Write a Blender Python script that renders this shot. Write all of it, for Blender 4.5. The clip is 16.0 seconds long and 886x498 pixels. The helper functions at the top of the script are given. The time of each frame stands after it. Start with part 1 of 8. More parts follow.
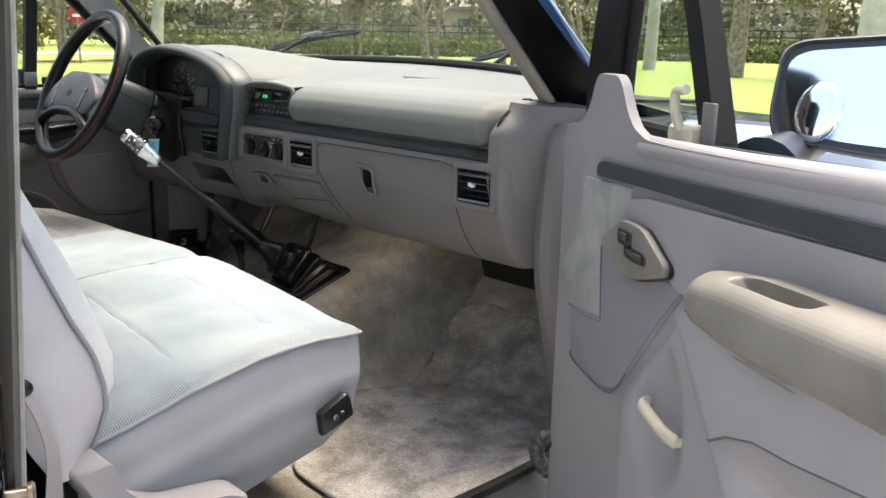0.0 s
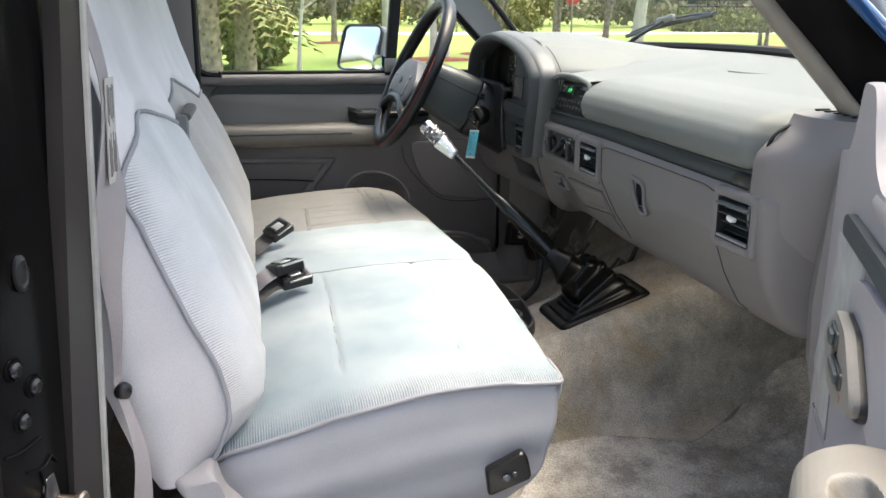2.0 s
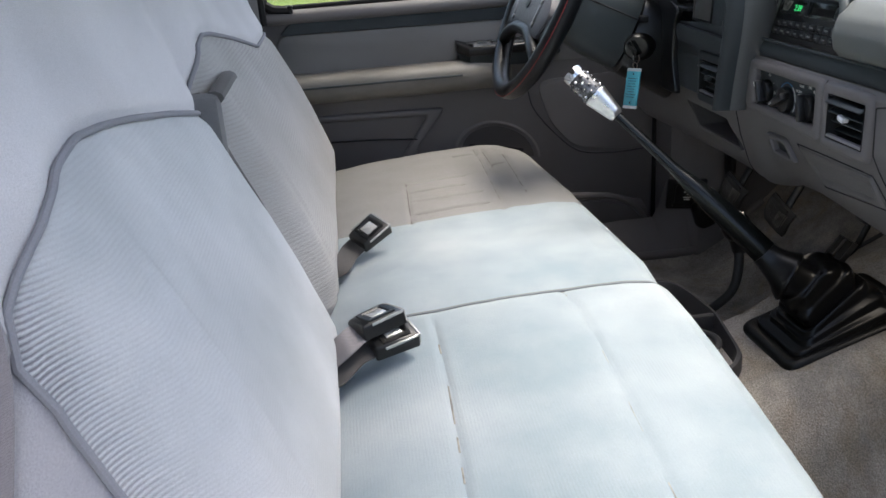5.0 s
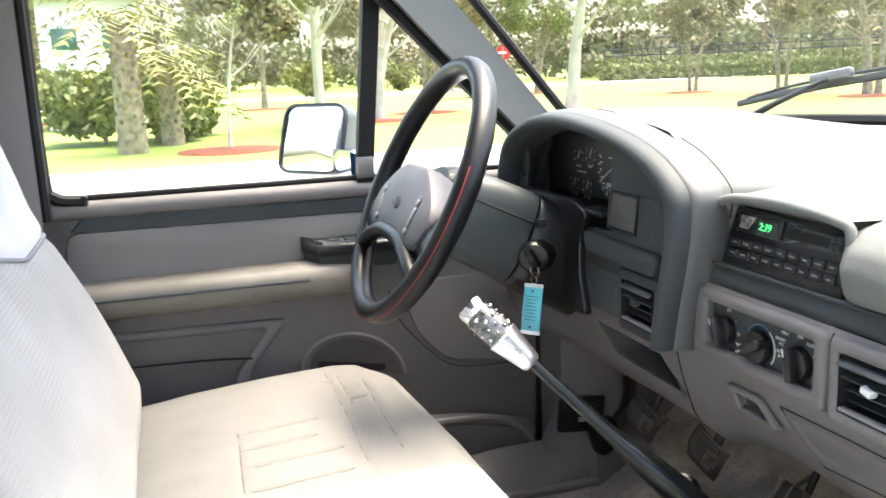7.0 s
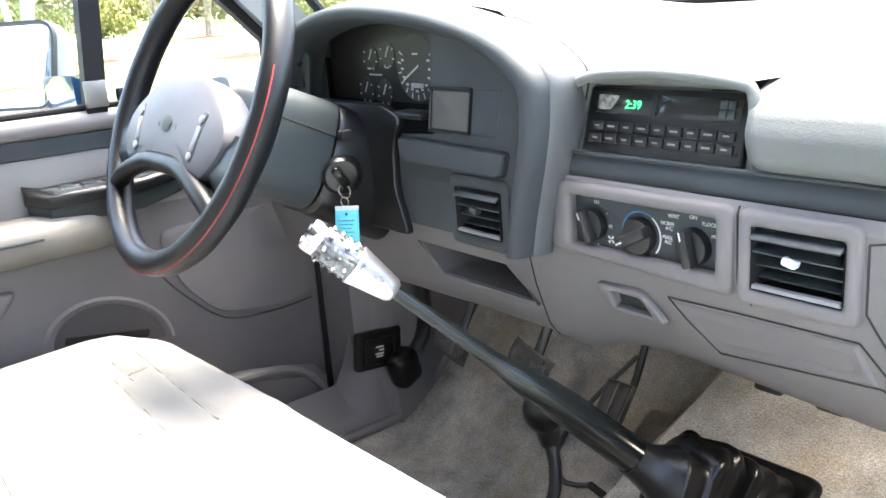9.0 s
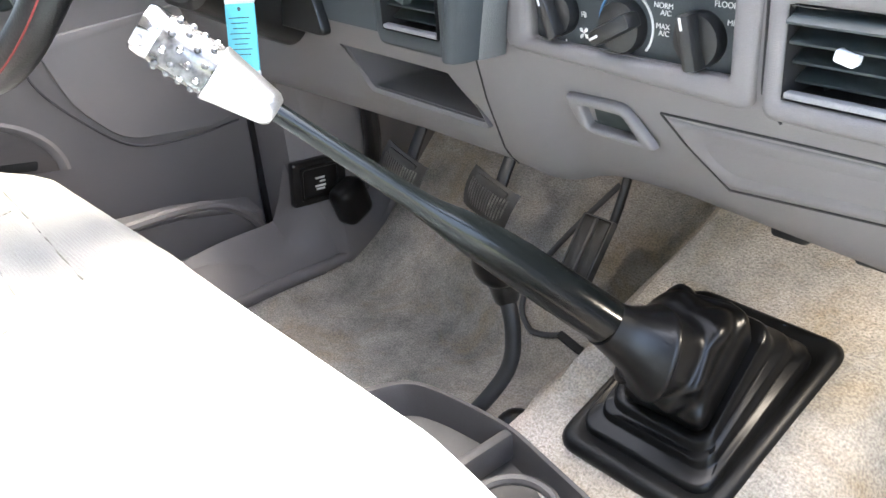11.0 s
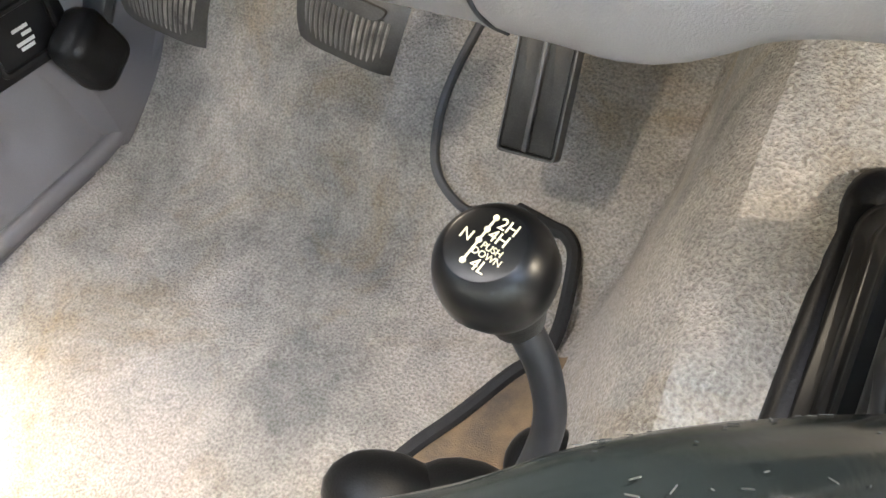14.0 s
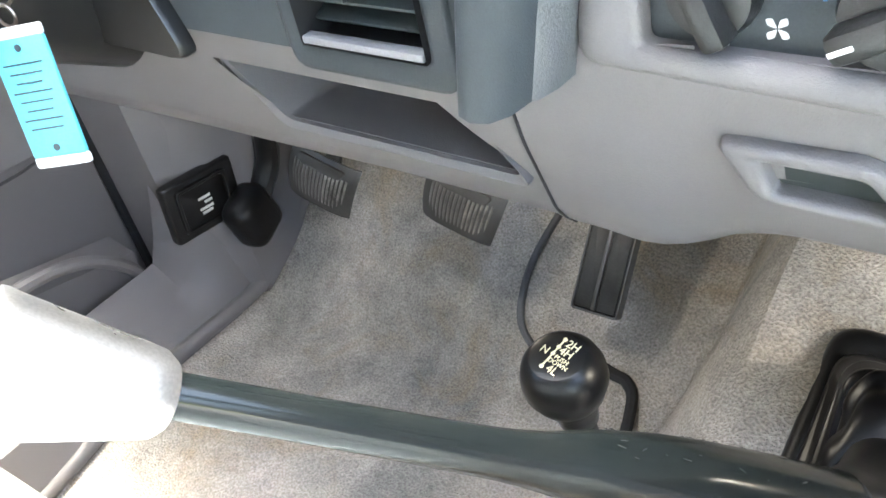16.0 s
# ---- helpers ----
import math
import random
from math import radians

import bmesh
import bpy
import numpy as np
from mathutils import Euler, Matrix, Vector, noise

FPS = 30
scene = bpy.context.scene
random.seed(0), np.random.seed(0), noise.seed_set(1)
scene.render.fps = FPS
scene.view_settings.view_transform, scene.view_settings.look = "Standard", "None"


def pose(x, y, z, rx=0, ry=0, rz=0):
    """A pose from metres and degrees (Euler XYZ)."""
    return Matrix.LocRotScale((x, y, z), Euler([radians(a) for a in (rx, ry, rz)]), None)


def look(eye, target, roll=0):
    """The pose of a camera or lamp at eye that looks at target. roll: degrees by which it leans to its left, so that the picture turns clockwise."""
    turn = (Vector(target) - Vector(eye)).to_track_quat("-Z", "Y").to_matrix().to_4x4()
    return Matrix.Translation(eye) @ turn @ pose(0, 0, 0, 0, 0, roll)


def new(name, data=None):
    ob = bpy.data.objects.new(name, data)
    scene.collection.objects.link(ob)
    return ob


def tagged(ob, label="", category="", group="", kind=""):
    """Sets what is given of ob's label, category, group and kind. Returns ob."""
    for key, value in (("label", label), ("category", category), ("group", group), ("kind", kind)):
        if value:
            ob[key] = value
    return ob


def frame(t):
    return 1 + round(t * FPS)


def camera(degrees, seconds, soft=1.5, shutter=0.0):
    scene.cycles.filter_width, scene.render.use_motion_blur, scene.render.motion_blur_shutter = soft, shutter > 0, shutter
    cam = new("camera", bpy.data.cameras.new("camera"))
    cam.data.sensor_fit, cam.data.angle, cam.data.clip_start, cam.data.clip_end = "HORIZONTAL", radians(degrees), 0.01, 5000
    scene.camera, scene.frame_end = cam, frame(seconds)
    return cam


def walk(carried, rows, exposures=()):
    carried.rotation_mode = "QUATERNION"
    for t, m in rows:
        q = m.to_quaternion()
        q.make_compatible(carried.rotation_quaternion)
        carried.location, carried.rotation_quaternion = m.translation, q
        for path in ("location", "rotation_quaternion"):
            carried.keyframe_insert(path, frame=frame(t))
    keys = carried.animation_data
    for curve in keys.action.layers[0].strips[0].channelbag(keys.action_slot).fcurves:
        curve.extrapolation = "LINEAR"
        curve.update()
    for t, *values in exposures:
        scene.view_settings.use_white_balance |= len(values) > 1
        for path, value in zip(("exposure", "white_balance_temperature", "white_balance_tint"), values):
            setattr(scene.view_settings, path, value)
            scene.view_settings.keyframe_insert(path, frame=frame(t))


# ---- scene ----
cam = camera(53.86, 16.0, shutter=0.12)
PATH = [
    (0.0, look((1.784, -0.686, 0.794), (1.083, -0.011, 0.564), 1.06)),
    (0.5, look((1.777, -0.580, 0.794), (0.991, -0.003, 0.573), 0.91)),
    (1.0, look((1.770, -0.455, 0.800), (0.914, 0.010, 0.577), 0.48)),
    (1.5, look((1.768, -0.310, 0.801), (0.854, 0.016, 0.561), 0.81)),
    (2.0, look((1.753, -0.227, 0.814), (0.812, -0.009, 0.556), 0.34)),
    (2.5, look((1.703, -0.195, 0.799), (0.754, -0.056, 0.517), 0.20)),
    (3.0, look((1.667, -0.188, 0.770), (0.742, -0.060, 0.412), -0.55)),
    (3.5, look((1.584, -0.175, 0.749), (0.679, -0.031, 0.349), -3.21)),
    (4.0, look((1.466, -0.170, 0.762), (0.548, -0.042, 0.384), -4.39)),
    (4.5, look((1.301, -0.166, 0.780), (0.375, -0.070, 0.416), -4.54)),
    (4.7, look((1.238, -0.166, 0.804), (0.311, -0.079, 0.441), -4.50)),
    (6.8, look((0.783, -0.139, 0.833), (-0.172, 0.092, 0.643), -2.29)),
    (7.0, look((0.737, -0.131, 0.837), (-0.201, 0.157, 0.640), -2.41)),
    (7.5, look((0.622, -0.161, 0.826), (-0.256, 0.264, 0.606), -3.22)),
    (8.0, look((0.553, -0.184, 0.815), (-0.273, 0.325, 0.575), -4.34)),
    (8.5, look((0.523, -0.203, 0.803), (-0.270, 0.352, 0.550), -4.15)),
    (9.0, look((0.518, -0.197, 0.777), (-0.246, 0.384, 0.498), -4.40)),
    (9.5, look((0.519, -0.176, 0.735), (-0.208, 0.422, 0.397), -4.86)),
    (9.7, look((0.520, -0.164, 0.722), (-0.195, 0.433, 0.357), -4.75)),
    (11.8, look((0.230, 0.087, 0.669), (-0.462, 0.604, 0.165), -5.10)),
    (12.0, look((0.195, 0.112, 0.655), (-0.481, 0.644, 0.145), -5.61)),
    (12.5, look((0.105, 0.178, 0.617), (-0.514, 0.708, 0.036), -8.32)),
    (13.0, look((0.043, 0.228, 0.589), (-0.533, 0.751, -0.039), -11.22)),
    (13.5, look((-0.013, 0.268, 0.571), (-0.490, 0.774, -0.148), -13.29)),
    (14.0, look((-0.032, 0.282, 0.566), (-0.472, 0.761, -0.194), -15.03)),
    (14.5, look((-0.041, 0.292, 0.562), (-0.458, 0.757, -0.219), -15.47)),
    (15.0, look((-0.029, 0.278, 0.586), (-0.468, 0.755, -0.176), -15.43)),
    (15.5, look((0.002, 0.228, 0.634), (-0.500, 0.742, -0.062), -15.00)),
    (16.0, look((0.050, 0.172, 0.671), (-0.519, 0.730, 0.066), -13.75)),
]
# (seconds, stops)
EXPOSURES = ((0.0, 1.97, 7250, 7), (1.0, 2.12, 7150, 7), (2.0, 2.12, 7000, 7), (2.5, 1.68, 6800, 8), (3.0, 1.48, 6700, 10), (3.8, 1.96, 6600, 10), (4.5, 1.48, 6500, 10), (4.7, 1.52, 6500, 10), (6.8, 3.08, 7150, 9), (7.6, 2.92, 7100, 9), (8.5, 3.62, 6550, 10), (9.0, 4.0, 6650, 9), (9.7, 4.44, 6750, 9), (12.0, 4.25, 6700, 9), (12.5, 4.36, 6750, 8), (13.0, 4.45, 6850, 8), (13.6, 4.84, 7100, 8), (14.0, 5.22, 7200, 7), (14.3, 5.25, 7250, 7), (15.0, 5.38, 7100, 6), (15.5, 5.4, 6900, 6), (16.0, 5.05, 6650, 5))
walk(cam, PATH, EXPOSURES)

# ---- daylight ----
world = bpy.data.worlds.new("daylight")
scene.world = world
world.use_nodes = True
wn = world.node_tree.nodes
sky = wn.new("ShaderNodeTexSky")
sky.sky_type = "NISHITA"
sky.sun_disc = False
sky.sun_elevation, sky.sun_rotation = radians(73.6), radians(-12.3)
sky.air_density, sky.dust_density, sky.ozone_density = 1.0, 5.0, 1.0
world.node_tree.links.new(sky.outputs["Color"], wn["Background"].inputs["Color"])
wn["Background"].inputs["Strength"].default_value = 0.15
sun_data = bpy.data.lights.new("sun", "SUN")
sun_data.energy, sun_data.angle, sun_data.color = 1.38, radians(32), (1.0, 0.95, 0.88)
sun = new("sun", sun_data)
sun.matrix_world = look((-0.5, 2.3, 8.0), (0, 0, 0))


# ---- materials ----
def mat(name, base, rough=0.6, metal=0.0, var=0.12, scale=6.0, grain=0.0, gscale=900.0, spec=0.5, fine=0.06, stain=None, coat=0.0):
    """A surface: base colour, large stains, fine speckle, and a grain bump."""
    m = bpy.data.materials.new(name)
    m.use_nodes = True
    nt, b = m.node_tree, m.node_tree.nodes["Principled BSDF"]
    b.inputs["Roughness"].default_value, b.inputs["Metallic"].default_value = rough, metal
    b.inputs["Specular IOR Level"].default_value, b.inputs["Coat Weight"].default_value = spec, coat
    tc = nt.nodes.new("ShaderNodeTexCoord")
    n1, n2 = nt.nodes.new("ShaderNodeTexNoise"), nt.nodes.new("ShaderNodeTexNoise")
    n1.inputs["Scale"].default_value, n1.inputs["Detail"].default_value = scale, 5
    n2.inputs["Scale"].default_value, n2.inputs["Detail"].default_value = gscale, 3
    for n in (n1, n2):
        nt.links.new(tc.outputs["Object"], n.inputs["Vector"])
    ramp = nt.nodes.new("ShaderNodeValToRGB")
    dark = stain or tuple(v * (1 - 2 * var) for v in base)
    ramp.color_ramp.elements[0].position, ramp.color_ramp.elements[1].position = 0.3, 0.66
    ramp.color_ramp.elements[0].color, ramp.color_ramp.elements[1].color = (*dark, 1), (*(min(1, v * (1 + var * 0.5)) for v in base), 1)
    nt.links.new(n1.outputs["Fac"], ramp.inputs["Fac"])
    mix = nt.nodes.new("ShaderNodeMixRGB")
    mix.blend_type = "MULTIPLY"
    mix.inputs["Fac"].default_value = 1.0
    r2 = nt.nodes.new("ShaderNodeValToRGB")
    r2.color_ramp.elements[0].position, r2.color_ramp.elements[1].position = 0.3, 0.7
    r2.color_ramp.elements[0].color, r2.color_ramp.elements[1].color = (*((1 - 3 * fine,) * 3), 1), (1, 1, 1, 1)
    nt.links.new(n2.outputs["Fac"], r2.inputs["Fac"])
    nt.links.new(ramp.outputs["Color"], mix.inputs["Color1"])
    nt.links.new(r2.outputs["Color"], mix.inputs["Color2"])
    nt.links.new(mix.outputs["Color"], b.inputs["Base Color"])
    rr = nt.nodes.new("ShaderNodeMapRange")
    rr.inputs["To Min"].default_value, rr.inputs["To Max"].default_value = max(0, rough - 0.07), min(1, rough + 0.09)
    nt.links.new(n1.outputs["Fac"], rr.inputs["Value"])
    nt.links.new(rr.outputs["Result"], b.inputs["Roughness"])
    if grain:
        bump = nt.nodes.new("ShaderNodeBump")
        bump.inputs["Strength"].default_value, bump.inputs["Distance"].default_value = grain, 0.0012
        nt.links.new(n2.outputs["Fac"], bump.inputs["Height"])
        nt.links.new(bump.outputs["Normal"], b.inputs["Normal"])
    return m


def ribbed(name, base, axis, pitch, rough=0.95, depth=0.5, var=0.08, stain=None, fresh=None):
    """Woven cloth whose ribs follow one axis; they are worn smooth but for the strip where x runs through fresh."""
    m = mat(name, base, rough, var=var, scale=5, grain=0.5, gscale=1400, spec=0.15, fine=0.07, stain=stain)
    nt, b = m.node_tree, m.node_tree.nodes["Principled BSDF"]
    b.inputs["Sheen Weight"].default_value, b.inputs["Sheen Roughness"].default_value = 0.15, 0.6
    old = [n for n in nt.nodes if n.type == "BUMP"][0]
    tc = [n for n in nt.nodes if n.type == "TEX_COORD"][0]
    w = nt.nodes.new("ShaderNodeTexWave")
    w.wave_type, w.bands_direction = "BANDS", axis
    w.inputs["Scale"].default_value, w.inputs["Distortion"].default_value = 0.314 / pitch, 0.4
    nt.links.new(tc.outputs["Object"], w.inputs["Vector"])
    bump = nt.nodes.new("ShaderNodeBump")
    bump.inputs["Strength"].default_value, bump.inputs["Distance"].default_value = depth, 0.0015
    nt.links.new(w.outputs["Fac"], bump.inputs["Height"])
    nt.links.new(old.outputs["Normal"], bump.inputs["Normal"])
    nt.links.new(bump.outputs["Normal"], b.inputs["Normal"])
    mul = [n for n in nt.nodes if n.type == "MIX_RGB"][0]
    thread, mx = nt.nodes.new("ShaderNodeValToRGB"), nt.nodes.new("ShaderNodeMixRGB")
    thread.color_ramp.elements[0].color, thread.color_ramp.elements[1].color = (0.40, 0.36, 0.39, 1), (1.0, 0.99, 1.0, 1)
    thread.color_ramp.elements[0].position, thread.color_ramp.elements[1].position = 0.12, 0.6
    weft = nt.nodes.new("ShaderNodeTexNoise")
    weft.inputs["Scale"].default_value, weft.inputs["Detail"].default_value = 260, 2
    nt.links.new(tc.outputs["Object"], weft.inputs["Vector"])
    dash = nt.nodes.new("ShaderNodeMath")
    dash.operation = "MULTIPLY_ADD"
    dash.inputs[1].default_value = 0.9
    shift = nt.nodes.new("ShaderNodeMath")
    shift.operation = "SUBTRACT"
    shift.inputs[1].default_value = 0.45
    nt.links.new(weft.outputs["Fac"], dash.inputs[0])
    nt.links.new(w.outputs["Fac"], shift.inputs[0])
    nt.links.new(shift.outputs["Value"], dash.inputs[2])
    nt.links.new(dash.outputs["Value"], thread.inputs["Fac"])
    mx.blend_type = "MULTIPLY"
    wear, wr, amount = nt.nodes.new("ShaderNodeTexNoise"), nt.nodes.new("ShaderNodeMapRange"), nt.nodes.new("ShaderNodeMath")
    wear.inputs["Scale"].default_value, wear.inputs["Detail"].default_value = 5.5, 5
    wr.inputs["From Min"].default_value, wr.inputs["From Max"].default_value = 0.36, 0.62
    wr.inputs["To Min"].default_value, wr.inputs["To Max"].default_value = 0.25, 1.0
    nt.links.new(tc.outputs["Object"], wear.inputs["Vector"])
    nt.links.new(wear.outputs["Fac"], wr.inputs["Value"])
    amount.operation, amount.use_clamp = "MULTIPLY", True
    amount.inputs[0].default_value = 0.22
    nt.links.new(wr.outputs["Result"], amount.inputs[1])
    if fresh:
        lo, hi = fresh
        sep, edge = nt.nodes.new("ShaderNodeSeparateXYZ"), nt.nodes.new("ShaderNodeMapRange")
        edge.interpolation_type = "SMOOTHSTEP"
        edge.inputs["From Min"].default_value, edge.inputs["From Max"].default_value = lo, hi
        edge.inputs["To Min"].default_value, edge.inputs["To Max"].default_value = 0.10, 0.9
        nt.links.new(tc.outputs["Object"], sep.inputs["Vector"])
        nt.links.new(sep.outputs["X"], edge.inputs["Value"])
        nt.links.new(edge.outputs["Result"], amount.inputs[0])
    nt.links.new(amount.outputs["Value"], mx.inputs["Fac"])
    nt.links.new(amount.outputs["Value"], bump.inputs["Strength"])
    nt.links.new(mul.outputs["Color"], mx.inputs["Color1"])
    nt.links.new(thread.outputs["Color"], mx.inputs["Color2"])
    nt.links.new(mx.outputs["Color"], b.inputs["Base Color"])
    return m


def glass(name, tint=(1, 1, 1), rough=0.0, gloss=0.22):
    """Clear glass: see-through, with a sheen that grows towards the edge of view."""
    m = bpy.data.materials.new(name)
    m.use_nodes = True
    nt = m.node_tree
    out = nt.nodes["Material Output"]
    tr, gl, mx, lw, rg = (nt.nodes.new("ShaderNode" + k) for k in ("BsdfTransparent", "BsdfGlossy", "MixShader", "LayerWeight", "MapRange"))
    tr.inputs["Color"].default_value = (*tint, 1)
    gl.inputs["Roughness"].default_value = rough
    lw.inputs["Blend"].default_value = 0.2
    rg.inputs["To Min"].default_value, rg.inputs["To Max"].default_value = 0.02, gloss
    nt.links.new(lw.outputs["Facing"], rg.inputs["Value"])
    nt.links.new(rg.outputs["Result"], mx.inputs["Fac"])
    nt.links.new(tr.outputs["BSDF"], mx.inputs[1])
    nt.links.new(gl.outputs["BSDF"], mx.inputs[2])
    nt.links.new(mx.outputs["Shader"], out.inputs["Surface"])
    return m


def glow(name, colour, strength):
    m = bpy.data.materials.new(name)
    m.use_nodes = True
    b = m.node_tree.nodes["Principled BSDF"]
    b.inputs["Base Color"].default_value = (*colour, 1)
    b.inputs["Emission Color"].default_value, b.inputs["Emission Strength"].default_value = (*colour, 1), strength
    return m


TRIM = mat("grey_trim_plastic", (0.142, 0.133, 0.133), 0.55, var=0.06, scale=4, grain=0.25, gscale=1100, fine=0.03)
TRIM_DOOR = mat("lilac_grey_vinyl", (0.270, 0.254, 0.268), 0.58, var=0.07, scale=5, grain=0.25, gscale=1000, fine=0.03)
DOOR_LIGHT = mat("pale_door_vinyl", (0.185, 0.180, 0.176), 0.58, var=0.07, scale=5, grain=0.25, gscale=1000, fine=0.03)
PAD = mat("green_grey_dash_vinyl", (0.135, 0.146, 0.140), 0.58, spec=0.32, var=0.05, scale=4, grain=0.35, gscale=800, fine=0.03)
SLATE = mat("slate_plastic", (0.042, 0.050, 0.054), 0.58, var=0.1, scale=8, grain=0.2, gscale=1200, spec=0.28)
SLATE_L = mat("column_plastic", (0.030, 0.039, 0.041), 0.42, var=0.08, scale=9, grain=0.2, gscale=1000)
BLACK = mat("black_plastic", (0.006, 0.0064, 0.007), 0.33, var=0.15, scale=12, grain=0.15)
PIT = mat("deep_black", (0.006, 0.006, 0.007), 0.8, var=0.2)
RUBBER = mat("black_rubber", (0.0055, 0.0058, 0.006), 0.40, var=0.25, scale=14, grain=0.2, gscale=500, spec=0.28)
LEATHER = mat("black_leather", (0.006, 0.0065, 0.0075), 0.34, var=0.2, scale=15, grain=0.3, gscale=500, spec=0.35)
STEEL_B = mat("black_lever_paint", (0.002, 0.0030, 0.0033), 0.17, var=0.3, scale=30, grain=0.05, gscale=300, stain=(0.004, 0.005, 0.0052), spec=0.3)
CHROME = mat("chrome", (0.75, 0.75, 0.76), 0.12, 1.0, var=0.05)
ALU = mat("brushed_aluminium", (0.78, 0.78, 0.78), 0.28, 1.0, var=0.06, scale=40)
STEEL = mat("worn_steel", (0.42, 0.40, 0.37), 0.4, 1.0, var=0.3, scale=40, stain=(0.2, 0.12, 0.07))
RUST = mat("rusty_steel", (0.16, 0.10, 0.06), 0.8, 0.3, var=0.4, scale=60)


def carpet(name, pale, grey, tan, pile=420, blotch=3.2):
    """Cut-pile carpet: two soft colours of soiling under a fine tufted pile."""
    m = mat(name, pale, 1.0, var=0.2, scale=blotch, grain=1.0, gscale=pile, spec=0.05, fine=0.16, stain=grey)
    nt = m.node_tree
    tc = [n for n in nt.nodes if n.type == "TEX_COORD"][0]
    ramp = [n for n in nt.nodes if n.type == "VALTORGB"][0]
    mul = [n for n in nt.nodes if n.type == "MIX_RGB"][0]
    [n for n in nt.nodes if n.type == "BUMP"][0].inputs["Distance"].default_value = 0.0024
    ramp.color_ramp.elements[0].position, ramp.color_ramp.elements[1].position = 0.39, 0.60
    base = [n for n in nt.nodes if n.type == "TEX_NOISE" and n.inputs["Scale"].default_value < 100][0]
    base.inputs["Detail"].default_value, base.inputs["Roughness"].default_value = 10, 0.68
    spots, sr, mx = nt.nodes.new("ShaderNodeTexNoise"), nt.nodes.new("ShaderNodeValToRGB"), nt.nodes.new("ShaderNodeMixRGB")
    spots.inputs["Scale"].default_value, spots.inputs["Detail"].default_value, spots.inputs["Distortion"].default_value = 7.5, 8, 0.8
    spots.inputs["Roughness"].default_value = 0.66
    nt.links.new(tc.outputs["Object"], spots.inputs["Vector"])
    sr.color_ramp.elements[0].position, sr.color_ramp.elements[1].position = 0.50, 0.72
    sr.color_ramp.elements[0].color, sr.color_ramp.elements[1].color = (0, 0, 0, 1), (0.75, 0.75, 0.75, 1)
    nt.links.new(spots.outputs["Fac"], sr.inputs["Fac"])
    nt.links.new(sr.outputs["Color"], mx.inputs["Fac"])
    nt.links.new(ramp.outputs["Color"], mx.inputs["Color1"])
    mx.inputs["Color2"].default_value = (*tan, 1)
    nt.links.new(mx.outputs["Color"], mul.inputs["Color1"])
    return m


CARPET = carpet("grey_brown_carpet", (0.55, 0.495, 0.435), (0.265, 0.258, 0.238), (0.39, 0.295, 0.175), 430, 4.6)
MAT = carpet("floor_mat_carpet", (0.52, 0.485, 0.455), (0.27, 0.255, 0.245), (0.37, 0.315, 0.25), 300, 11.0)
WORN_RIB = mat("worn_grey_rubber", (0.10, 0.098, 0.095), 0.38, var=0.25, scale=40)
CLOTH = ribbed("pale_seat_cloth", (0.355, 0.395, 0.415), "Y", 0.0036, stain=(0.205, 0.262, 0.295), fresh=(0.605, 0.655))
# backrest cloth set paler than the cushion's to make up for missing light
CLOTH_V = ribbed("pale_back_cloth", (0.65, 0.66, 0.665), "Z", 0.0034, stain=(0.45, 0.475, 0.48), fresh=(0.652, 0.70))
# SKIRT's vinyl made paler: light on the backrest side is in the colour
BACK_VINYL_LIT = mat("lit_back_side_vinyl", (0.46, 0.452, 0.472), 0.75, var=0.07, scale=6, grain=0.5, gscale=700, spec=0.25, fine=0.05)
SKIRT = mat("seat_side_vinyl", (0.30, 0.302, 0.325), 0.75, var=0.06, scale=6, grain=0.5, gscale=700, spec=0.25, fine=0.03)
PIPING = mat("seat_piping", (0.28, 0.28, 0.305), 0.7, var=0.05)
BELT = ribbed("belt_webbing", (0.30, 0.275, 0.285), "Z", 0.0016, rough=0.7, depth=0.3)
BEIGE = mat("worn_beige_vinyl", (0.205, 0.192, 0.172), 0.5, var=0.15, scale=8, grain=0.25, gscale=900, stain=(0.14, 0.13, 0.112))
CREAM = mat("yellowed_plastic", (0.60, 0.55, 0.42), 0.45, var=0.12, scale=20)
PAINT = mat("blue_body_paint", (0.016, 0.075, 0.22), 0.12, 0.2, var=0.05, coat=1.0)
JAMB = mat("black_jamb_paint", (0.005, 0.005, 0.0055), 0.22, 0.0, var=0.25, scale=9, spec=0.07)
SEAL = mat("door_seal_rubber", (0.011, 0.011, 0.012), 0.6, var=0.1, spec=0.2)
RED = mat("red_thread", (0.30, 0.03, 0.03), 0.7)
BLUETAG = mat("blue_tag_plastic", (0.085, 0.39, 0.48), 0.3, var=0.05, scale=30)
WHITE = mat("white_plastic", (0.75, 0.76, 0.78), 0.35, var=0.04)
INK = mat("dark_print", (0.03, 0.05, 0.06), 0.6)
PRINT = mat("pale_print", (0.62, 0.62, 0.60), 0.6)
DIM_PRINT = mat("dull_print", (0.24, 0.24, 0.235), 0.6)
GOLD = mat("cream_gold_print", (0.80, 0.72, 0.46), 0.5)
BLUEMARK = mat("blue_print", (0.06, 0.22, 0.45), 0.5)
GREEN_LED = glow("green_display", (0.05, 0.8, 0.22), 0.25)
LENS = mat("display_lens", (0.02, 0.024, 0.022), 0.12, var=0.1)
CLEAR = glass("clear_glass", (0.93, 0.96, 0.94))
MIRROR = mat("mirror_silver", (0.92, 0.93, 0.94), 0.02, 1.0, var=0.0, fine=0.0)
SMOKE = mat("bubbled_resin", (0.10, 0.10, 0.105), 0.08, var=0.5, scale=160, stain=(0.02, 0.02, 0.02), coat=1.0)


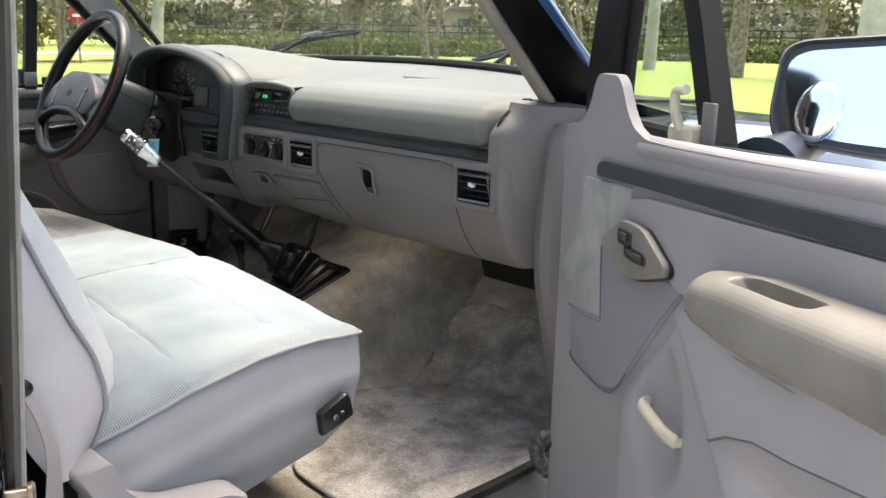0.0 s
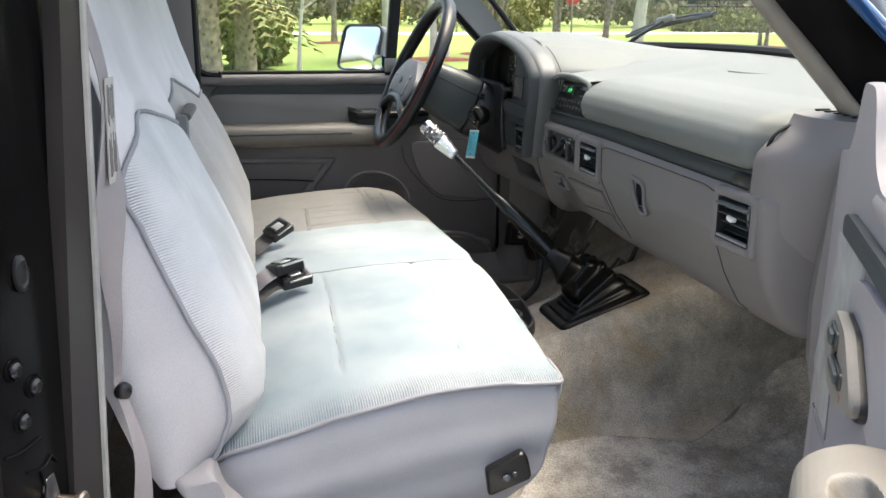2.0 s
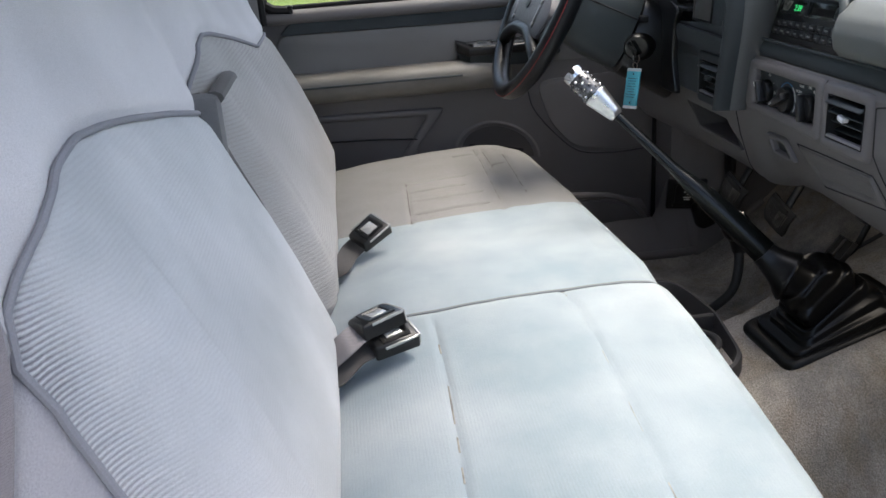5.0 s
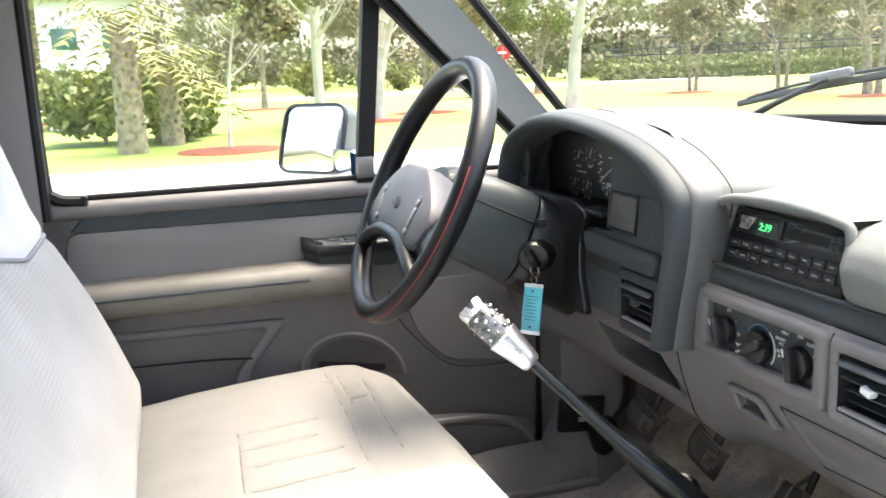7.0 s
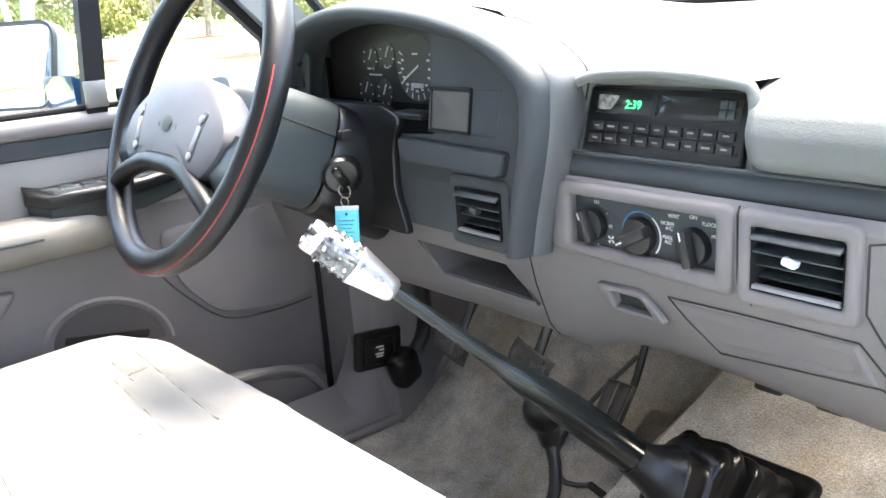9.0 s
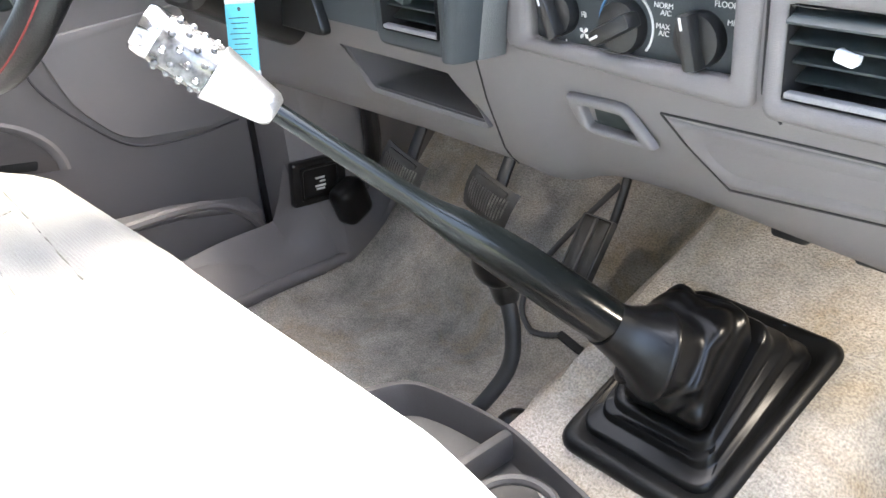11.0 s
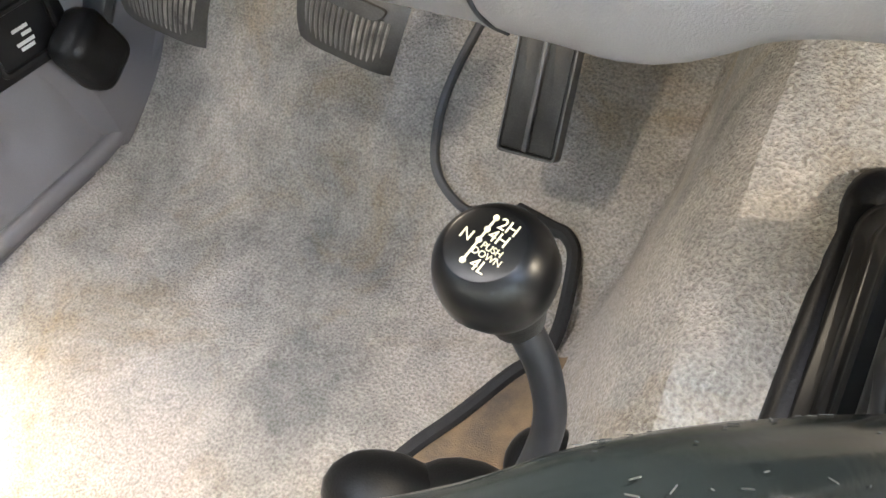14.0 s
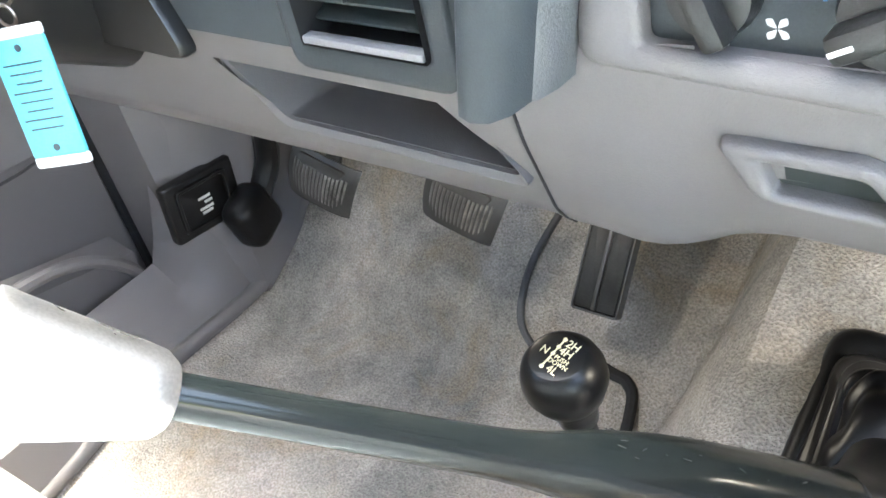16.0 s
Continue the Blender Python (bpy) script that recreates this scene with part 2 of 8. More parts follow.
# ---- building helpers ----
def thing(name, at, label, category, group="", kind=""):
    ob = new(name)
    ob.empty_display_size = 0.05
    ob.location = at
    return tagged(ob, label, category, group, kind)


def part(name, bm, material, parent=None, label="", sharp=38):
    """Links a bmesh, whose points are in world metres, as one mesh under a thing or a part."""
    bmesh.ops.recalc_face_normals(bm, faces=bm.faces)
    me = bpy.data.meshes.new(name)
    bm.to_mesh(me)
    bm.free()
    me.materials.append(material)
    for p in me.polygons:
        p.use_smooth = True
    me.set_sharp_from_angle(angle=radians(sharp))
    ob = new(name, me)
    if parent is not None:
        ob.parent = parent
        if parent.type == "EMPTY":
            ob.matrix_parent_inverse = Matrix.Translation(parent.location).inverted()
    if label:
        ob["label"] = label
    return ob


def solid(name, bm, material, label, category, kind="", group=""):
    """A thing that is one mesh."""
    return tagged(part(name, bm, material), label, category, group, kind)


def basis(o, ex, ey, ez=None):
    """A frame at o with the given axes."""
    ex, ey = Vector(ex).normalized(), Vector(ey).normalized()
    ez = Vector(ez).normalized() if ez else ex.cross(ey).normalized()
    return Matrix(((ex.x, ey.x, ez.x, o[0]), (ex.y, ey.y, ez.y, o[1]), (ex.z, ey.z, ez.z, o[2]), (0, 0, 0, 1)))


def rbox(bm, c, s, r=0.003, m=None, seg=2):
    """A box with rounded edges."""
    res = bmesh.ops.create_cube(bm, size=1.0)
    vs = res["verts"]
    for v in vs:
        v.co = Vector((v.co.x * s[0], v.co.y * s[1], v.co.z * s[2]))
    if r > 0:
        es = list({e for v in vs for e in v.link_edges})
        r = min(r, min(s) * 0.49)
        out = bmesh.ops.bevel(bm, geom=es, offset=r, segments=seg, profile=0.5, affect="EDGES")
        vs = list({v for v in out["verts"]} | {v for v in vs if v.is_valid})
        seen, stack = set(vs), list(vs)
        while stack:
            v = stack.pop()
            for e in v.link_edges:
                o = e.other_vert(v)
                if o not in seen:
                    seen.add(o)
                    stack.append(o)
        vs = list(seen)
    t = (m or Matrix()) @ Matrix.Translation(c)
    for v in vs:
        v.co = t @ v.co
    return bm


def box(c, s, r=0.003, m=None, seg=2):
    return rbox(bmesh.new(), c, s, r, m, seg)


def loft(bm, rings, caps=True, closed=True):
    """Skin over rings of equally many points."""
    rows = [[bm.verts.new(p) for p in ring] for ring in rings]
    n = len(rows[0])
    for a, b in zip(rows, rows[1:]):
        for i in range(n if closed else n - 1):
            j = (i + 1) % n
            bm.faces.new((a[i], a[j], b[j], b[i]))
    if caps and closed:
        bm.faces.new(rows[0])
        bm.faces.new(rows[-1])
    return bm


def sheet(bm, fn, us, vs, skip=None):
    """A surface fn(u, v) over two lists; cells for which skip(u, v) holds are left open."""
    grid = [[bm.verts.new(fn(u, v)) for v in vs] for u in us]
    for i in range(len(us) - 1):
        for j in range(len(vs) - 1):
            if skip and skip((us[i] + us[i + 1]) / 2, (vs[j] + vs[j + 1]) / 2):
                continue
            bm.faces.new((grid[i][j], grid[i + 1][j], grid[i + 1][j + 1], grid[i][j + 1]))
    loose = [v for v in bm.verts if not v.link_faces]
    bmesh.ops.delete(bm, geom=loose, context="VERTS")
    return bm


def thicken(bm, d):
    bmesh.ops.recalc_face_normals(bm, faces=bm.faces)
    bmesh.ops.solidify(bm, geom=bm.faces, thickness=d)
    return bm


def smooth_path(pts, n=8):
    """A rounded line through points."""
    p = [Vector(q) for q in pts]
    p = [p[0] * 2 - p[1]] + p + [p[-1] * 2 - p[-2]]
    out = []
    for a, b, c, d in zip(p, p[1:], p[2:], p[3:]):
        for k in range(n):
            t = k / n
            out.append(0.5 * ((2 * b) + (c - a) * t + (2 * a - 5 * b + 4 * c - d) * t * t + (3 * b - a - 3 * c + d) * t ** 3))
    out.append(p[-2])
    return out


def tube(bm, pts, radii, n=12, caps=True, flat=1.0):
    """A round bar along points; radii is one number or one for each point."""
    pts = [Vector(p) for p in pts]
    rad = radii if isinstance(radii, (list, tuple)) else [radii] * len(pts)
    up, rings = Vector((0.13, 0.21, 0.97)), []
    for i, p in enumerate(pts):
        d = (pts[min(i + 1, len(pts) - 1)] - pts[max(i - 1, 0)]).normalized()
        s = d.cross(up)
        s = (s if s.length > 0.05 else d.cross(Vector((1, 0, 0)))).normalized()
        up = s.cross(d).normalized()
        rings.append([p + rad[i] * (math.cos(a) * s + math.sin(a) * flat * up) for a in (2 * math.pi * k / n for k in range(n))])
    return loft(bm, rings, caps)


def lathe(bm, prof, m=None, n=24, caps=True):
    """A turned body: (radius, height) pairs about the frame's third axis."""
    m = m or Matrix()
    return loft(bm, [[m @ Vector((max(r, 1e-5) * math.cos(a), max(r, 1e-5) * math.sin(a), z)) for a in (2 * math.pi * k / n for k in range(n))] for r, z in prof], caps)


def rounded(pts, r, n=4):
    """A polygon with its corners rounded by about r."""
    out, p = [], [Vector(q) for q in pts]
    for i, b in enumerate(p):
        a, c = p[i - 1], p[(i + 1) % len(p)]
        ra = min(r, (a - b).length * 0.48)
        rc = min(r, (c - b).length * 0.48)
        s, e = b + (a - b).normalized() * ra, b + (c - b).normalized() * rc
        for k in range(n + 1):
            t = k / n
            out.append((1 - t) ** 2 * s + 2 * t * (1 - t) * b + t * t * e)
    return out


def slab(bm, poly, m, depth, edge=0.002):
    """A plate: a polygon in the frame's plane, raised by depth along its third axis, with a softened upper edge."""
    p = [Vector((q[0], q[1], 0)) for q in poly]
    c = sum(p, Vector()) / len(p)
    size = max((q - c).length for q in p)
    k = 1 - min(0.5, edge / max(size, 1e-4))
    rings = [[m @ Vector((q.x, q.y, 0)) for q in p], [m @ Vector((q.x, q.y, depth - edge)) for q in p],
             [m @ Vector((c.x + (q.x - c.x) * (1 + k) / 2, c.y + (q.y - c.y) * (1 + k) / 2, depth - edge * 0.3)) for q in p],
             [m @ Vector((c.x + (q.x - c.x) * k, c.y + (q.y - c.y) * k, depth)) for q in p]]
    return loft(bm, rings)


def rrect(w, h, r, cx=0.0, cy=0.0, n=4):
    return rounded([(cx - w / 2, cy - h / 2), (cx + w / 2, cy - h / 2), (cx + w / 2, cy + h / 2), (cx - w / 2, cy + h / 2)], r, n)


def rim(bm, outer, inner, m, lo, hi, inset=0.0):
    """A raised frame between two outlines of equally many points, from height lo to hi; its opening goes down by inset below lo."""
    f = lambda poly, z: [m @ Vector((q[0], q[1], z)) for q in poly]
    mid = [(Vector(a) * 0.85 + Vector(b) * 0.15) for a, b in zip(outer, inner)]
    mid2 = [(Vector(a) * 0.2 + Vector(b) * 0.8) for a, b in zip(outer, inner)]
    return loft(bm, [f(outer, lo), f(mid, hi), f(mid2, hi), f(inner, hi - 0.0015), f(inner, lo - inset)], caps=False)


def bezel(bm, outer, inner, m, hi, inset=0.0):
    """A soft moulded frame: it swells out of the panel from the outer line, rounds over and rolls into the opening."""
    ring = lambda k, z: [m @ Vector((a[0] + (b[0] - a[0]) * k, a[1] + (b[1] - a[1]) * k, z)) for a, b in zip(outer, inner)]
    return loft(bm, [ring(0, -0.003), ring(0.04, hi * 0.35), ring(0.16, hi * 0.82), ring(0.34, hi), ring(0.62, hi), ring(0.82, hi * 0.86), ring(0.95, hi * 0.5), ring(1, 0.0), ring(1, -inset)], caps=False)


def words(name, body, m, size, material, parent, depth=0.0003):
    """Raised lettering in the built-in font, centred in the frame m."""
    cu = bpy.data.curves.new(name, "FONT")
    cu.body, cu.size, cu.extrude, cu.align_x, cu.align_y = body, size, depth, "CENTER", "CENTER"
    cu.materials.append(material)
    ob = new(name, cu)
    ob.parent = parent
    base = Matrix.Translation(parent.location).inverted() if parent.type == "EMPTY" else Matrix()
    ob.matrix_basis = base @ m
    return ob


def sstep(a, b, x):
    t = min(1, max(0, (x - a) / (b - a)))
    return t * t * (3 - 2 * t)


def lerp_table(tab, x):
    """A value from (x, value) pairs, smooth between them."""
    if x <= tab[0][0]:
        return tab[0][1]
    for (a, u), (b, v) in zip(tab, tab[1:]):
        if x <= b:
            return u + (v - u) * (x - a) / (b - a)
    return tab[-1][1]


def steps(a, b, n):
    return [a + (b - a) * i / n for i in range(n + 1)]

# ---- cab: floor and shell ----
def tunnel(y):
    return 0.12 + 0.35 * max(0.0, y - 0.30) if y < 0.72 else 0.267 + 0.6 * (y - 0.72)


def floor_z(x, y):
    base = -0.03 * (1 - sstep(0.2, 0.45, y))
    toe = 0.9 * max(0.0, y - (0.60 if x < -0.1 else 0.72))
    toe = toe * toe / (toe + 0.05) if toe > 0 else 0
    side = 1 - sstep(0.105, 0.255 if x > 0 else 0.235, abs(x - 0.012))
    rise = tunnel(y) * side
    edge = 0.05 * sstep(0.66, 0.80, -x - 0.03) + 0.028 * sstep(0.70, 0.84, x)
    lump = 0.004 * math.sin(9 * x + 5 * y) * math.sin(11 * y - 3 * x)
    q = min(1.0, max(0.0, ((x + 0.115) * 0.061 + (y - 0.47) * 0.124) / 0.0191))
    fold = math.hypot(x + 0.115 - 0.061 * q, y - 0.47 - 0.124 * q)
    lump += 0.006 * math.exp(-(fold / 0.012) ** 2) - 0.004 * math.exp(-((fold - 0.022) / 0.010) ** 2)
    if x < 0.0:
        lump += 0.020 * side * (1 - side) * math.sin(31 * y + 24 * x + 1.5 * math.sin(17 * x))
    return base + max(rise, toe * 0.9) + edge + lump


floor = solid("floor", thicken(sheet(bmesh.new(), lambda x, y: (x, y, floor_z(x, y) - 0.012), steps(-0.86, 0.84, 112), steps(-0.52, 1.02, 100)), 0.012),
              CARPET, "worn grey-brown cut-pile carpet over floor and tunnel", "floor", "structure")

# passenger mat with its bound edge
mat_outline = [(0.268, 0.32), (0.303, 0.474), (0.350, 0.592), (0.342, 0.625), (0.300, 0.680), (0.231, 0.801), (0.222, 0.89), (0.29, 0.915), (0.785, 0.90), (0.785, 0.56), (0.827, 0.51), (0.827, 0.22), (0.79, 0.165), (0.47, 0.19)]
mats = thing("floor_mat", (0.55, 0.45, 0.0), "grey carpet floor mat with brushed pile", "floor mat")
inside = rounded(mat_outline, 0.03, 5)


def in_poly(x, y, poly):
    hit = False
    for i, a in enumerate(poly):
        b = poly[i - 1]
        if (a[1] > y) != (b[1] > y) and x < (b[0] - a[0]) * (y - a[1]) / (b[1] - a[1]) + a[0]:
            hit = not hit
    return hit


bm = sheet(bmesh.new(), lambda x, y: (x, y, floor_z(x, y) + 0.006), steps(0.215, 0.832, 100), steps(0.16, 0.92, 126), lambda x, y: not in_poly(x, y, inside))
part("mat_surface", thicken(bm, 0.005), MAT, mats)
part("binding", tube(bmesh.new(), [(p.x, p.y, floor_z(p.x, p.y) + 0.008) for p in inside] + [(inside[0].x, inside[0].y, floor_z(inside[0].x, inside[0].y) + 0.008)], 0.0034, 6),
     mat("binding_tape", (0.26, 0.245, 0.23), 0.9, var=0.2, scale=30), mats, "stitched edge binding")

# carpet cut-out beside the transfer lever: edge with its shadow painted black, bare patch
cut = smooth_path([(x, y, floor_z(x, y) + 0.007) for x, y in ((-0.30, 0.672), (-0.268, 0.667), (-0.252, 0.664), (-0.240, 0.648), (-0.229, 0.587), (-0.246, 0.55), (-0.264, 0.505), (-0.281, 0.468), (-0.294, 0.426), (-0.30, 0.38))], 6)
solid("carpet_edge", tube(bmesh.new(), cut, 0.006, 8), mat("edge_shadow_black", (0.03, 0.03, 0.031), 0.9), "edge of the carpet cut-out with its shadow painted black", "carpet edge")
bare = rounded([(-0.234, 0.575), (-0.250, 0.539), (-0.268, 0.493), (-0.285, 0.455), (-0.25, 0.42), (-0.18, 0.45), (-0.175, 0.54), (-0.205, 0.58)], 0.02, 3)
bm = sheet(bmesh.new(), lambda x, y: (x, y, floor_z(x, y) + 0.004), steps(-0.29, -0.17, 40), steps(0.41, 0.59, 60), lambda x, y: not in_poly(x, y, bare))
solid("underlay_patch", thicken(bm, 0.003), mat("bare_tan_underlay", (0.22, 0.15, 0.085), 0.9, var=0.3, scale=40, grain=0.5, stain=(0.10, 0.08, 0.06)), "bare tan underlay beside the transfer lever", "underlay")

bm = box((-0.03, 1.0, 0.305), (1.66, 0.03, 0.66), 0.004)
solid("firewall", bm, PIT, "black firewall behind the dashboard", "wall", "structure")
bm = box((-0.03, -0.56, 0.28), (1.70, 0.05, 0.75), 0.01)
solid("wall_rear", bm, mat("dark_wall_carpet", (0.020, 0.023, 0.022), 0.95, var=0.2, scale=30, grain=0.8, gscale=400, spec=0.1), "dark carpeted rear cab wall behind the seat", "wall", "structure")
bm = sheet(bmesh.new(), lambda x, y: (x, y, 1.20 + 0.03 * (1 - (x / 0.9) ** 2) - 0.04 * sstep(-0.1, 0.12, y)), steps(-0.88, 0.84, 20), steps(-0.60, 0.12, 12))
solid("ceiling", thicken(bm, 0.03), TRIM, "grey cloth headliner under the steel roof", "ceiling", "structure")
bm = box((-0.03, -0.58, 1.10), (1.72, 0.04, 0.2), 0.01)
rbox(bm, (-0.80, -0.57, 0.86), (0.16, 0.04, 0.50), 0.01)
rbox(bm, (0.74, -0.57, 0.86), (0.16, 0.04, 0.50), 0.01)
solid("window_frame_rear", bm, SEAL, "dark surround of the rear window", "window frame", "structure")
bm = box((-0.03, -0.575, 0.84), (1.42, 0.005, 0.42), 0.0)
rear_glass = solid("window_rear", bm, CLEAR, "rear cab window glass", "window", "structure")
rear_glass.visible_shadow = False

# left pillar between window and rear wall
bm = loft(bmesh.new(), [[(-0.90, -0.37, z), (-0.84, -0.345, z), (-0.80, -0.40, z), (-0.80, -0.56, z), (-0.90, -0.56, z)] for z in steps(0.0, 1.20, 6)])
solid("pillar_rear_left", bm, TRIM, "grey trimmed pillar behind the far door", "pillar", "structure")
bm = tube(bmesh.new(), [(-0.852, -0.342, z) for z in steps(0.62, 1.19, 6)], 0.011, 8)
solid("seal_rear_left", bm, SEAL, "black rubber door seal", "seal", "structure")

# right rear pillar: jamb, trim edge, striker, bolts
bm = loft(bmesh.new(), [[(0.84, -0.425 + 0.05 * (z - 0.3) * 0.6, z), (0.93, -0.47 + 0.05 * (z - 0.3) * 0.6, z), (0.96, -0.60, z), (0.86, -0.64, z), (0.79, -0.58, z), (0.79, -0.43 + 0.05 * (z - 0.3), z)] for z in steps(-0.15, 1.20, 10)])
pillar = solid("pillar_rear_right", bm, JAMB, "glossy black door jamb pillar with scuffs", "pillar", "structure")
part("flange", loft(bmesh.new(), [[(0.842, -0.440 + 0.07 * (z - 0.3), z), (0.850, -0.423 + 0.07 * (z - 0.3), z), (0.800 + 0.045 * min(0.5, z - 0.3), -0.400 + 0.053 * (z - 0.3), z), (0.790 + 0.045 * min(0.5, z - 0.3), -0.418 + 0.053 * (z - 0.3), z)] for z in steps(-0.05, 1.19, 14)]), mat("brown_grey_flange", (0.026, 0.023, 0.023), 0.36, var=0.15, spec=0.5), pillar)
part("welt", tube(bmesh.new(), [(0.799 + 0.045 * min(0.5, z - 0.3), -0.3985 + 0.053 * (z - 0.3), z) for z in steps(0.02, 1.19, 14)], 0.0042, 8), mat("pale_welt", (0.30, 0.295, 0.285), 0.6, var=0.15, scale=20), pillar, "pale grey edge welt")
JM = lambda x, z: basis((x, -0.425 - 0.5 * (x - 0.84) + 0.03 * (z - 0.3) + 0.001, z), (0, 0, 1), (1, -0.5, 0), (0.447, 0.894, 0))
BOLT = mat("dark_bolt_steel", (0.05, 0.05, 0.054), 0.25, 0.8, var=0.3)
for x, z in ((0.905, 0.484), (0.882, 0.457), (0.900, 0.428), (0.868, 0.292)):
    bolt = part("bolt", lathe(bmesh.new(), [(0.008, 0), (0.008, 0.003), (0.005, 0.0055), (0.002, 0.0045)], JM(x, z), 12), BOLT, pillar)
    part("washer", lathe(bmesh.new(), [(0.0125, -0.001), (0.012, 0.0010), (0.0105, 0.0013), (0.009, 0.0004)], JM(x, z), 20), JAMB, bolt, "pressed ring round the bolt")
for pts in (((0.925, 0.402), (0.905, 0.398), (0.880, 0.400)), ((0.900, 0.372), (0.880, 0.366), (0.868, 0.374)), ((0.883, 0.366), (0.880, 0.345), (0.884, 0.318), (0.878, 0.285)), ((0.868, 0.374), (0.860, 0.362)), ((0.872, 0.262), (0.862, 0.266), (0.850, 0.268))):
    part("pressed_edge", tube(bmesh.new(), smooth_path([JM(x, z) @ Vector((0, 0, 0.0)) for x, z in pts], 5), 0.0014, 8), JAMB, pillar, "pressed ridge of the latch recess")
part("oval_plug", lathe(bmesh.new(), [(0.0125, 0), (0.012, 0.003), (0.009, 0.0045), (0.007, 0.003)], JM(0.888, 0.575) @ Matrix.Diagonal((1.5, 0.8, 1, 1)), 20), BOLT, pillar, "oval rubber plug")
for k in range(5):
    part("scuff", box((0.801, -0.409 + 0.0012 * k, 0.54 - 0.014 * k), (0.004, 0.0035, 0.007 + 0.004 * (k % 2)), 0.001), PRINT, pillar, "pale paint scuff")
striker = thing("door_striker", (0.85, -0.44, 0.317), "bare steel striker bolt on the door jamb", "striker")
fm = basis((0.858, -0.442, 0.317), (0.94, -0.34, 0), (0, 0, 1), (0.34, 0.94, 0))
part("plate", slab(bmesh.new(), rounded([(-0.040, -0.034), (0.020, -0.030), (0.024, 0.034), (-0.012, 0.038), (-0.036, 0.012)], 0.012), fm @ Matrix.Translation((0, 0, 0.004)), 0.004), mat("smoky_plate", (0.05, 0.052, 0.055), 0.12, var=0.3, scale=30), striker, "glossy smoke-grey plate")
part("pin", lathe(bmesh.new(), [(0.0065, 0), (0.0065, 0.028), (0.011, 0.029), (0.0115, 0.034), (0.009, 0.0365)], fm, 16), STEEL, striker, "worn steel pin")

# sill under the near door
bm = loft(bmesh.new(), [[(0.832, y, floor_z(0.832, y) + 0.004), (0.838, y, 0.040), (0.852, y, 0.042), (0.870, y, 0.005), (0.874, y, -0.16), (0.80, y, -0.18)] for y in steps(-0.42, 0.60, 10)])
solid("door_sill", bm, mat("scuff_plate_grey", (0.10, 0.098, 0.10), 0.5, var=0.15, scale=20), "grey plastic scuff plate on the door sill", "sill", "structure")
bm = tube(bmesh.new(), smooth_path([(0.852, -0.40, 0.046), (0.853, 0.1, 0.046), (0.850, 0.48, 0.048), (0.838, 0.585, 0.10), (0.835, 0.60, 0.30), (0.832, 0.585, 0.60)], 6), 0.011, 8)
solid("seal_right", bm, SEAL, "black rubber door seal around the opening", "seal", "structure")

# cowl sides
bm = tube(bmesh.new(), smooth_path([(0.853, 0.555, 0.02), (0.853, 0.560, 0.2), (0.855, 0.515, 0.40), (0.855, 0.520, 0.56), (0.852, 0.545, 0.655)], 5), 0.007, 8)
solid("seal_front_right", bm, SEAL, "black rubber seal beside the near door", "seal", "structure")
bm = loft(bmesh.new(), [[(0.800, y + 0.004, z), (0.822, y - 0.006, z), (0.840, y, z), (0.850, y + 0.018, z), (0.852, y + 0.045, z), (0.86, 0.66, z), (0.80, 0.98, z), (0.75, 0.98, z), (0.785, 0.66, z), (0.792, y + 0.03, z)] for z, y in ((-0.02, 0.552), (0.1, 0.55), (0.2, 0.535), (0.3, 0.508), (0.38, 0.488), (0.46, 0.483), (0.58, 0.491), (0.64, 0.502), (0.66, 0.52))])
solid("cowl_side_right", bm, TRIM, "grey plastic cowl side panel by the near door", "kick panel", "structure")
bm = loft(bmesh.new(), [[(-0.866, 0.564, z), (-0.775, 0.568, z), (-0.724 - 0.02 * sstep(0.05, 0.25, z) - 0.03 * sstep(0.1, 0.5, z), 0.62, z), (-0.722 - 0.03 * sstep(0.05, 0.3, z), 0.70, z), (-0.76, 0.99, z), (-0.86, 0.99, z), (-0.86, 0.58, z)] for z in (-0.02, 0.05, 0.12, 0.25, 0.4, 0.62)])
solid("cowl_side_left", bm, TRIM, "grey plastic kick panel by the far door", "kick panel", "structure")
bm = loft(bmesh.new(), [[(-0.727, y, floor_z(-0.727, y) + 0.003), (-0.742, y, 0.062 - 0.045 * sstep(0.40, 0.57, y)), (-0.765, y, 0.074 - 0.045 * sstep(0.42, 0.57, y)), (-0.84, y, 0.074 - 0.03 * sstep(0.42, 0.57, y)), (-0.86, y, -0.02), (-0.75, y, -0.03)] for y in steps(-0.42, 0.575, 12)])
solid("door_sill_left", bm, TRIM, "grey plastic scuff plate on the far sill", "sill", "structure")


def kick_skirt(y, u):
    f = sstep(0.535, 0.625, y)
    return (-0.733 - 0.004 * f - u * (0.080 - 0.055 * f), y, floor_z(-0.733, y) + 0.002 + 0.016 * sstep(0, 0.25, u) + (0.056 + 0.30 * f) * (u + (u ** 2.2 - u) * f))


bm = thicken(sheet(bmesh.new(), kick_skirt, steps(0.30, 0.78, 30), steps(0, 1, 14)), 0.004)
kick = solid("sill_skirt_left", bm, TRIM, "grey moulded skirt sweeping from sill to kick panel", "sill", "structure")
part("bead", tube(bmesh.new(), [(-0.733, y, floor_z(-0.733, y) + 0.009) for y in steps(0.0, 0.78, 24)], 0.010, 10), TRIM, kick, "rounded bead along the carpet")
bm = box((-0.917, 0.60, 0.30), (0.078, 0.12, 0.90), 0.006)
solid("pillar_hinge_left", bm, JAMB, "black painted hinge pillar of the far door", "pillar", "structure")
bm = tube(bmesh.new(), [(-0.873, 0.563, z) for z in steps(0.0, 0.62, 6)], 0.0075, 8)
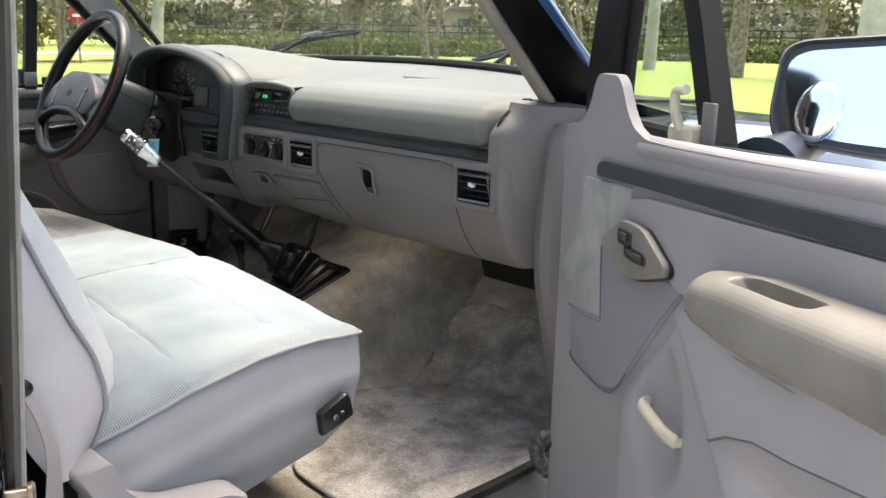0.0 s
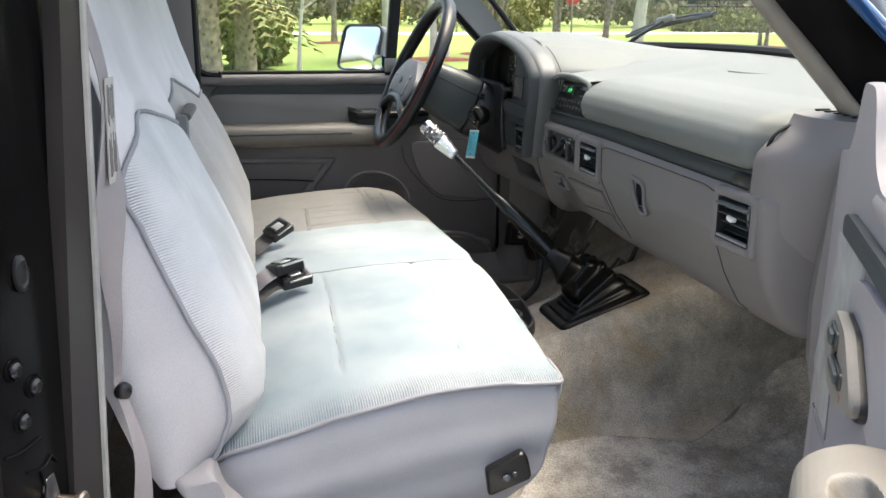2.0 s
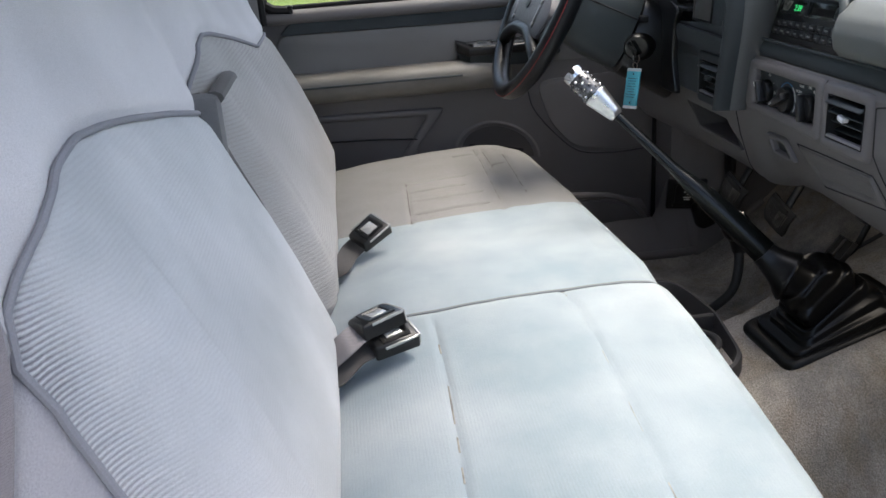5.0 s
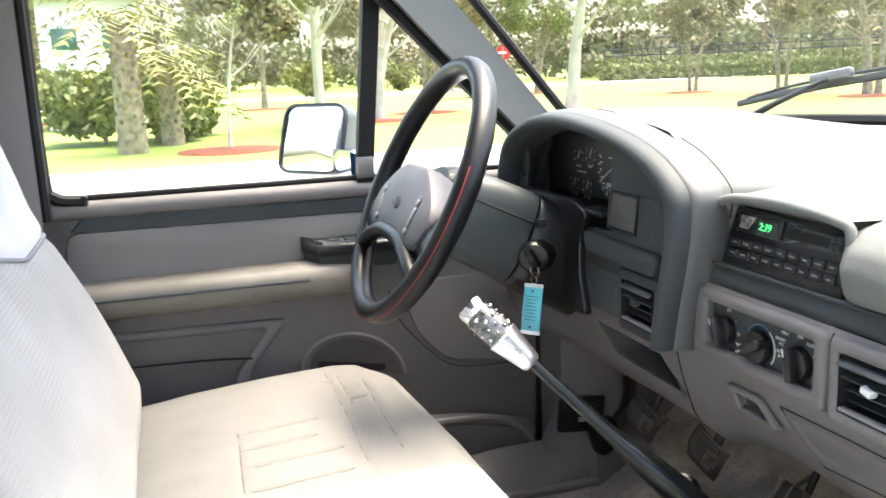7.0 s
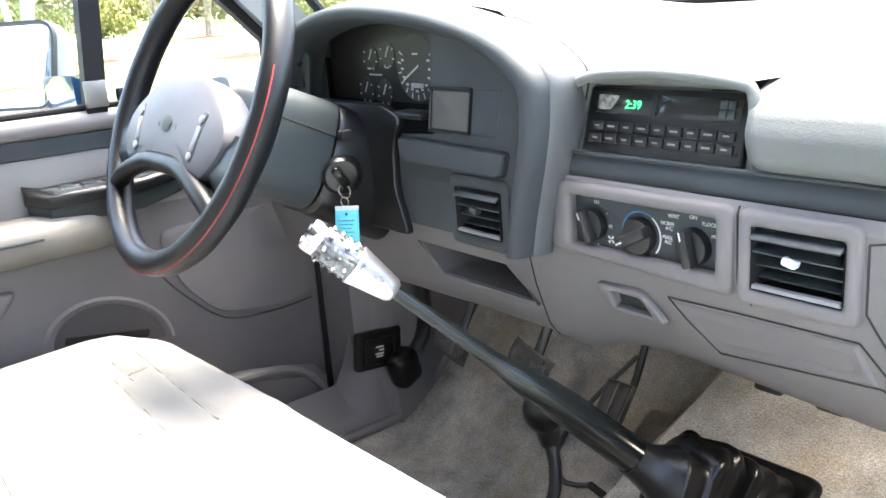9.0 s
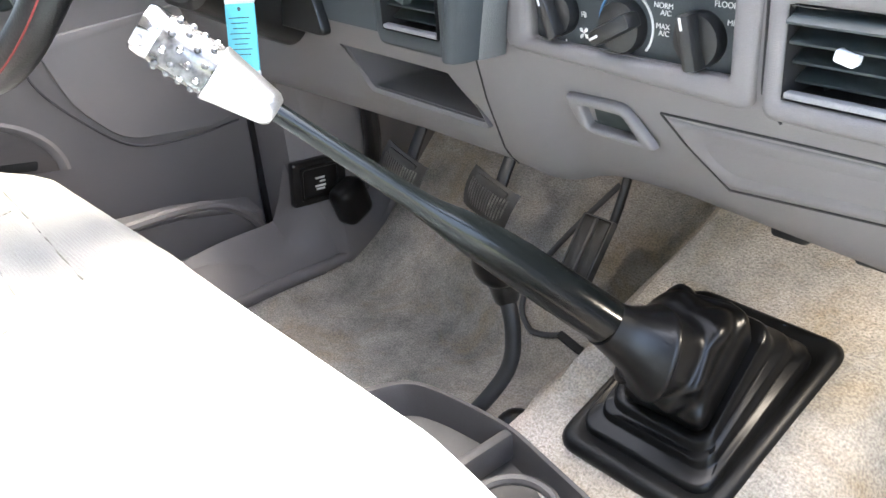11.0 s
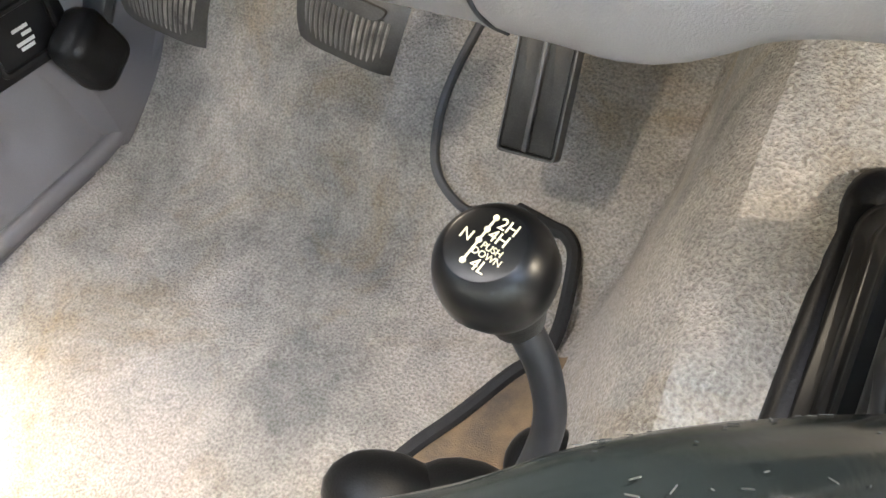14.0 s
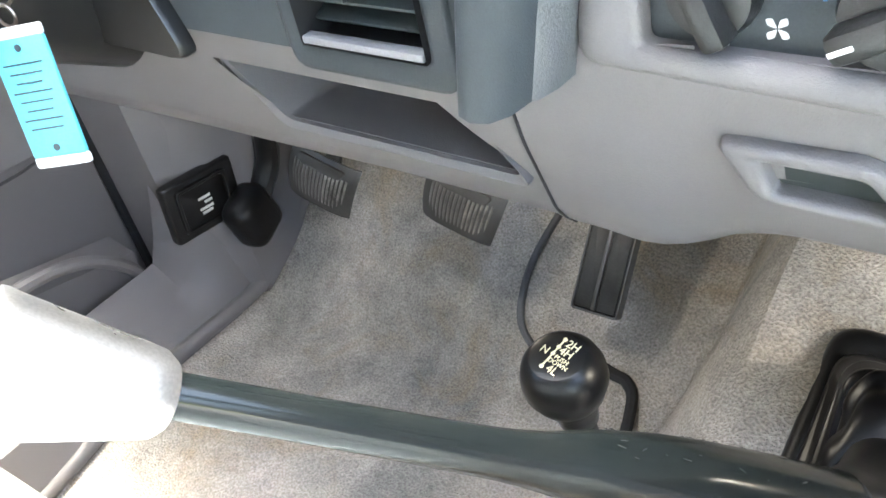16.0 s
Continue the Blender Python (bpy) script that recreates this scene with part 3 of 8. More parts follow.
solid("seal_left", bm, SEAL, "black rubber seal at the far door's front edge", "seal", "structure")


# windscreen pillars, glass and roof edge
def pillar_sections(x_in, x_out, lo, hi):
    """Rings of a leaning pillar: lo and hi give (rear y, front y, z)."""
    return [[(x_in, a, z), (x_out, a + 0.01, z - 0.01), (x_out, b, z), (x_in, b - 0.015, z)] for a, b, z in (lo, tuple((p + q) / 2 for p, q in zip(lo, hi)), hi)]


def right_pillar(z):
    """A section of the leaning right pillar: its trim edge, its outer corner and the screen's edge."""
    a, e, b = 0.605 - 1.044 * (z - 0.63), 0.725 - 1.284 * (z - 0.63), 0.745 - 0.974 * (z - 0.63)
    return [(0.765, a, z), (0.842, e - 0.012, z), (0.846, e, z), (0.80, max(b, e + 0.01), z), (0.765, b, z)]


ap = solid("pillar_front_right", loft(bmesh.new(), [right_pillar(z) for z in steps(0.63, 1.20, 4)]), JAMB, "black painted windscreen pillar", "pillar", "structure")
part("inner_trim", tube(bmesh.new(), [(0.775, 0.615, 0.622), (0.775, 0.568, 0.668), (0.775, 0.366, 0.863), (0.768, 0.02, 1.19)], 0.0125, 10), BEIGE, ap, "tan-grey pillar trim")
part("painted_edge", tube(bmesh.new(), [Vector(right_pillar(z)[2]) + Vector((0.004, 0.002, 0)) for z in steps(0.64, 1.19, 4)], 0.009, 10), PAINT, ap, "dark blue painted pillar edge")
part("screw", lathe(bmesh.new(), [(0.004, 0), (0.004, 0.002)], basis((0.792, 0.545, 0.64), (0, 0.7, 0.7), (0, 0.7, -0.7), (1, -0.3, 0)), 8), BLACK, ap)
apl = solid("pillar_front_left", loft(bmesh.new(), pillar_sections(-0.80, -0.865, (0.50, 0.60, 0.73), (0.05, 0.19, 1.20))), mat("pillar_trim", (0.16, 0.165, 0.16), 0.6, var=0.05, grain=0.2), "grey trimmed windscreen pillar", "pillar", "structure")
part("edge_seal", tube(bmesh.new(), [(-0.835, 0.54, 0.69), (-0.835, 0.268, 0.967), (-0.83, 0.045, 1.19)], 0.016, 8), SEAL, apl, "black seal along the pillar")
part("glass_seal", tube(bmesh.new(), [(-0.79, 0.615, 0.725), (-0.795, 0.415, 0.968), (-0.79, 0.20, 1.185)], 0.009, 8), SEAL, apl, "black glazing seal")


def screen_base(x):
    q = ((x + 0.03) / 0.82) ** 2
    return 0.88 - 0.24 * q, 0.742 - 0.02 * q


bm = sheet(bmesh.new(), lambda x, k: (x, screen_base(x)[0] * (1 - k) + (0.19 + 0.05 * (1 - (x / 0.8) ** 2)) * k, screen_base(x)[1] * (1 - k) + 1.19 * k), steps(-0.80, 0.77, 24), steps(0, 1, 8))
screen = solid("windshield", bm, CLEAR, "clear laminated windscreen", "windscreen", "structure")
screen.visible_shadow = False
bm = tube(bmesh.new(), [(x, screen_base(x)[0] - 0.004, screen_base(x)[1] + 0.003) for x in steps(-0.80, 0.77, 24)], 0.0115, 8)
solid("screen_seal", bm, SEAL, "black band at the foot of the windscreen", "seal", "structure")

# sheet added below the windscreen to stop light leaking into the footwell
bm = sheet(bmesh.new(), lambda x, k: (x, (screen_base(x)[0] - 0.03) * (1 - k) + 1.03 * k, (screen_base(x)[1] - 0.016) * (1 - k) + 0.685 * k), steps(-0.88, 0.84, 16), steps(0, 1, 4))
solid("cowl_panel", thicken(bm, 0.006), JAMB, "black cowl sheet added to stop light leaking under the dash", "cowl", "structure")


# unseen lamps under dash lip, assumed from a pedal's shadow, added to brighten footwells
def assumed_lamp(x, y, z, watts):
    lamp = thing("assumed_lamp", (x, y, z), "unseen lamp assumed under the dashboard lip to brighten the footwell", "lamp", "footwell lamps")
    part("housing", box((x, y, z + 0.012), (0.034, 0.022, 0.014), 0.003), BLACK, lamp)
    part("lens", lathe(bmesh.new(), [(0.008, 0.004), (0.008, 0.0), (0.005, -0.003)], Matrix.Translation((x, y, z + 0.002)), 14), glow("warm_lens", (1.0, 0.85, 0.7), 0.3), lamp, "warm glowing lens of the assumed lamp")
    data = bpy.data.lights.new("assumed_bulb", "POINT")
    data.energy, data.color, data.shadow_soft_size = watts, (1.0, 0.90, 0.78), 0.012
    bulb = new("assumed_bulb", data)
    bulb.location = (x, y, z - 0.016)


assumed_lamp(-0.345, 0.55, 0.390, 0.038)
assumed_lamp(0.22, 0.56, 0.405, 0.168)

# front of the truck beyond the windscreen
bm = sheet(bmesh.new(), lambda x, y: (x, y, 0.70 - 0.09 * (y - 0.9) - 0.05 * (x / 0.85) ** 4 - 0.03 * sstep(1.9, 2.3, y) + 0.012 * sstep(0.35, 0.30, abs(x))), steps(-0.86, 0.80, 36), steps(0.92, 2.3, 24))
hood = solid("hood", thicken(bm, 0.02), PAINT, "glossy dark blue bonnet of the truck", "bonnet", "structure")
for s, name in ((1, "fender_right"), (-1, "fender_left")):
    bm = loft(bmesh.new(), [[(0.80 * s if s > 0 else -0.86, y, 0.655 - 0.09 * (y - 0.9)), (s * 0.90, y, 0.60 - 0.09 * (y - 0.9)), (s * 0.95, y, 0.40), (s * 0.93, y, -0.2), (s * 0.86, y, -0.2), (s * 0.80, y, 0.5 - 0.09 * (y - 0.9))] for y in steps(0.70, 2.3, 10)])
    solid(name, bm, PAINT, "glossy dark blue front wing", "wing", "structure")
aerial = thing("antenna", (0.74, 1.12, 0.64), "thin steel radio aerial on the wing", "aerial")
part("mast", tube(bmesh.new(), [(0.74, 1.12, 0.63), (0.73, 1.10, 1.5)], [0.004, 0.002], 8), STEEL, aerial)
part("base", lathe(bmesh.new(), [(0.02, 0), (0.012, 0.02), (0.006, 0.04)], Matrix.Translation((0.74, 1.12, 0.615)), 14), BLACK, aerial)


def wiper(a, b, foot, label):
    """A wiper blade from a to b on an arm that starts at foot."""
    w = thing("wiper", foot, label, "wiper", "windscreen wipers")
    a, b, foot = Vector(a), Vector(b), Vector(foot)
    side = (b - a).normalized()
    part("blade", tube(bmesh.new(), [a.lerp(b, k) + Vector((0, 0, 0.004 * math.sin(math.pi * k))) for k in steps(0, 1, 8)], 0.0038, 8, flat=1.7), BLACK, w)
    part("spine", tube(bmesh.new(), smooth_path([a.lerp(b, 0.06) + Vector((0, 0, 0.006)), a.lerp(b, 0.3) + Vector((0, 0, 0.013)), a.lerp(b, 0.7) + Vector((0, 0, 0.013)), a.lerp(b, 0.95) + Vector((0, 0, 0.006))], 4), 0.003, 8), BLACK, w)
    mid = a.lerp(b, 0.52)
    part("arm", tube(bmesh.new(), smooth_path([foot, foot.lerp(mid, 0.4) + Vector((0, -0.010, 0.006)), mid + Vector((0, -0.012, 0.012))], 5), [0.007, 0.0068, 0.0066, 0.0064, 0.006, 0.0056, 0.0052, 0.005, 0.0046, 0.0042, 0.004], 8), BLACK, w)
    part("bridge", box((0, 0, 0), (0.085, 0.014, 0.016), 0.005, basis(mid + Vector((0, -0.008, 0.016)), side, (0, 1, 0))), mat("weathered_clip", (0.16, 0.165, 0.17), 0.35), w, "weathered grey blade clip")


wiper((-0.63, 0.86, 0.762), (-0.19, 0.88, 0.822), (-0.57, 0.83, 0.735), "black wiper blade parked on the windscreen")
wiper((0.25, 0.88, 0.752), (0.62, 0.82, 0.80), (0.33, 0.86, 0.735), "black wiper blade parked on the windscreen")


# ---- dashboard ----
dash = thing("dashboard", (0.0, 0.60, 0.55), "grey moulded truck dashboard with padded top", "dashboard")


def bow(x):
    return -0.014 * sstep(0.15, 0.8, x)


LOW = ((0.0, 0.535, 0.0), (0.06, 0.505, 0.004), (0.16, 0.482, 0.025), (0.34, 0.458, 0.075), (0.52, 0.444, 0.12), (0.62, 0.440, 0.139), (0.93, 0.438, 0.205), (1.0, 0.444, 0.215))


KNEE = ((0, 0.497), (0.03, 0.487), (0.07, 0.481), (0.2, 0.470), (0.6, 0.452), (1, 0.440))


def low_bottom(x):
    return lerp_table(((-0.84, 0.36), (-0.5, 0.374), (-0.34, 0.380), (-0.15, 0.380), (-0.115, 0.377), (-0.10, 0.378), (-0.085, 0.384), (-0.06, 0.390), (0.0, 0.393), (0.2, 0.382), (0.5, 0.388), (0.8, 0.39)), x)


def low_face(x, k):
    """The lower dash at x, k from its lip (0) to the strip (1); a rounded nose at the driver's end."""
    y = lerp_table([(a, b) for a, b, _ in LOW], k)
    z0 = low_bottom(x)
    z = z0 + (0.590 - z0) * lerp_table([(a, c) for a, _, c in LOW], k) / 0.215
    nose = 1 - sstep(-0.132, -0.072, x)
    y += (min(y, lerp_table(KNEE, (z - z0) / (0.505 - z0))) - y) * nose
    end = 0.10 * sstep(0.755, 0.81, x) ** 2
    return (x, y + bow(x) + end, z)


def k_of(x, z):
    lo, hi = 0.0, 1.0
    for _ in range(30):
        md = (lo + hi) / 2
        lo, hi = (md, hi) if low_face(x, md)[2] < z else (lo, md)
    return lo


HOLES = ((-0.17, -0.132, 0.505, 0.60), (-0.094, 0.079, 0.521, 0.572), (0.116, 0.197, 0.518, 0.571), (0.668, 0.748, 0.515, 0.573), (-0.046, -0.004, 0.457, 0.474), (0.375, 0.405, 0.498, 0.535))


def cell_hole(x, k):
    z = low_face(x, k)[2]
    return any(a < x < b and c < z < d for a, b, c, d in HOLES)


edges = sorted(set([round(v, 4) for h in HOLES for v in h[:2]] + steps(-0.165, -0.132, 6) + steps(-0.126, 0.10, 22) + steps(0.11, 0.76, 26) + steps(0.765, 0.81, 6)))
ks = sorted(set([0, 0.03, 0.06, 0.1, 0.16, 0.22, 0.28] + steps(0.34, 1, 48)))
part("lower_panel", sheet(bmesh.new(), low_face, edges, ks, cell_hole), TRIM, dash)

# driver's knee panel with an open cubby
KNEE_HOLE = [(-0.385, 0.470), (-0.345, 0.430), (-0.176, 0.430), (-0.212, 0.470)]


def knee_face(s, k):
    z0 = low_bottom(s) + 0.002
    z = lerp_table(((0, z0), (0.5, 0.430), (0.75, 0.470), (1, 0.505)), k)
    q = (z - z0) / (0.505 - z0)
    x = s + 0.95 * min(0.04, 0.470 - z) * sstep(-0.52, -0.388, s) * min(1.0, max(0.0, (-0.1665 - s) / 0.0455))
    return (x, lerp_table(KNEE, q) + 0.02 * sstep(-0.70, -0.84, x), z)


part("knee_panel", sheet(bmesh.new(), knee_face, steps(-0.84, -0.53, 8) + steps(-0.52, -0.385, 12) + steps(-0.365, -0.212, 10) + steps(-0.205, -0.1665, 8), [0, 0.02, 0.04, 0.07, 0.1, 0.14] + steps(0.18, 0.5, 10) + steps(0.55, 0.75, 4) + steps(0.80, 1, 5), lambda s, k: -0.385 < s < -0.212 and 0.5 < k < 0.75), TRIM, dash)


def face_at(x, y, z, lean=0.0):
    """A frame on the dash: first axis to the right, second up, third out of the dash, leaning back by lean degrees."""
    return basis((x, y, z), (1, 0, 0), (0, math.sin(radians(lean)), math.cos(radians(lean))), (0, -math.cos(radians(lean)), math.sin(radians(lean))))


def pocket(name, x0, x1, z0, z1, y0, depth, material, label=""):
    """An open box let into the dash."""
    bm = bmesh.new()
    rings = [[(x0, y0, z0), (x1, y0, z0), (x1, y0, z1), (x0, y0, z1)], [(x0 + 0.004, y0 + depth, z0 + 0.003), (x1 - 0.004, y0 + depth, z0 + 0.003), (x1 - 0.004, y0 + depth, z1 - 0.003), (x0 + 0.004, y0 + depth, z1 - 0.003)]]
    loft(bm, rings, caps=False)
    bm.faces.new([bm.verts.new(p) for p in rings[1]])
    return part(name, bm, material, dash, label)


bm = bmesh.new()
mouth = [Vector((x, 0.456 + 0.12 * (0.47 - z), z)) for x, z in rounded([(x, z) for x, z in KNEE_HOLE], 0.006, 3)]
deep = [Vector((p.x * 0.9 - 0.028, p.y + 0.10, p.z + 0.004)) for p in mouth]
swell = [Vector((-0.28 + (p.x + 0.28) * 1.07, p.y - 0.0035, 0.45 + (p.z - 0.45) * 1.30)) for p in mouth]
loft(bm, [[q + Vector((0, 0.006, 0)) for q in swell], swell, [q.lerp(p, 0.75) + Vector((0, -0.001, 0)) for p, q in zip(mouth, swell)], [p + Vector((0, 0.004, 0)) for p in mouth], [p.lerp(q, 0.2) for p, q in zip(mouth, deep)], deep], caps=False)
bm.faces.new([bm.verts.new(p) for p in deep])
part("cubby", bm, TRIM, dash, "open shelf in the knee panel")

part("knee_seam", tube(bmesh.new(), smooth_path([(-0.1655, low_face(-0.1655, k_of(-0.1655, z))[1] - 0.0002, z) for z in steps(0.384, 0.503, 12)], 6), 0.0009, 6), PIT, dash, "dark joint between the panels")

# ash tray pull and its door
PLF = face_at(0, 0.4515, 0.466, -14)
pull_out = rounded([(-0.072, 0.015), (-0.011, 0.017), (0.016, -0.016), (-0.056, -0.015)], 0.008, 4)
pull_in = rounded([(-0.053, 0.008), (-0.014, 0.008), (-0.002, -0.010), (-0.049, -0.010)], 0.003, 4)
part("pull_frame", bezel(bmesh.new(), pull_out, pull_in, PLF, 0.0035, 0.010), TRIM, dash, "raised frame of the ash tray pull", 80)
part("pull_recess", slab(bmesh.new(), pull_in, PLF @ Matrix.Translation((0, 0, -0.007)), 0.002, 0.0005), mat("recess_slate", (0.020, 0.027, 0.027), 0.6), dash, "dark finger recess")
def on_dash(x, z, proud=0.0):
    """The point of the lower dash at x and height z, lifted towards the seat by proud."""
    p = low_face(x, k_of(x, z))
    return Vector((p[0], p[1] - proud, p[2]))


DRAWER = ((0.018, 0.482), (0.207, 0.487), (0.221, 0.446), (0.062, 0.428))


def drawer_face(u, v):
    top = [DRAWER[0][i] + (DRAWER[1][i] - DRAWER[0][i]) * u for i in (0, 1)]
    low = [DRAWER[3][i] + (DRAWER[2][i] - DRAWER[3][i]) * u for i in (0, 1)]
    x, z = (low[i] + (top[i] - low[i]) * v for i in (0, 1))
    edge = min(sstep(0, 0.03, u), sstep(0, 0.03, 1 - u), sstep(0, 0.10, v), sstep(0, 0.10, 1 - v))
    dish = 0.006 * sstep(0.10, 0.42, v) * sstep(0.03, 0.14, u) * (1 - sstep(0.86, 0.97, u)) * (1 - 0.75 * sstep(0.45, 0.9, v))
    return on_dash(x, z, -0.001 + 0.0042 * edge - dish)


part("ash_drawer", sheet(bmesh.new(), drawer_face, sorted(set([0, 0.01, 0.02, 0.03] + steps(0.05, 0.95, 26) + [0.97, 0.98, 0.99, 1])), sorted(set([0, 0.03, 0.06, 0.1] + steps(0.14, 0.86, 14) + [0.9, 0.94, 0.97, 1]))), TRIM, dash, "moulded ash tray drawer front", 80)
SEAM_DARK = mat("dash_joint_shadow", (0.020, 0.019, 0.020), 0.8)
for pts in (((0.018, 0.482), (0.045, 0.449), (0.062, 0.428), (0.14, 0.437), (0.221, 0.446), (0.250, 0.421)), ((0.018, 0.482), (0.11, 0.485), (0.207, 0.487), (0.240, 0.442)),
            ((0.2145, 0.572), (0.2145, 0.515), (0.236, 0.475), (0.262, 0.437), (0.282, 0.412)), ((0.1005, 0.586), (0.1005, 0.515), (0.112, 0.497)),
            ((0.2145, 0.572), (0.24, 0.578), (0.62, 0.580), (0.652, 0.574), (0.655, 0.50), (0.66, 0.44), (0.67, 0.40))):
    line = []
    for (xa, za), (xb, zb) in zip(pts, pts[1:]):
        line += [on_dash(xa + (xb - xa) * q, za + (zb - za) * q, 0.0002) for q in steps(0, 1, 10)[:-1]]
    part("panel_joint", tube(bmesh.new(), line + [on_dash(*pts[-1], 0.0002)], 0.0010, 6), SEAM_DARK, dash, "thin dark panel joint")

# glove box latch
latch = pocket("glove_latch", 0.373, 0.407, 0.496, 0.537, 0.437, 0.022, PIT, "recessed glove box latch")
part("latch_frame", tube(bmesh.new(), smooth_path([(0.362, 0.432, 0.545), (0.408, 0.432, 0.538), (0.412, 0.435, 0.505), (0.42, 0.436, 0.490), (0.39, 0.438, 0.488), (0.372, 0.436, 0.512), (0.362, 0.432, 0.545)], 5), 0.0035, 8), TRIM, dash)


def air_vent(x, y, z, w, h, label, frame_mat, proud=0.005, tab=None):
    """A louvred outlet: frame, deep dark box, slats and a pale thumb tab."""
    v = thing("air_vent", (x, y, z), label, "air vent", "dash air vents")
    m = face_at(x, y, z)
    part("frame", bezel(bmesh.new(), rrect(w + 0.028, h + 0.030, 0.011), rrect(w, h, 0.004), m, proud, 0.006), frame_mat, v, "", 80)
    bm = bmesh.new()
    loft(bm, [[m @ Vector((a * w / 2, b * h / 2, 0.004)) for a, b in ((-1, -1), (1, -1), (1, 1), (-1, 1))], [m @ Vector((a * w / 2 * 0.95, b * h / 2 * 0.95, -0.05)) for a, b in ((-1, -1), (1, -1), (1, 1), (-1, 1))]], caps=False)
    bm.faces.new([bm.verts.new(m @ Vector((a * w / 2 * 0.95, b * h / 2 * 0.95, -0.05))) for a, b in ((-1, -1), (1, -1), (1, 1), (-1, 1))])
    part("box", bm, PIT, v)
    n = 4
    for k in range(n):
        zz = (k + 0.5) / n * h - h / 2
        part("slat", box((0, zz, -0.008), (w * 0.98, 0.0022, 0.017), 0.0008, m @ Matrix.Rotation(radians(24), 4, "X")), SLATE_L, v)
    for k in (-0.33, 0.33):
        part("vane", box((k * w, 0, -0.026), (0.0018, h * 0.94, 0.014), 0.0006, m), BLACK, v)
    part("thumb_tab", box((-0.005, 0.002, 0.003), (0.013, 0.0075, 0.010), 0.002, m @ Matrix.Rotation(radians(-14), 4, "Z")), tab or WHITE, v, "worn thumb tab")
    # pale bar painted as the glint along the vent's lower edge
    part("lower_glint", box((0, -h / 2 + 0.003, 0.001), (w * 0.97, 0.004, 0.007), 0.001, m), mat("grey_vent_glint", (0.20, 0.20, 0.21), 0.4), v)
    return v


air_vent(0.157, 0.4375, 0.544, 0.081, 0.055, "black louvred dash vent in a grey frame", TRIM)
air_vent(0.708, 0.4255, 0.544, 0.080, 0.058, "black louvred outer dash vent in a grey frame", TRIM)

# trim strip
part("trim_strip", sheet(bmesh.new(), lambda x, k: (x, 0.4475 + bow(x) - 0.0035 * math.sin(math.pi * k) + 0.004 * k, 0.590 + 0.0235 * k), steps(-0.142, 0.745, 40), steps(0, 1, 6)), SLATE, dash, "dark slate trim strip")
part("strip_bead", tube(bmesh.new(), [(x, 0.447 + bow(x), 0.6145) for x in steps(-0.142, 0.745, 30)], 0.0022, 6), SLATE, dash)
part("strip_badge", box((0.712, 0.4295, 0.602), (0.046, 0.003, 0.016), 0.001), BLACK, dash, "small dark badge")

# padded upper dash
TOPP = ((0.0, 0.462, 0.6135), (0.05, 0.444, 0.617), (0.12, 0.434, 0.628), (0.22, 0.430, 0.648), (0.32, 0.437, 0.667), (0.42, 0.455, 0.683), (0.52, 0.480, 0.693), (0.66, 0.53, 0.699), (1.0, 0.60, 0.702))


def pad_face(x, k):
    y, z = lerp_table([(a, b) for a, b, _ in TOPP], k), lerp_table([(a, c) for a, _, c in TOPP], k)
    left = 1 - sstep(0.104, 0.118, x)
    return (x, y + bow(x) + 0.012 * left * (1 - k) + 0.05 * sstep(0.70, 0.742, x) ** 2, z - 0.012 * sstep(0.69, 0.742, x) * k)


part("passenger_pad", sheet(bmesh.new(), pad_face, steps(0.104, 0.14, 6)[:-1] + steps(0.14, 0.69, 24) + steps(0.70, 0.742, 5), steps(0, 1, 34)), PAD, dash, "padded green-grey vinyl top")


def top_face(x, k):
    """The dash top from its front edge (0) to the windscreen (1)."""
    yb, zb = screen_base(x)
    y0 = lerp_table(((-0.84, 0.50), (-0.66, 0.47), (-0.60, 0.46), (-0.16, 0.455), (-0.135, 0.455), (-0.11, 0.450), (0.0, 0.446), (0.09, 0.447), (0.105, 0.452), (0.13, 0.50), (0.2, 0.53), (0.70, 0.53), (0.74, 0.50), (0.80, 0.50)), x)
    z0 = lerp_table(((-0.84, 0.66), (-0.66, 0.70), (-0.60, 0.74), (-0.50, 0.768), (-0.35, 0.776), (-0.21, 0.757), (-0.16, 0.730), (-0.135, 0.708), (-0.11, 0.692), (-0.095, 0.687), (-0.06, 0.694), (0.0, 0.697), (0.05, 0.695), (0.09, 0.690), (0.105, 0.688), (0.14, 0.697), (0.70, 0.690), (0.80, 0.668)), x)
    z = z0 + (zb - 0.002 - z0) * (sstep(0, 1, k) * 0.5 + k * 0.5)
    hump = 0.012 * math.exp(-((x + 0.35) / 0.25) ** 2) * math.sin(math.pi * min(1, k * 1.2))
    dip = -0.006 * math.exp(-((x - 0.28) / 0.18) ** 2) * math.sin(math.pi * k)
    return (x, y0 + (yb - y0) * k, z + hump + dip)


part("top_pad", sheet(bmesh.new(), top_face, steps(-0.84, 0.80, 70), [0, 0.01, 0.03, 0.06] + steps(0.1, 1, 22)), PAD, dash, "pale grey-green vinyl dash top")
part("pad_seam", tube(bmesh.new(), smooth_path([(0.752, 0.455, 0.615), (0.748, 0.437, 0.64), (0.75, 0.45, 0.672), (0.745, 0.51, 0.690)], 6), 0.0025, 6), PIT, dash, "dark joint at the end of the pad")
part("top_crease", tube(bmesh.new(), smooth_path([(0.20, 0.70, 0.7135), (0.30, 0.715, 0.713), (0.38, 0.735, 0.716)], 6), 0.004, 8, flat=0.6), PAD, dash)
bm = bmesh.new()
bm.faces.new([bm.verts.new(p) for p in [pad_face(0.104, k) for k in steps(0, 1, 34)] + [(0.104, 0.60, 0.62)]])
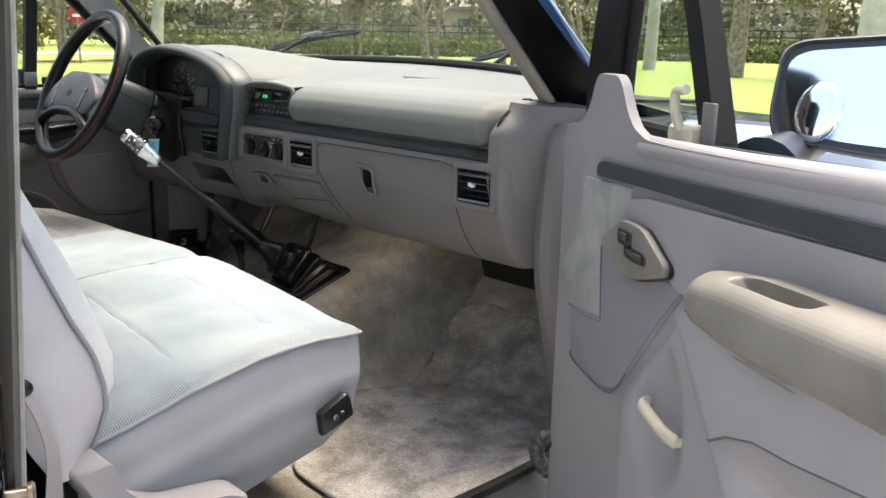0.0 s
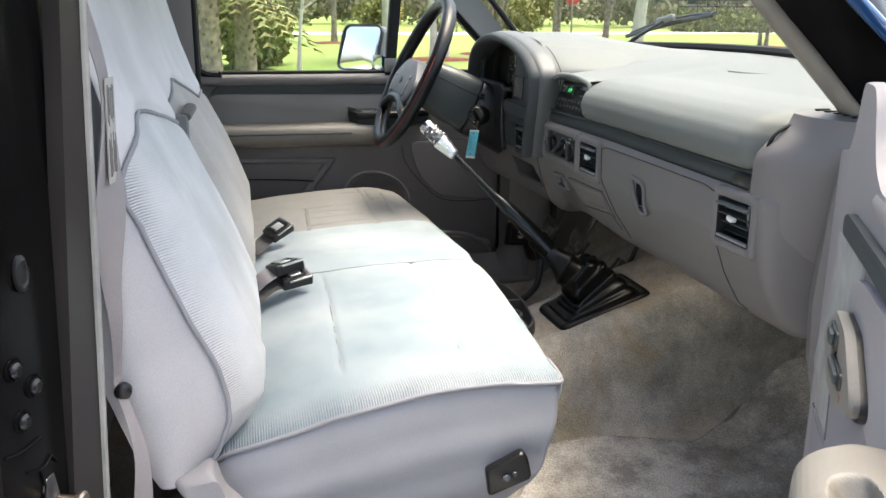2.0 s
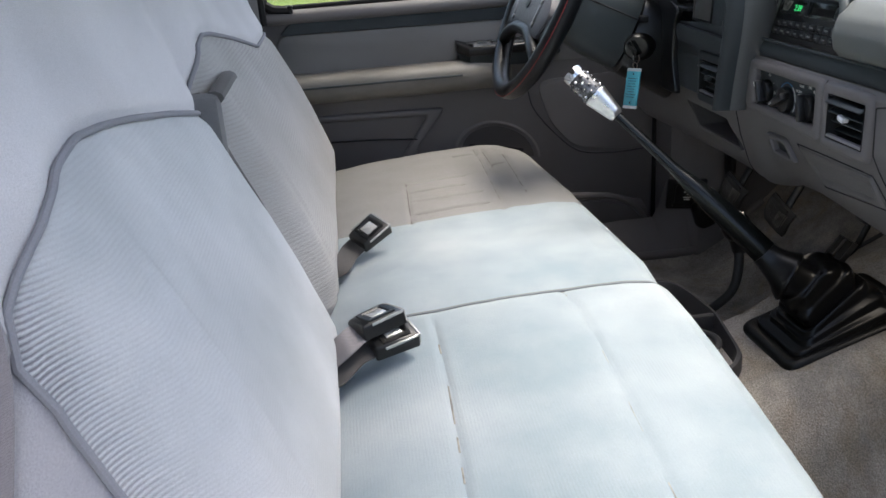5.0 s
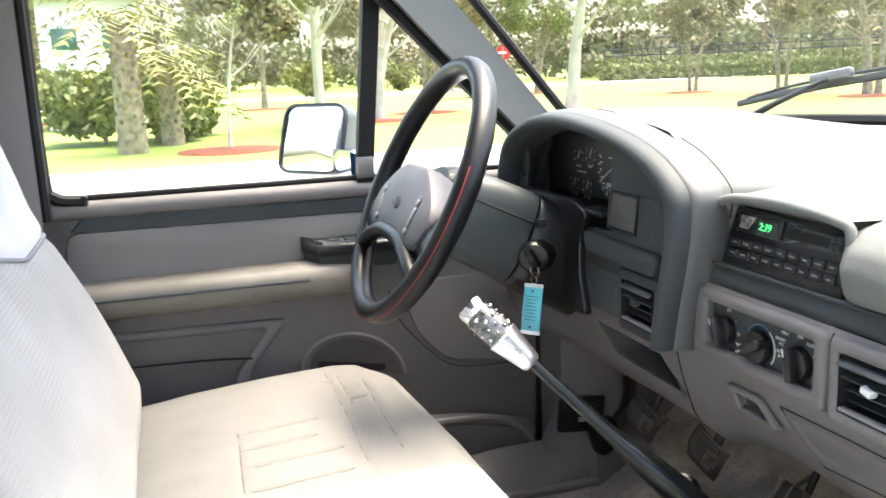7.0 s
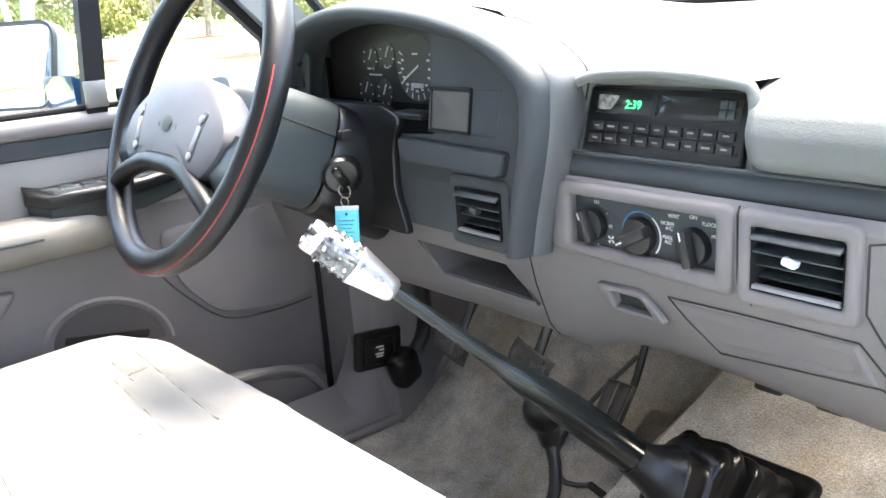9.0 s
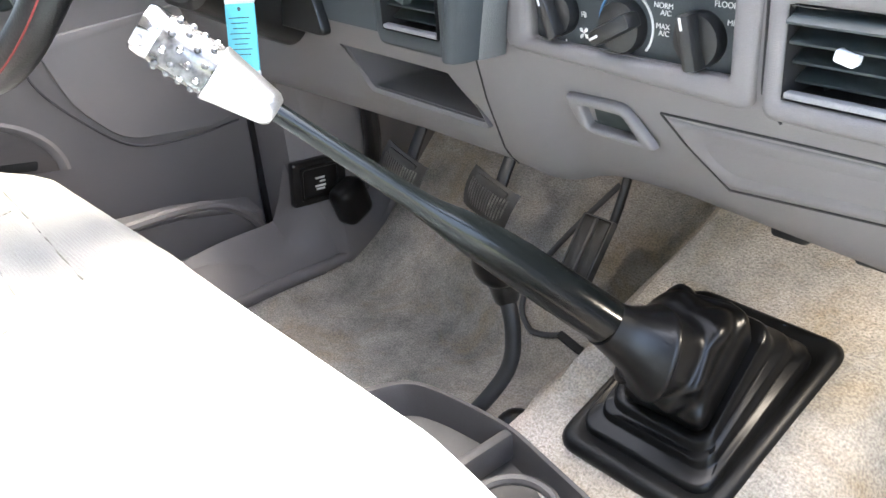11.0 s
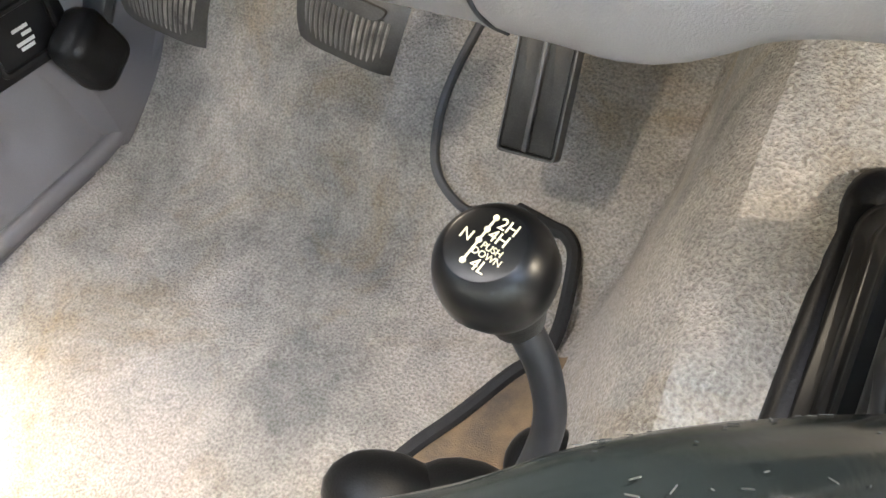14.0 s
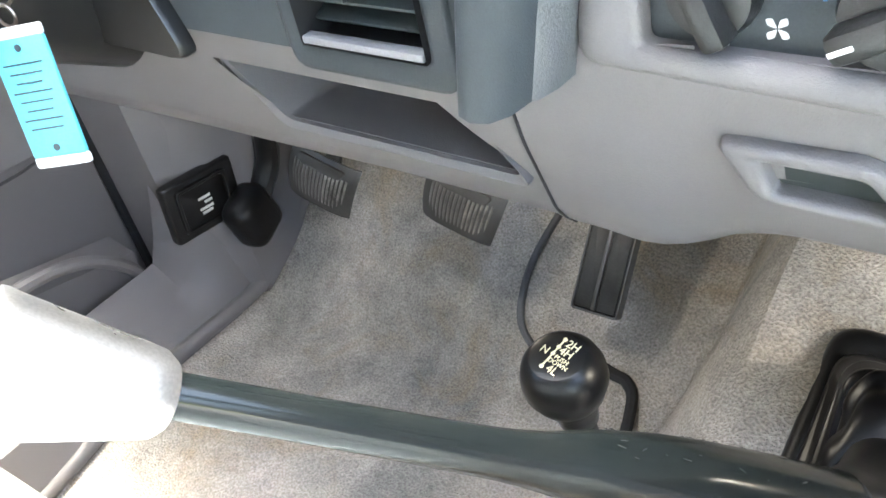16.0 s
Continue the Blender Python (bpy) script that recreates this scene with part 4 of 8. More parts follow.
part("pad_end", bm, PAD, dash)
# rounded dash end with demister slots


def end_face(a, k):
    """The rounded end cap: a runs from the strip outwards round the corner, k from its lip to its top."""
    z = low_bottom(0.8) + 0.005 + (0.690 - low_bottom(0.8)) * k
    x = 0.745 + 0.075 * math.sin(a * math.pi / 2)
    y = 0.423 + 0.13 * (1 - math.cos(a * math.pi / 2)) + 0.10 * (1 - sstep(0.0, 0.55, k)) + 0.05 * sstep(0.8, 1, k)
    return (x - 0.012 * (1 - k), y, z - 0.012 * a * k)


part("end_cap", sheet(bmesh.new(), end_face, steps(0, 1, 10), steps(0, 1, 24)), TRIM, dash, "rounded lilac-grey dash end")
part("end_top", sheet(bmesh.new(), lambda a, q: tuple(Vector(end_face(a, 1)).lerp(Vector((0.738 + 0.05 * a, 0.66, 0.697 - 0.006 * a)), q) + Vector((0, 0, 0.004 * math.sin(math.pi * min(1, 2 * q))))), steps(0, 1, 10), steps(0, 1, 8)), TRIM, dash, "", 80)
for k in range(5):
    part("demister_slot", box((0.749 + 0.0105 * k, 0.512 + 0.006 * k, 0.6985 - 0.0016 * k), (0.0065, 0.020, 0.004), 0.001), PIT, dash)

# radio niche
NICHE = ((-0.136, 0.456, 0.6135, -0.0945, 0.6135), (-0.129, 0.453, 0.632, -0.0940, 0.632), (-0.112, 0.450, 0.665, -0.0935, 0.660), (-0.095, 0.449, 0.684, -0.0925, 0.6775), (-0.06, 0.447, 0.693, -0.06, 0.6785), (0.0, 0.446, 0.696, 0.0, 0.6785), (0.05, 0.446, 0.694, 0.05, 0.6785), (0.09, 0.447, 0.689, 0.088, 0.6785), (0.104, 0.448, 0.682, 0.0930, 0.6770), (0.107, 0.447, 0.650, 0.0935, 0.650), (0.104, 0.455, 0.6135, 0.0945, 0.6135))
niche_front = smooth_path([(x, y, z) for x, y, z, _, _ in NICHE], 4)
niche_back = smooth_path([(u, 0.4665 + (w - 0.6455) * 0.306, w) for _, _, _, u, w in NICHE], 4)
part("radio_niche", loft(bmesh.new(), [niche_front, [p.lerp(q, 0.15) for p, q in zip(niche_front, niche_back)], [p.lerp(q, 0.6) for p, q in zip(niche_front, niche_back)], niche_back], False, False), PAD, dash, "recess round the radio")
part("brow_roll", tube(bmesh.new(), [p + Vector((0, 0.003, -0.001)) for p in niche_front[8:]], 0.0055, 10), PAD, dash, "rounded lip over the radio", 80)
part("radio_cheek", sheet(bmesh.new(), lambda k, z: (-0.148 + (lerp_table(((0.6135, -0.136), (0.632, -0.129), (0.665, -0.112), (0.686, -0.095)), z) + 0.148) * k, 0.453 - 0.003 * k, z), steps(0, 1, 4), steps(0.6135, 0.690, 10)), PAD, dash)
# ---- radio ----
radio = thing("car_radio", (0.0, 0.46, 0.645), "black cassette radio with green clock display", "radio")
RM = face_at(0.0, 0.4655, 0.6455, 17)
part("body", box((0, 0, -0.03), (0.184, 0.066, 0.066), 0.002, RM), BLACK, radio)
part("faceplate", slab(bmesh.new(), rrect(0.182, 0.064, 0.003), RM, 0.004, 0.001), BLACK, radio)
part("display", slab(bmesh.new(), rrect(0.070, 0.021, 0.002, -0.046, 0.0165), RM @ Matrix.Translation((0, 0, 0.0035)), 0.0015, 0.0005), LENS, radio, "glossy dark display window")
words("clock_digits", "2:39", RM @ Matrix.Translation((-0.0335, 0.0155, 0.0055)), 0.0115, GREEN_LED, radio)
part("sticker", slab(bmesh.new(), rounded([(-0.078, 0.010), (-0.060, 0.010), (-0.052, 0.024), (-0.078, 0.025)], 0.002), RM @ Matrix.Translation((0, 0, 0.0048)), 0.0006, 0.0002), mat("foil", (0.55, 0.55, 0.50), 0.2, 0.6, var=0.5, scale=120), radio, "wrinkled foil film")
part("cassette_door", slab(bmesh.new(), rrect(0.088, 0.021, 0.002, 0.041, 0.0165), RM @ Matrix.Translation((0, 0, 0.0035)), 0.0012, 0.0004), LENS, radio)
part("cassette_slot", slab(bmesh.new(), rrect(0.058, 0.010, 0.002, 0.032, 0.0155), RM @ Matrix.Translation((0, 0, 0.0044)), 0.0006, 0.0002), PIT, radio)
part("power_key", slab(bmesh.new(), rrect(0.006, 0.020, 0.002, -0.0085, 0.0165), RM @ Matrix.Translation((0, 0, 0.0035)), 0.003, 0.001), BLACK, radio)
for row, z in enumerate((-0.0065, -0.0185)):
    for k in range(9):
        w = 0.0168
        b = part("key", slab(bmesh.new(), rrect(w, 0.0095, 0.0018, -0.074 + k * 0.0186, z), RM @ Matrix.Translation((0, 0, 0.0035)), 0.0032, 0.001), BLACK, radio)
        part("legend", slab(bmesh.new(), rrect(w * (0.55 if k % 2 else 0.4), 0.0018, 0.0006, -0.074 + k * 0.0186, z), RM @ Matrix.Translation((0, 0, 0.0066)), 0.0003, 0.0001), DIM_PRINT, b)
for sx in (-0.0865, 0.0865):
    for sz in (-0.022, 0.022):
        part("tool_hole", slab(bmesh.new(), rrect(0.004, 0.004, 0.0018, sx, sz), RM @ Matrix.Translation((0, 0, 0.0038)), 0.0004, 0.0001), PIT, radio)
for k in range(2):
    for j in range(2):
        part("rewind_key", slab(bmesh.new(), rrect(0.0075, 0.0075, 0.001, 0.067 + 0.0085 * k, 0.012 + 0.0085 * j), RM @ Matrix.Translation((0, 0, 0.0044)), 0.0025, 0.0006), SLATE_L, radio)

# ---- climate panel ----
hvac = thing("climate_control", (-0.007, 0.441, 0.546), "black heater control panel with three rotary knobs", "heater control")
HM = face_at(-0.0075, 0.4475, 0.5465)
part("frame", bezel(bmesh.new(), rounded([(-0.116, -0.036), (0.104, -0.044), (0.1065, 0.040), (-0.106, 0.039)], 0.012), rounded([(-0.0865, -0.0255), (0.0865, -0.0255), (0.0865, 0.0255), (-0.0865, 0.0255)], 0.004), face_at(-0.0075, 0.4395, 0.5465), 0.005, 0.008), TRIM, hvac, "", 80)
part("panel", slab(bmesh.new(), rrect(0.174, 0.052, 0.003), HM, 0.002, 0.0005), SLATE, hvac)


def dial(cx, cz, r, turn):
    m = HM @ Matrix.Translation((cx, cz, 0.0018)) @ Matrix.Rotation(radians(turn), 4, "Z")
    k = part("knob", lathe(bmesh.new(), [(r, 0), (r * 1.02, 0.004), (r * 0.92, 0.009), (r * 0.5, 0.0105)], m, 28), BLACK, hvac)
    part("grip", box((0, 0, 0.012), (r * 0.62, r * 2.05, 0.016), 0.0035, m), BLACK, k)
    part("pointer", box((0, r * 0.72, 0.0202), (0.0018, r * 0.45, 0.0006), 0.0002, m), PRINT, k)


dial(-0.061, -0.004, 0.0165, 25)
dial(-0.002, -0.006, 0.0185, 118)
dial(0.060, -0.006, 0.0178, 14)
for a0, a1, mm in ((60, 178, BLUEMARK), (-40, 55, PRINT)):
    part("temperature_arc", tube(bmesh.new(), [HM @ Vector((-0.002 + 0.0232 * math.cos(radians(a)), -0.006 + 0.0232 * math.sin(radians(a)), 0.0022)) for a in steps(a0, a1, 14)], 0.0009, 6), mm, hvac)
for body, x, z in (("VENT", 0.036, 0.0185), ("OFF", 0.058, 0.0205), ("FLOOR", 0.0755, 0.0165), ("NORM", 0.029, 0.0105), ("A/C", 0.031, 0.006), ("MAX", 0.029, -0.003), ("A/C", 0.030, -0.0075), ("MIX", 0.0815, 0.006), ("LO", -0.058, 0.0195), ("HI", -0.040, -0.004)):
    words("lettering", body, HM @ Matrix.Translation((x, z, 0.0021)), 0.0052, PRINT, hvac)
for a in (30, 65, 100, -20):
    part("tick", slab(bmesh.new(), rrect(0.0014, 0.0014, 0.0004, -0.061 + 0.021 * math.cos(radians(a - 60)), -0.004 + 0.021 * math.sin(radians(a - 60))), HM @ Matrix.Translation((0, 0, 0.0018)), 0.0004, 0.0001), PRINT, hvac)
for a in (0, 90, 180, 270):
    m = HM @ Matrix.Translation((-0.040, -0.017, 0.0019)) @ Matrix.Rotation(radians(a + 20), 4, "Z")
    part("fan_mark", slab(bmesh.new(), rounded([(0, 0), (0.0042, 0.0005), (0.0045, 0.003), (0.002, 0.003)], 0.0008), m, 0.0003, 0.0001), PRINT, hvac)

# ---- instrument cluster ----
cluster = thing("instrument_cluster", (-0.40, 0.43, 0.63), "dark slate instrument cluster under an arched hood", "instrument cluster")
ARCH = [(-0.134, 0.503), (-0.124, 0.55), (-0.107, 0.615), (-0.100, 0.662), (-0.106, 0.694), (-0.146, 0.723), (-0.192, 0.741), (-0.255, 0.756), (-0.328, 0.767), (-0.425, 0.773), (-0.51, 0.766), (-0.59, 0.742), (-0.635, 0.705), (-0.655, 0.64), (-0.66, 0.56), (-0.66, 0.503)]
arch = smooth_path([(x, 0, z) for x, z in ARCH], 5)
cen = Vector((-0.39, 0, 0.58))


def arch_ring(k, y):
    return [Vector((cen.x + (p.x - cen.x) * k, y, cen.z + (p.z - cen.z) * (k if p.z > cen.z else 1))) for p in arch]


part("hood", loft(bmesh.new(), [arch_ring(1.0, 0.50), arch_ring(1.012, 0.418), arch_ring(1.004, 0.404), arch_ring(0.985, 0.396), arch_ring(0.955, 0.394), arch_ring(0.925, 0.397), arch_ring(0.90, 0.405), arch_ring(0.885, 0.418), arch_ring(0.87, 0.445)], False, False), SLATE, cluster, "dark slate hood rim", 80)
part("hood_bead", loft(bmesh.new(), [arch_ring(1.010, 0.416), arch_ring(1.020, 0.418), arch_ring(1.030, 0.428), arch_ring(1.033, 0.442), arch_ring(1.030, 0.456), arch_ring(1.012, 0.470), arch_ring(0.96, 0.48)], False, False), mat("bead_grey", (0.085, 0.09, 0.092), 0.5, var=0.05, grain=0.3, gscale=800), cluster, "grey outer hood moulding", 80)


def shoulder_ring(kx, kz, y):
    return [Vector((cen.x + (p.x - cen.x) * (1.018 + (kx - 1.018) * sstep(0.655, 0.70, p.z) * (p.x > cen.x)), y, cen.z + (p.z - cen.z) * (kz if p.z > cen.z else 1))) for p in arch]


part("hood_shoulder", loft(bmesh.new(), [shoulder_ring(1.018, 1.018, 0.450), shoulder_ring(1.05, 1.024, 0.462), shoulder_ring(1.09, 1.020, 0.49), shoulder_ring(1.13, 1.010, 0.54), shoulder_ring(1.15, 0.99, 0.60), shoulder_ring(1.15, 0.95, 0.68)], False, False), PAD, cluster, "padded shoulder behind the hood", 80)
joint = [p for p in shoulder_ring(1.048, 1.0225, 0.464) if p.x > -0.47 and p.z > 0.66]
part("hood_joint", tube(bmesh.new(), joint, 0.0016, 6), PIT, cluster, "dark joint behind the hood")
FM = face_at(0, 0.428, 0)
for poly in ([(-0.388, 0.564), (-0.136, 0.564), (-0.122, 0.665), (-0.150, 0.700), (-0.20, 0.722), (-0.262, 0.740), (-0.292, 0.743), (-0.300, 0.655), (-0.300, 0.62), (-0.386, 0.615)],
             [(-0.398, 0.503), (-0.261, 0.503), (-0.261, 0.564), (-0.388, 0.564)], [(-0.184, 0.503), (-0.150, 0.503), (-0.136, 0.564), (-0.184, 0.564)], [(-0.261, 0.503), (-0.184, 0.503), (-0.184, 0.5085), (-0.261, 0.5085)]):
    part("face_plate", slab(bmesh.new(), [Vector(p) for p in poly], FM, 0.004, 0.0001), SLATE, cluster)
part("lower_plate", slab(bmesh.new(), rounded([(-0.655, 0.503), (-0.396, 0.503), (-0.386, 0.615), (-0.40, 0.650), (-0.655, 0.650)], 0.004, 3), FM, 0.003, 0.001), SLATE, cluster)
part("left_plate", slab(bmesh.new(), rounded([(-0.655, 0.648), (-0.585, 0.648), (-0.575, 0.71), (-0.60, 0.735), (-0.64, 0.70)], 0.004, 3), FM, 0.003, 0.001), SLATE_L, cluster)
part("headlamp_switch", rim(bmesh.new(), rrect(0.05, 0.036, 0.004, -0.618, 0.682), rrect(0.04, 0.027, 0.003, -0.618, 0.682), FM, 0.003, 0.007, 0.0), BLACK, cluster)
# black sheet added behind the gauges to block light and keep gaps dark
part("cluster_blackout", box((-0.45, 0.492, 0.60), (0.38, 0.006, 0.20), 0.002), PIT, cluster)
# gauge colours lifted to carry the haze reflected over the faces
part("gauge_face", slab(bmesh.new(), rounded([(-0.60, 0.645), (-0.285, 0.645), (-0.28, 0.74), (-0.36, 0.766), (-0.50, 0.764), (-0.60, 0.735)], 0.01), face_at(0, 0.478, 0), 0.002, 0.0005), mat("gauge_haze_brown", (0.030, 0.028, 0.026), 0.5), cluster)
for gx, gz, gr in ((-0.392, 0.690, 0.043), (-0.496, 0.702, 0.018), (-0.456, 0.706, 0.018), (-0.512, 0.658, 0.018), (-0.468, 0.656, 0.018)):
    gm = face_at(gx, 0.4765, gz)
    g = part("gauge", lathe(bmesh.new(), [(gr, 0.0), (gr, 0.0015)], gm, 26), mat("gauge_dial_haze", (0.040, 0.036, 0.033), 0.5) if gr > 0.02 else BLACK, cluster)
    for a in range(-210, 31, 20 if gr > 0.02 else 48):
        part("graduation", box((gr * 0.86 * math.cos(radians(a)), gr * 0.86 * math.sin(radians(a)), 0.0018), (gr * 0.18, 0.0019, 0.0004), 0, gm @ Matrix.Translation((0, 0, 0)) @ Matrix.Translation((gr * 0.86 * math.cos(radians(a)), gr * 0.86 * math.sin(radians(a)), 0)) @ Matrix.Rotation(radians(a), 4, "Z") @ Matrix.Translation((-gr * 0.86 * math.cos(radians(a)), -gr * 0.86 * math.sin(radians(a)), 0))), PRINT, g)
    part("needle", box((gr * 0.3, 0, 0.003), (gr * 0.9, 0.0024, 0.0008), 0.0003, gm @ Matrix.Rotation(radians(-150 if gr > 0.02 else 60), 4, "Z")), PRINT, g)
for a in range(-200, 21, 22):
    part("numeral_bar", box((-0.392 + 0.029 * math.cos(radians(a)), 0.4735, 0.690 + 0.029 * math.sin(radians(a))), (0.0056, 0.0004, 0.0030), 0), PRINT, cluster)
for x, z, w in ((-0.484, 0.680, 0.030), (-0.497, 0.688, 0.010), (-0.456, 0.690, 0.010), (-0.392, 0.708, 0.012)):
    part("printed_bar", box((x, 0.4735, z), (w, 0.0004, 0.0022), 0), PRINT, cluster)
part("odometer", slab(bmesh.new(), rrect(0.026, 0.006, 0.001, -0.392, 0.668), face_at(0, 0.4745, 0), 0.0006, 0.0002), PRINT, cluster)
CM = face_at(0, 0.4245, 0)
part("blank_frame", rim(bmesh.new(), [(q.x + 0.19 * (q.y - 0.65), q.y) for q in rrect(0.076, 0.054, 0.004, -0.265, 0.650)], [(q.x + 0.19 * (q.y - 0.65), q.y) for q in rrect(0.068, 0.046, 0.003, -0.265, 0.650)], CM, 0, 0.003, 0.0), BLACK, cluster)
part("storage_blank", slab(bmesh.new(), [(q.x + 0.19 * (q.y - 0.65), q.y) for q in rrect(0.067, 0.045, 0.003, -0.265, 0.650)], CM, 0.0012, 0.0005), mat("grey_blank", (0.085, 0.085, 0.083), 0.5, var=0.06), cluster, "flat grey blanking plate")
part("switch_blank", slab(bmesh.new(), rounded([(-0.222, 0.676), (-0.172, 0.676), (-0.190, 0.624), (-0.230, 0.624)], 0.003), CM, 0.0012, 0.0005), SLATE, cluster)
part("ledge_gap", slab(bmesh.new(), rounded([(-0.369, 0.6145), (-0.166, 0.6105), (-0.176, 0.5805), (-0.357, 0.582), (-0.367, 0.592)], 0.008), face_at(0, 0.4235, 0), 0.0012, 0.0005), PIT, cluster, "dark joint round the panel")
part("ledge", slab(bmesh.new(), rounded([(-0.366, 0.6125), (-0.169, 0.6085), (-0.178, 0.5825), (-0.356, 0.584), (-0.365, 0.593)], 0.008), face_at(0, 0.4235, 0), 0.0075, 0.003), SLATE, cluster, "slim raised button panel")
part("warning_ledge", box((-0.345, 0.432, 0.640), (0.06, 0.03, 0.008), 0.003), BLACK, cluster)
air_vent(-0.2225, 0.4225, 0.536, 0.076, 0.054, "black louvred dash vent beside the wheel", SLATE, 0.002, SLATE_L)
part("screw_hole", lathe(bmesh.new(), [(0.005, 0), (0.005, 0.001)], face_at(-0.385, 0.424, 0.585), 10), PIT, cluster)
part("column_cover", slab(bmesh.new(), rounded([(-0.60, 0.490), (-0.354, 0.487), (-0.376, 0.545), (-0.373, 0.60), (-0.353, 0.638), (-0.392, 0.652), (-0.60, 0.652)], 0.014, 6), face_at(0, 0.424, 0), 0.010, 0.004), BLACK, cluster, "black cover behind the column")

# ---- steering column and wheel ----
TILT = 0.452
WC = Vector((-0.495, 0.212, 0.672))
WX, WY, WN = Vector((1, 0, 0)), Vector((0, math.sin(TILT), math.cos(TILT))), Vector((0, -math.cos(TILT), math.sin(TILT)))
WM = basis(WC, WX, WY, WN)
wheel = thing("steering_wheel", tuple(WC), "black leather-wrapped steering wheel with grey hub", "steering wheel")
R0, R1 = 0.1925, 0.0155
bm = bmesh.new()
NA, NB = 72, 14
rows = []
for i in range(NA):
    a = 2 * math.pi * i / NA
    g = 1 + 0.03 * math.sin(9 * a) * math.sin(9 * a)
    rows.append([WM @ Vector(((R0 + R1 * g * math.cos(b)) * math.cos(a), (R0 + R1 * g * math.cos(b)) * math.sin(a), R1 * 1.12 * g * math.sin(b))) for b in (2 * math.pi * j / NB for j in range(NB))])
loft(bm, rows + [rows[0]], caps=False)
bmesh.ops.remove_doubles(bm, verts=bm.verts, dist=1e-6)
part("rim", bm, LEATHER, wheel)
part("red_piping", tube(bmesh.new(), [WM @ Vector(((R0 + R1 * 0.88) * math.cos(a), (R0 + R1 * 0.88) * math.sin(a), 0.0095)) for a in steps(-1.75, 0.25, 30)], 0.0009, 6), RED, wheel, "thin red line round the rim")
HUB = [(-0.052, 0.034), (0.052, 0.034), (0.090, 0.018), (0.142, -0.018), (0.150, -0.048), (0.112, -0.088), (0.045, -0.068), (-0.045, -0.068), (-0.112, -0.088), (-0.150, -0.048), (-0.142, -0.018), (-0.090, 0.018)]
KEY_GREY = mat("worn_key_grey", (0.20, 0.20, 0.215), 0.35, var=0.2, scale=60)
hub = part("hub", loft(bmesh.new(), [[WM @ Vector((p.x * k, (p.y + 0.025) * k - 0.025, z)) for p in rounded(HUB, 0.022, 5)] for k, z in ((0.92, -0.030), (1.0, -0.012), (1.0, 0.006), (0.97, 0.014), (0.88, 0.0185), (0.4, 0.021))]), mat("hub_plastic", (0.078, 0.078, 0.090), 0.5, var=0.1, scale=12, grain=0.3), wheel, "grey plastic horn pad")
part("emblem", lathe(bmesh.new(), [(0.011, 0.020), (0.011, 0.0225), (0.009, 0.023)], WM @ Matrix.Translation((0, -0.028, 0)) @ Matrix.Diagonal((1.2, 0.9, 1, 1)), 20), SLATE, hub)
part("hub_edge", tube(bmesh.new(), smooth_path([WM @ Vector(q) for q in ((-0.150, -0.115, 0.004), (-0.118, -0.098, 0.010), (-0.06, -0.078, 0.012), (0.0, -0.074, 0.012), (0.06, -0.078, 0.012), (0.118, -0.098, 0.010), (0.150, -0.115, 0.004))], 6), 0.012, 10), RUBBER, wheel, "black arched lower trim")
for s in (-1, 1):
    part("spoke", loft(bmesh.new(), [[WM @ Vector((s * x, y + c, z)) for y, z in ((-0.030 - e, -0.014), (0.026 + e, -0.014), (0.030 + e, 0.002), (0.014, 0.010), (-0.018, 0.010), (-0.034 - e, 0.002))] for x, e, c in ((0.10, 0.0, -0.050), (0.145, 0.002, -0.058), (0.165, 0.003, -0.060), (0.180, 0.003, -0.060))]), LEATHER, wheel)
    KEY = WM @ Matrix.Translation((s * 0.088, -0.037, 0.0160)) @ Matrix.Rotation(-0.20 * s, 4, "Z")
    key = part("speed_key", slab(bmesh.new(), rrect(0.016, 0.062, 0.007), KEY, 0.004, 0.0015), BLACK, hub, "black speed control strip")
    part("key_bar", slab(bmesh.new(), rrect(0.0095, 0.030, 0.003, 0, -0.003), KEY @ Matrix.Translation((0, 0, 0.0035)), 0.002, 0.0008), KEY_GREY, key)
    for y in (-0.0245, 0.0195):
        part("key_cap", lathe(bmesh.new(), [(0.0052, 0.0), (0.0052, 0.0022), (0.0030, 0.0030)], KEY @ Matrix.Translation((0, y, 0.0035)), 14), KEY_GREY, key)
    part("horn_mark", box((s * 0.026, -0.030, 0.0212), (0.004, 0.005, 0.0006), 0, WM), BLACK, hub)

column = thing("steering_column", (-0.495, 0.36, 0.60), "slate plastic steering column shroud with ignition lock", "steering column")


def col_ring(d, w, up, dn, r=0.022):
    m = basis(WC - WN * d, WX, WY, WN)
    return [m @ Vector((p.x, p.y, 0)) for p in rounded([(-w * 0.82, -dn), (w * 0.82, -dn), (w * 1.02, -dn * 0.2), (w * 0.86, up), (-w * 0.86, up), (-w * 1.02, -dn * 0.2)], r * 1.5, 6)]


part("front_shroud", loft(bmesh.new(), [col_ring(0.025, 0.045, 0.045, 0.05), col_ring(0.045, 0.058, 0.054, 0.066), col_ring(0.10, 0.064, 0.060, 0.078), col_ring(0.165, 0.068, 0.062, 0.082), col_ring(0.167, 0.064, 0.058, 0.078)]), SLATE_L, column, "blue-grey front shroud")
part("rear_shroud", loft(bmesh.new(), [col_ring(0.170, 0.066, 0.060, 0.080), col_ring(0.176, 0.070, 0.063, 0.086), col_ring(0.225, 0.072, 0.060, 0.090), col_ring(0.29, 0.072, 0.05, 0.095)]), BLACK, column)
part("seam", tube(bmesh.new(), [WM @ Vector((0.066, 0.018, -d)) for d in steps(0.05, 0.165, 8)], 0.0016, 6), PIT, column)
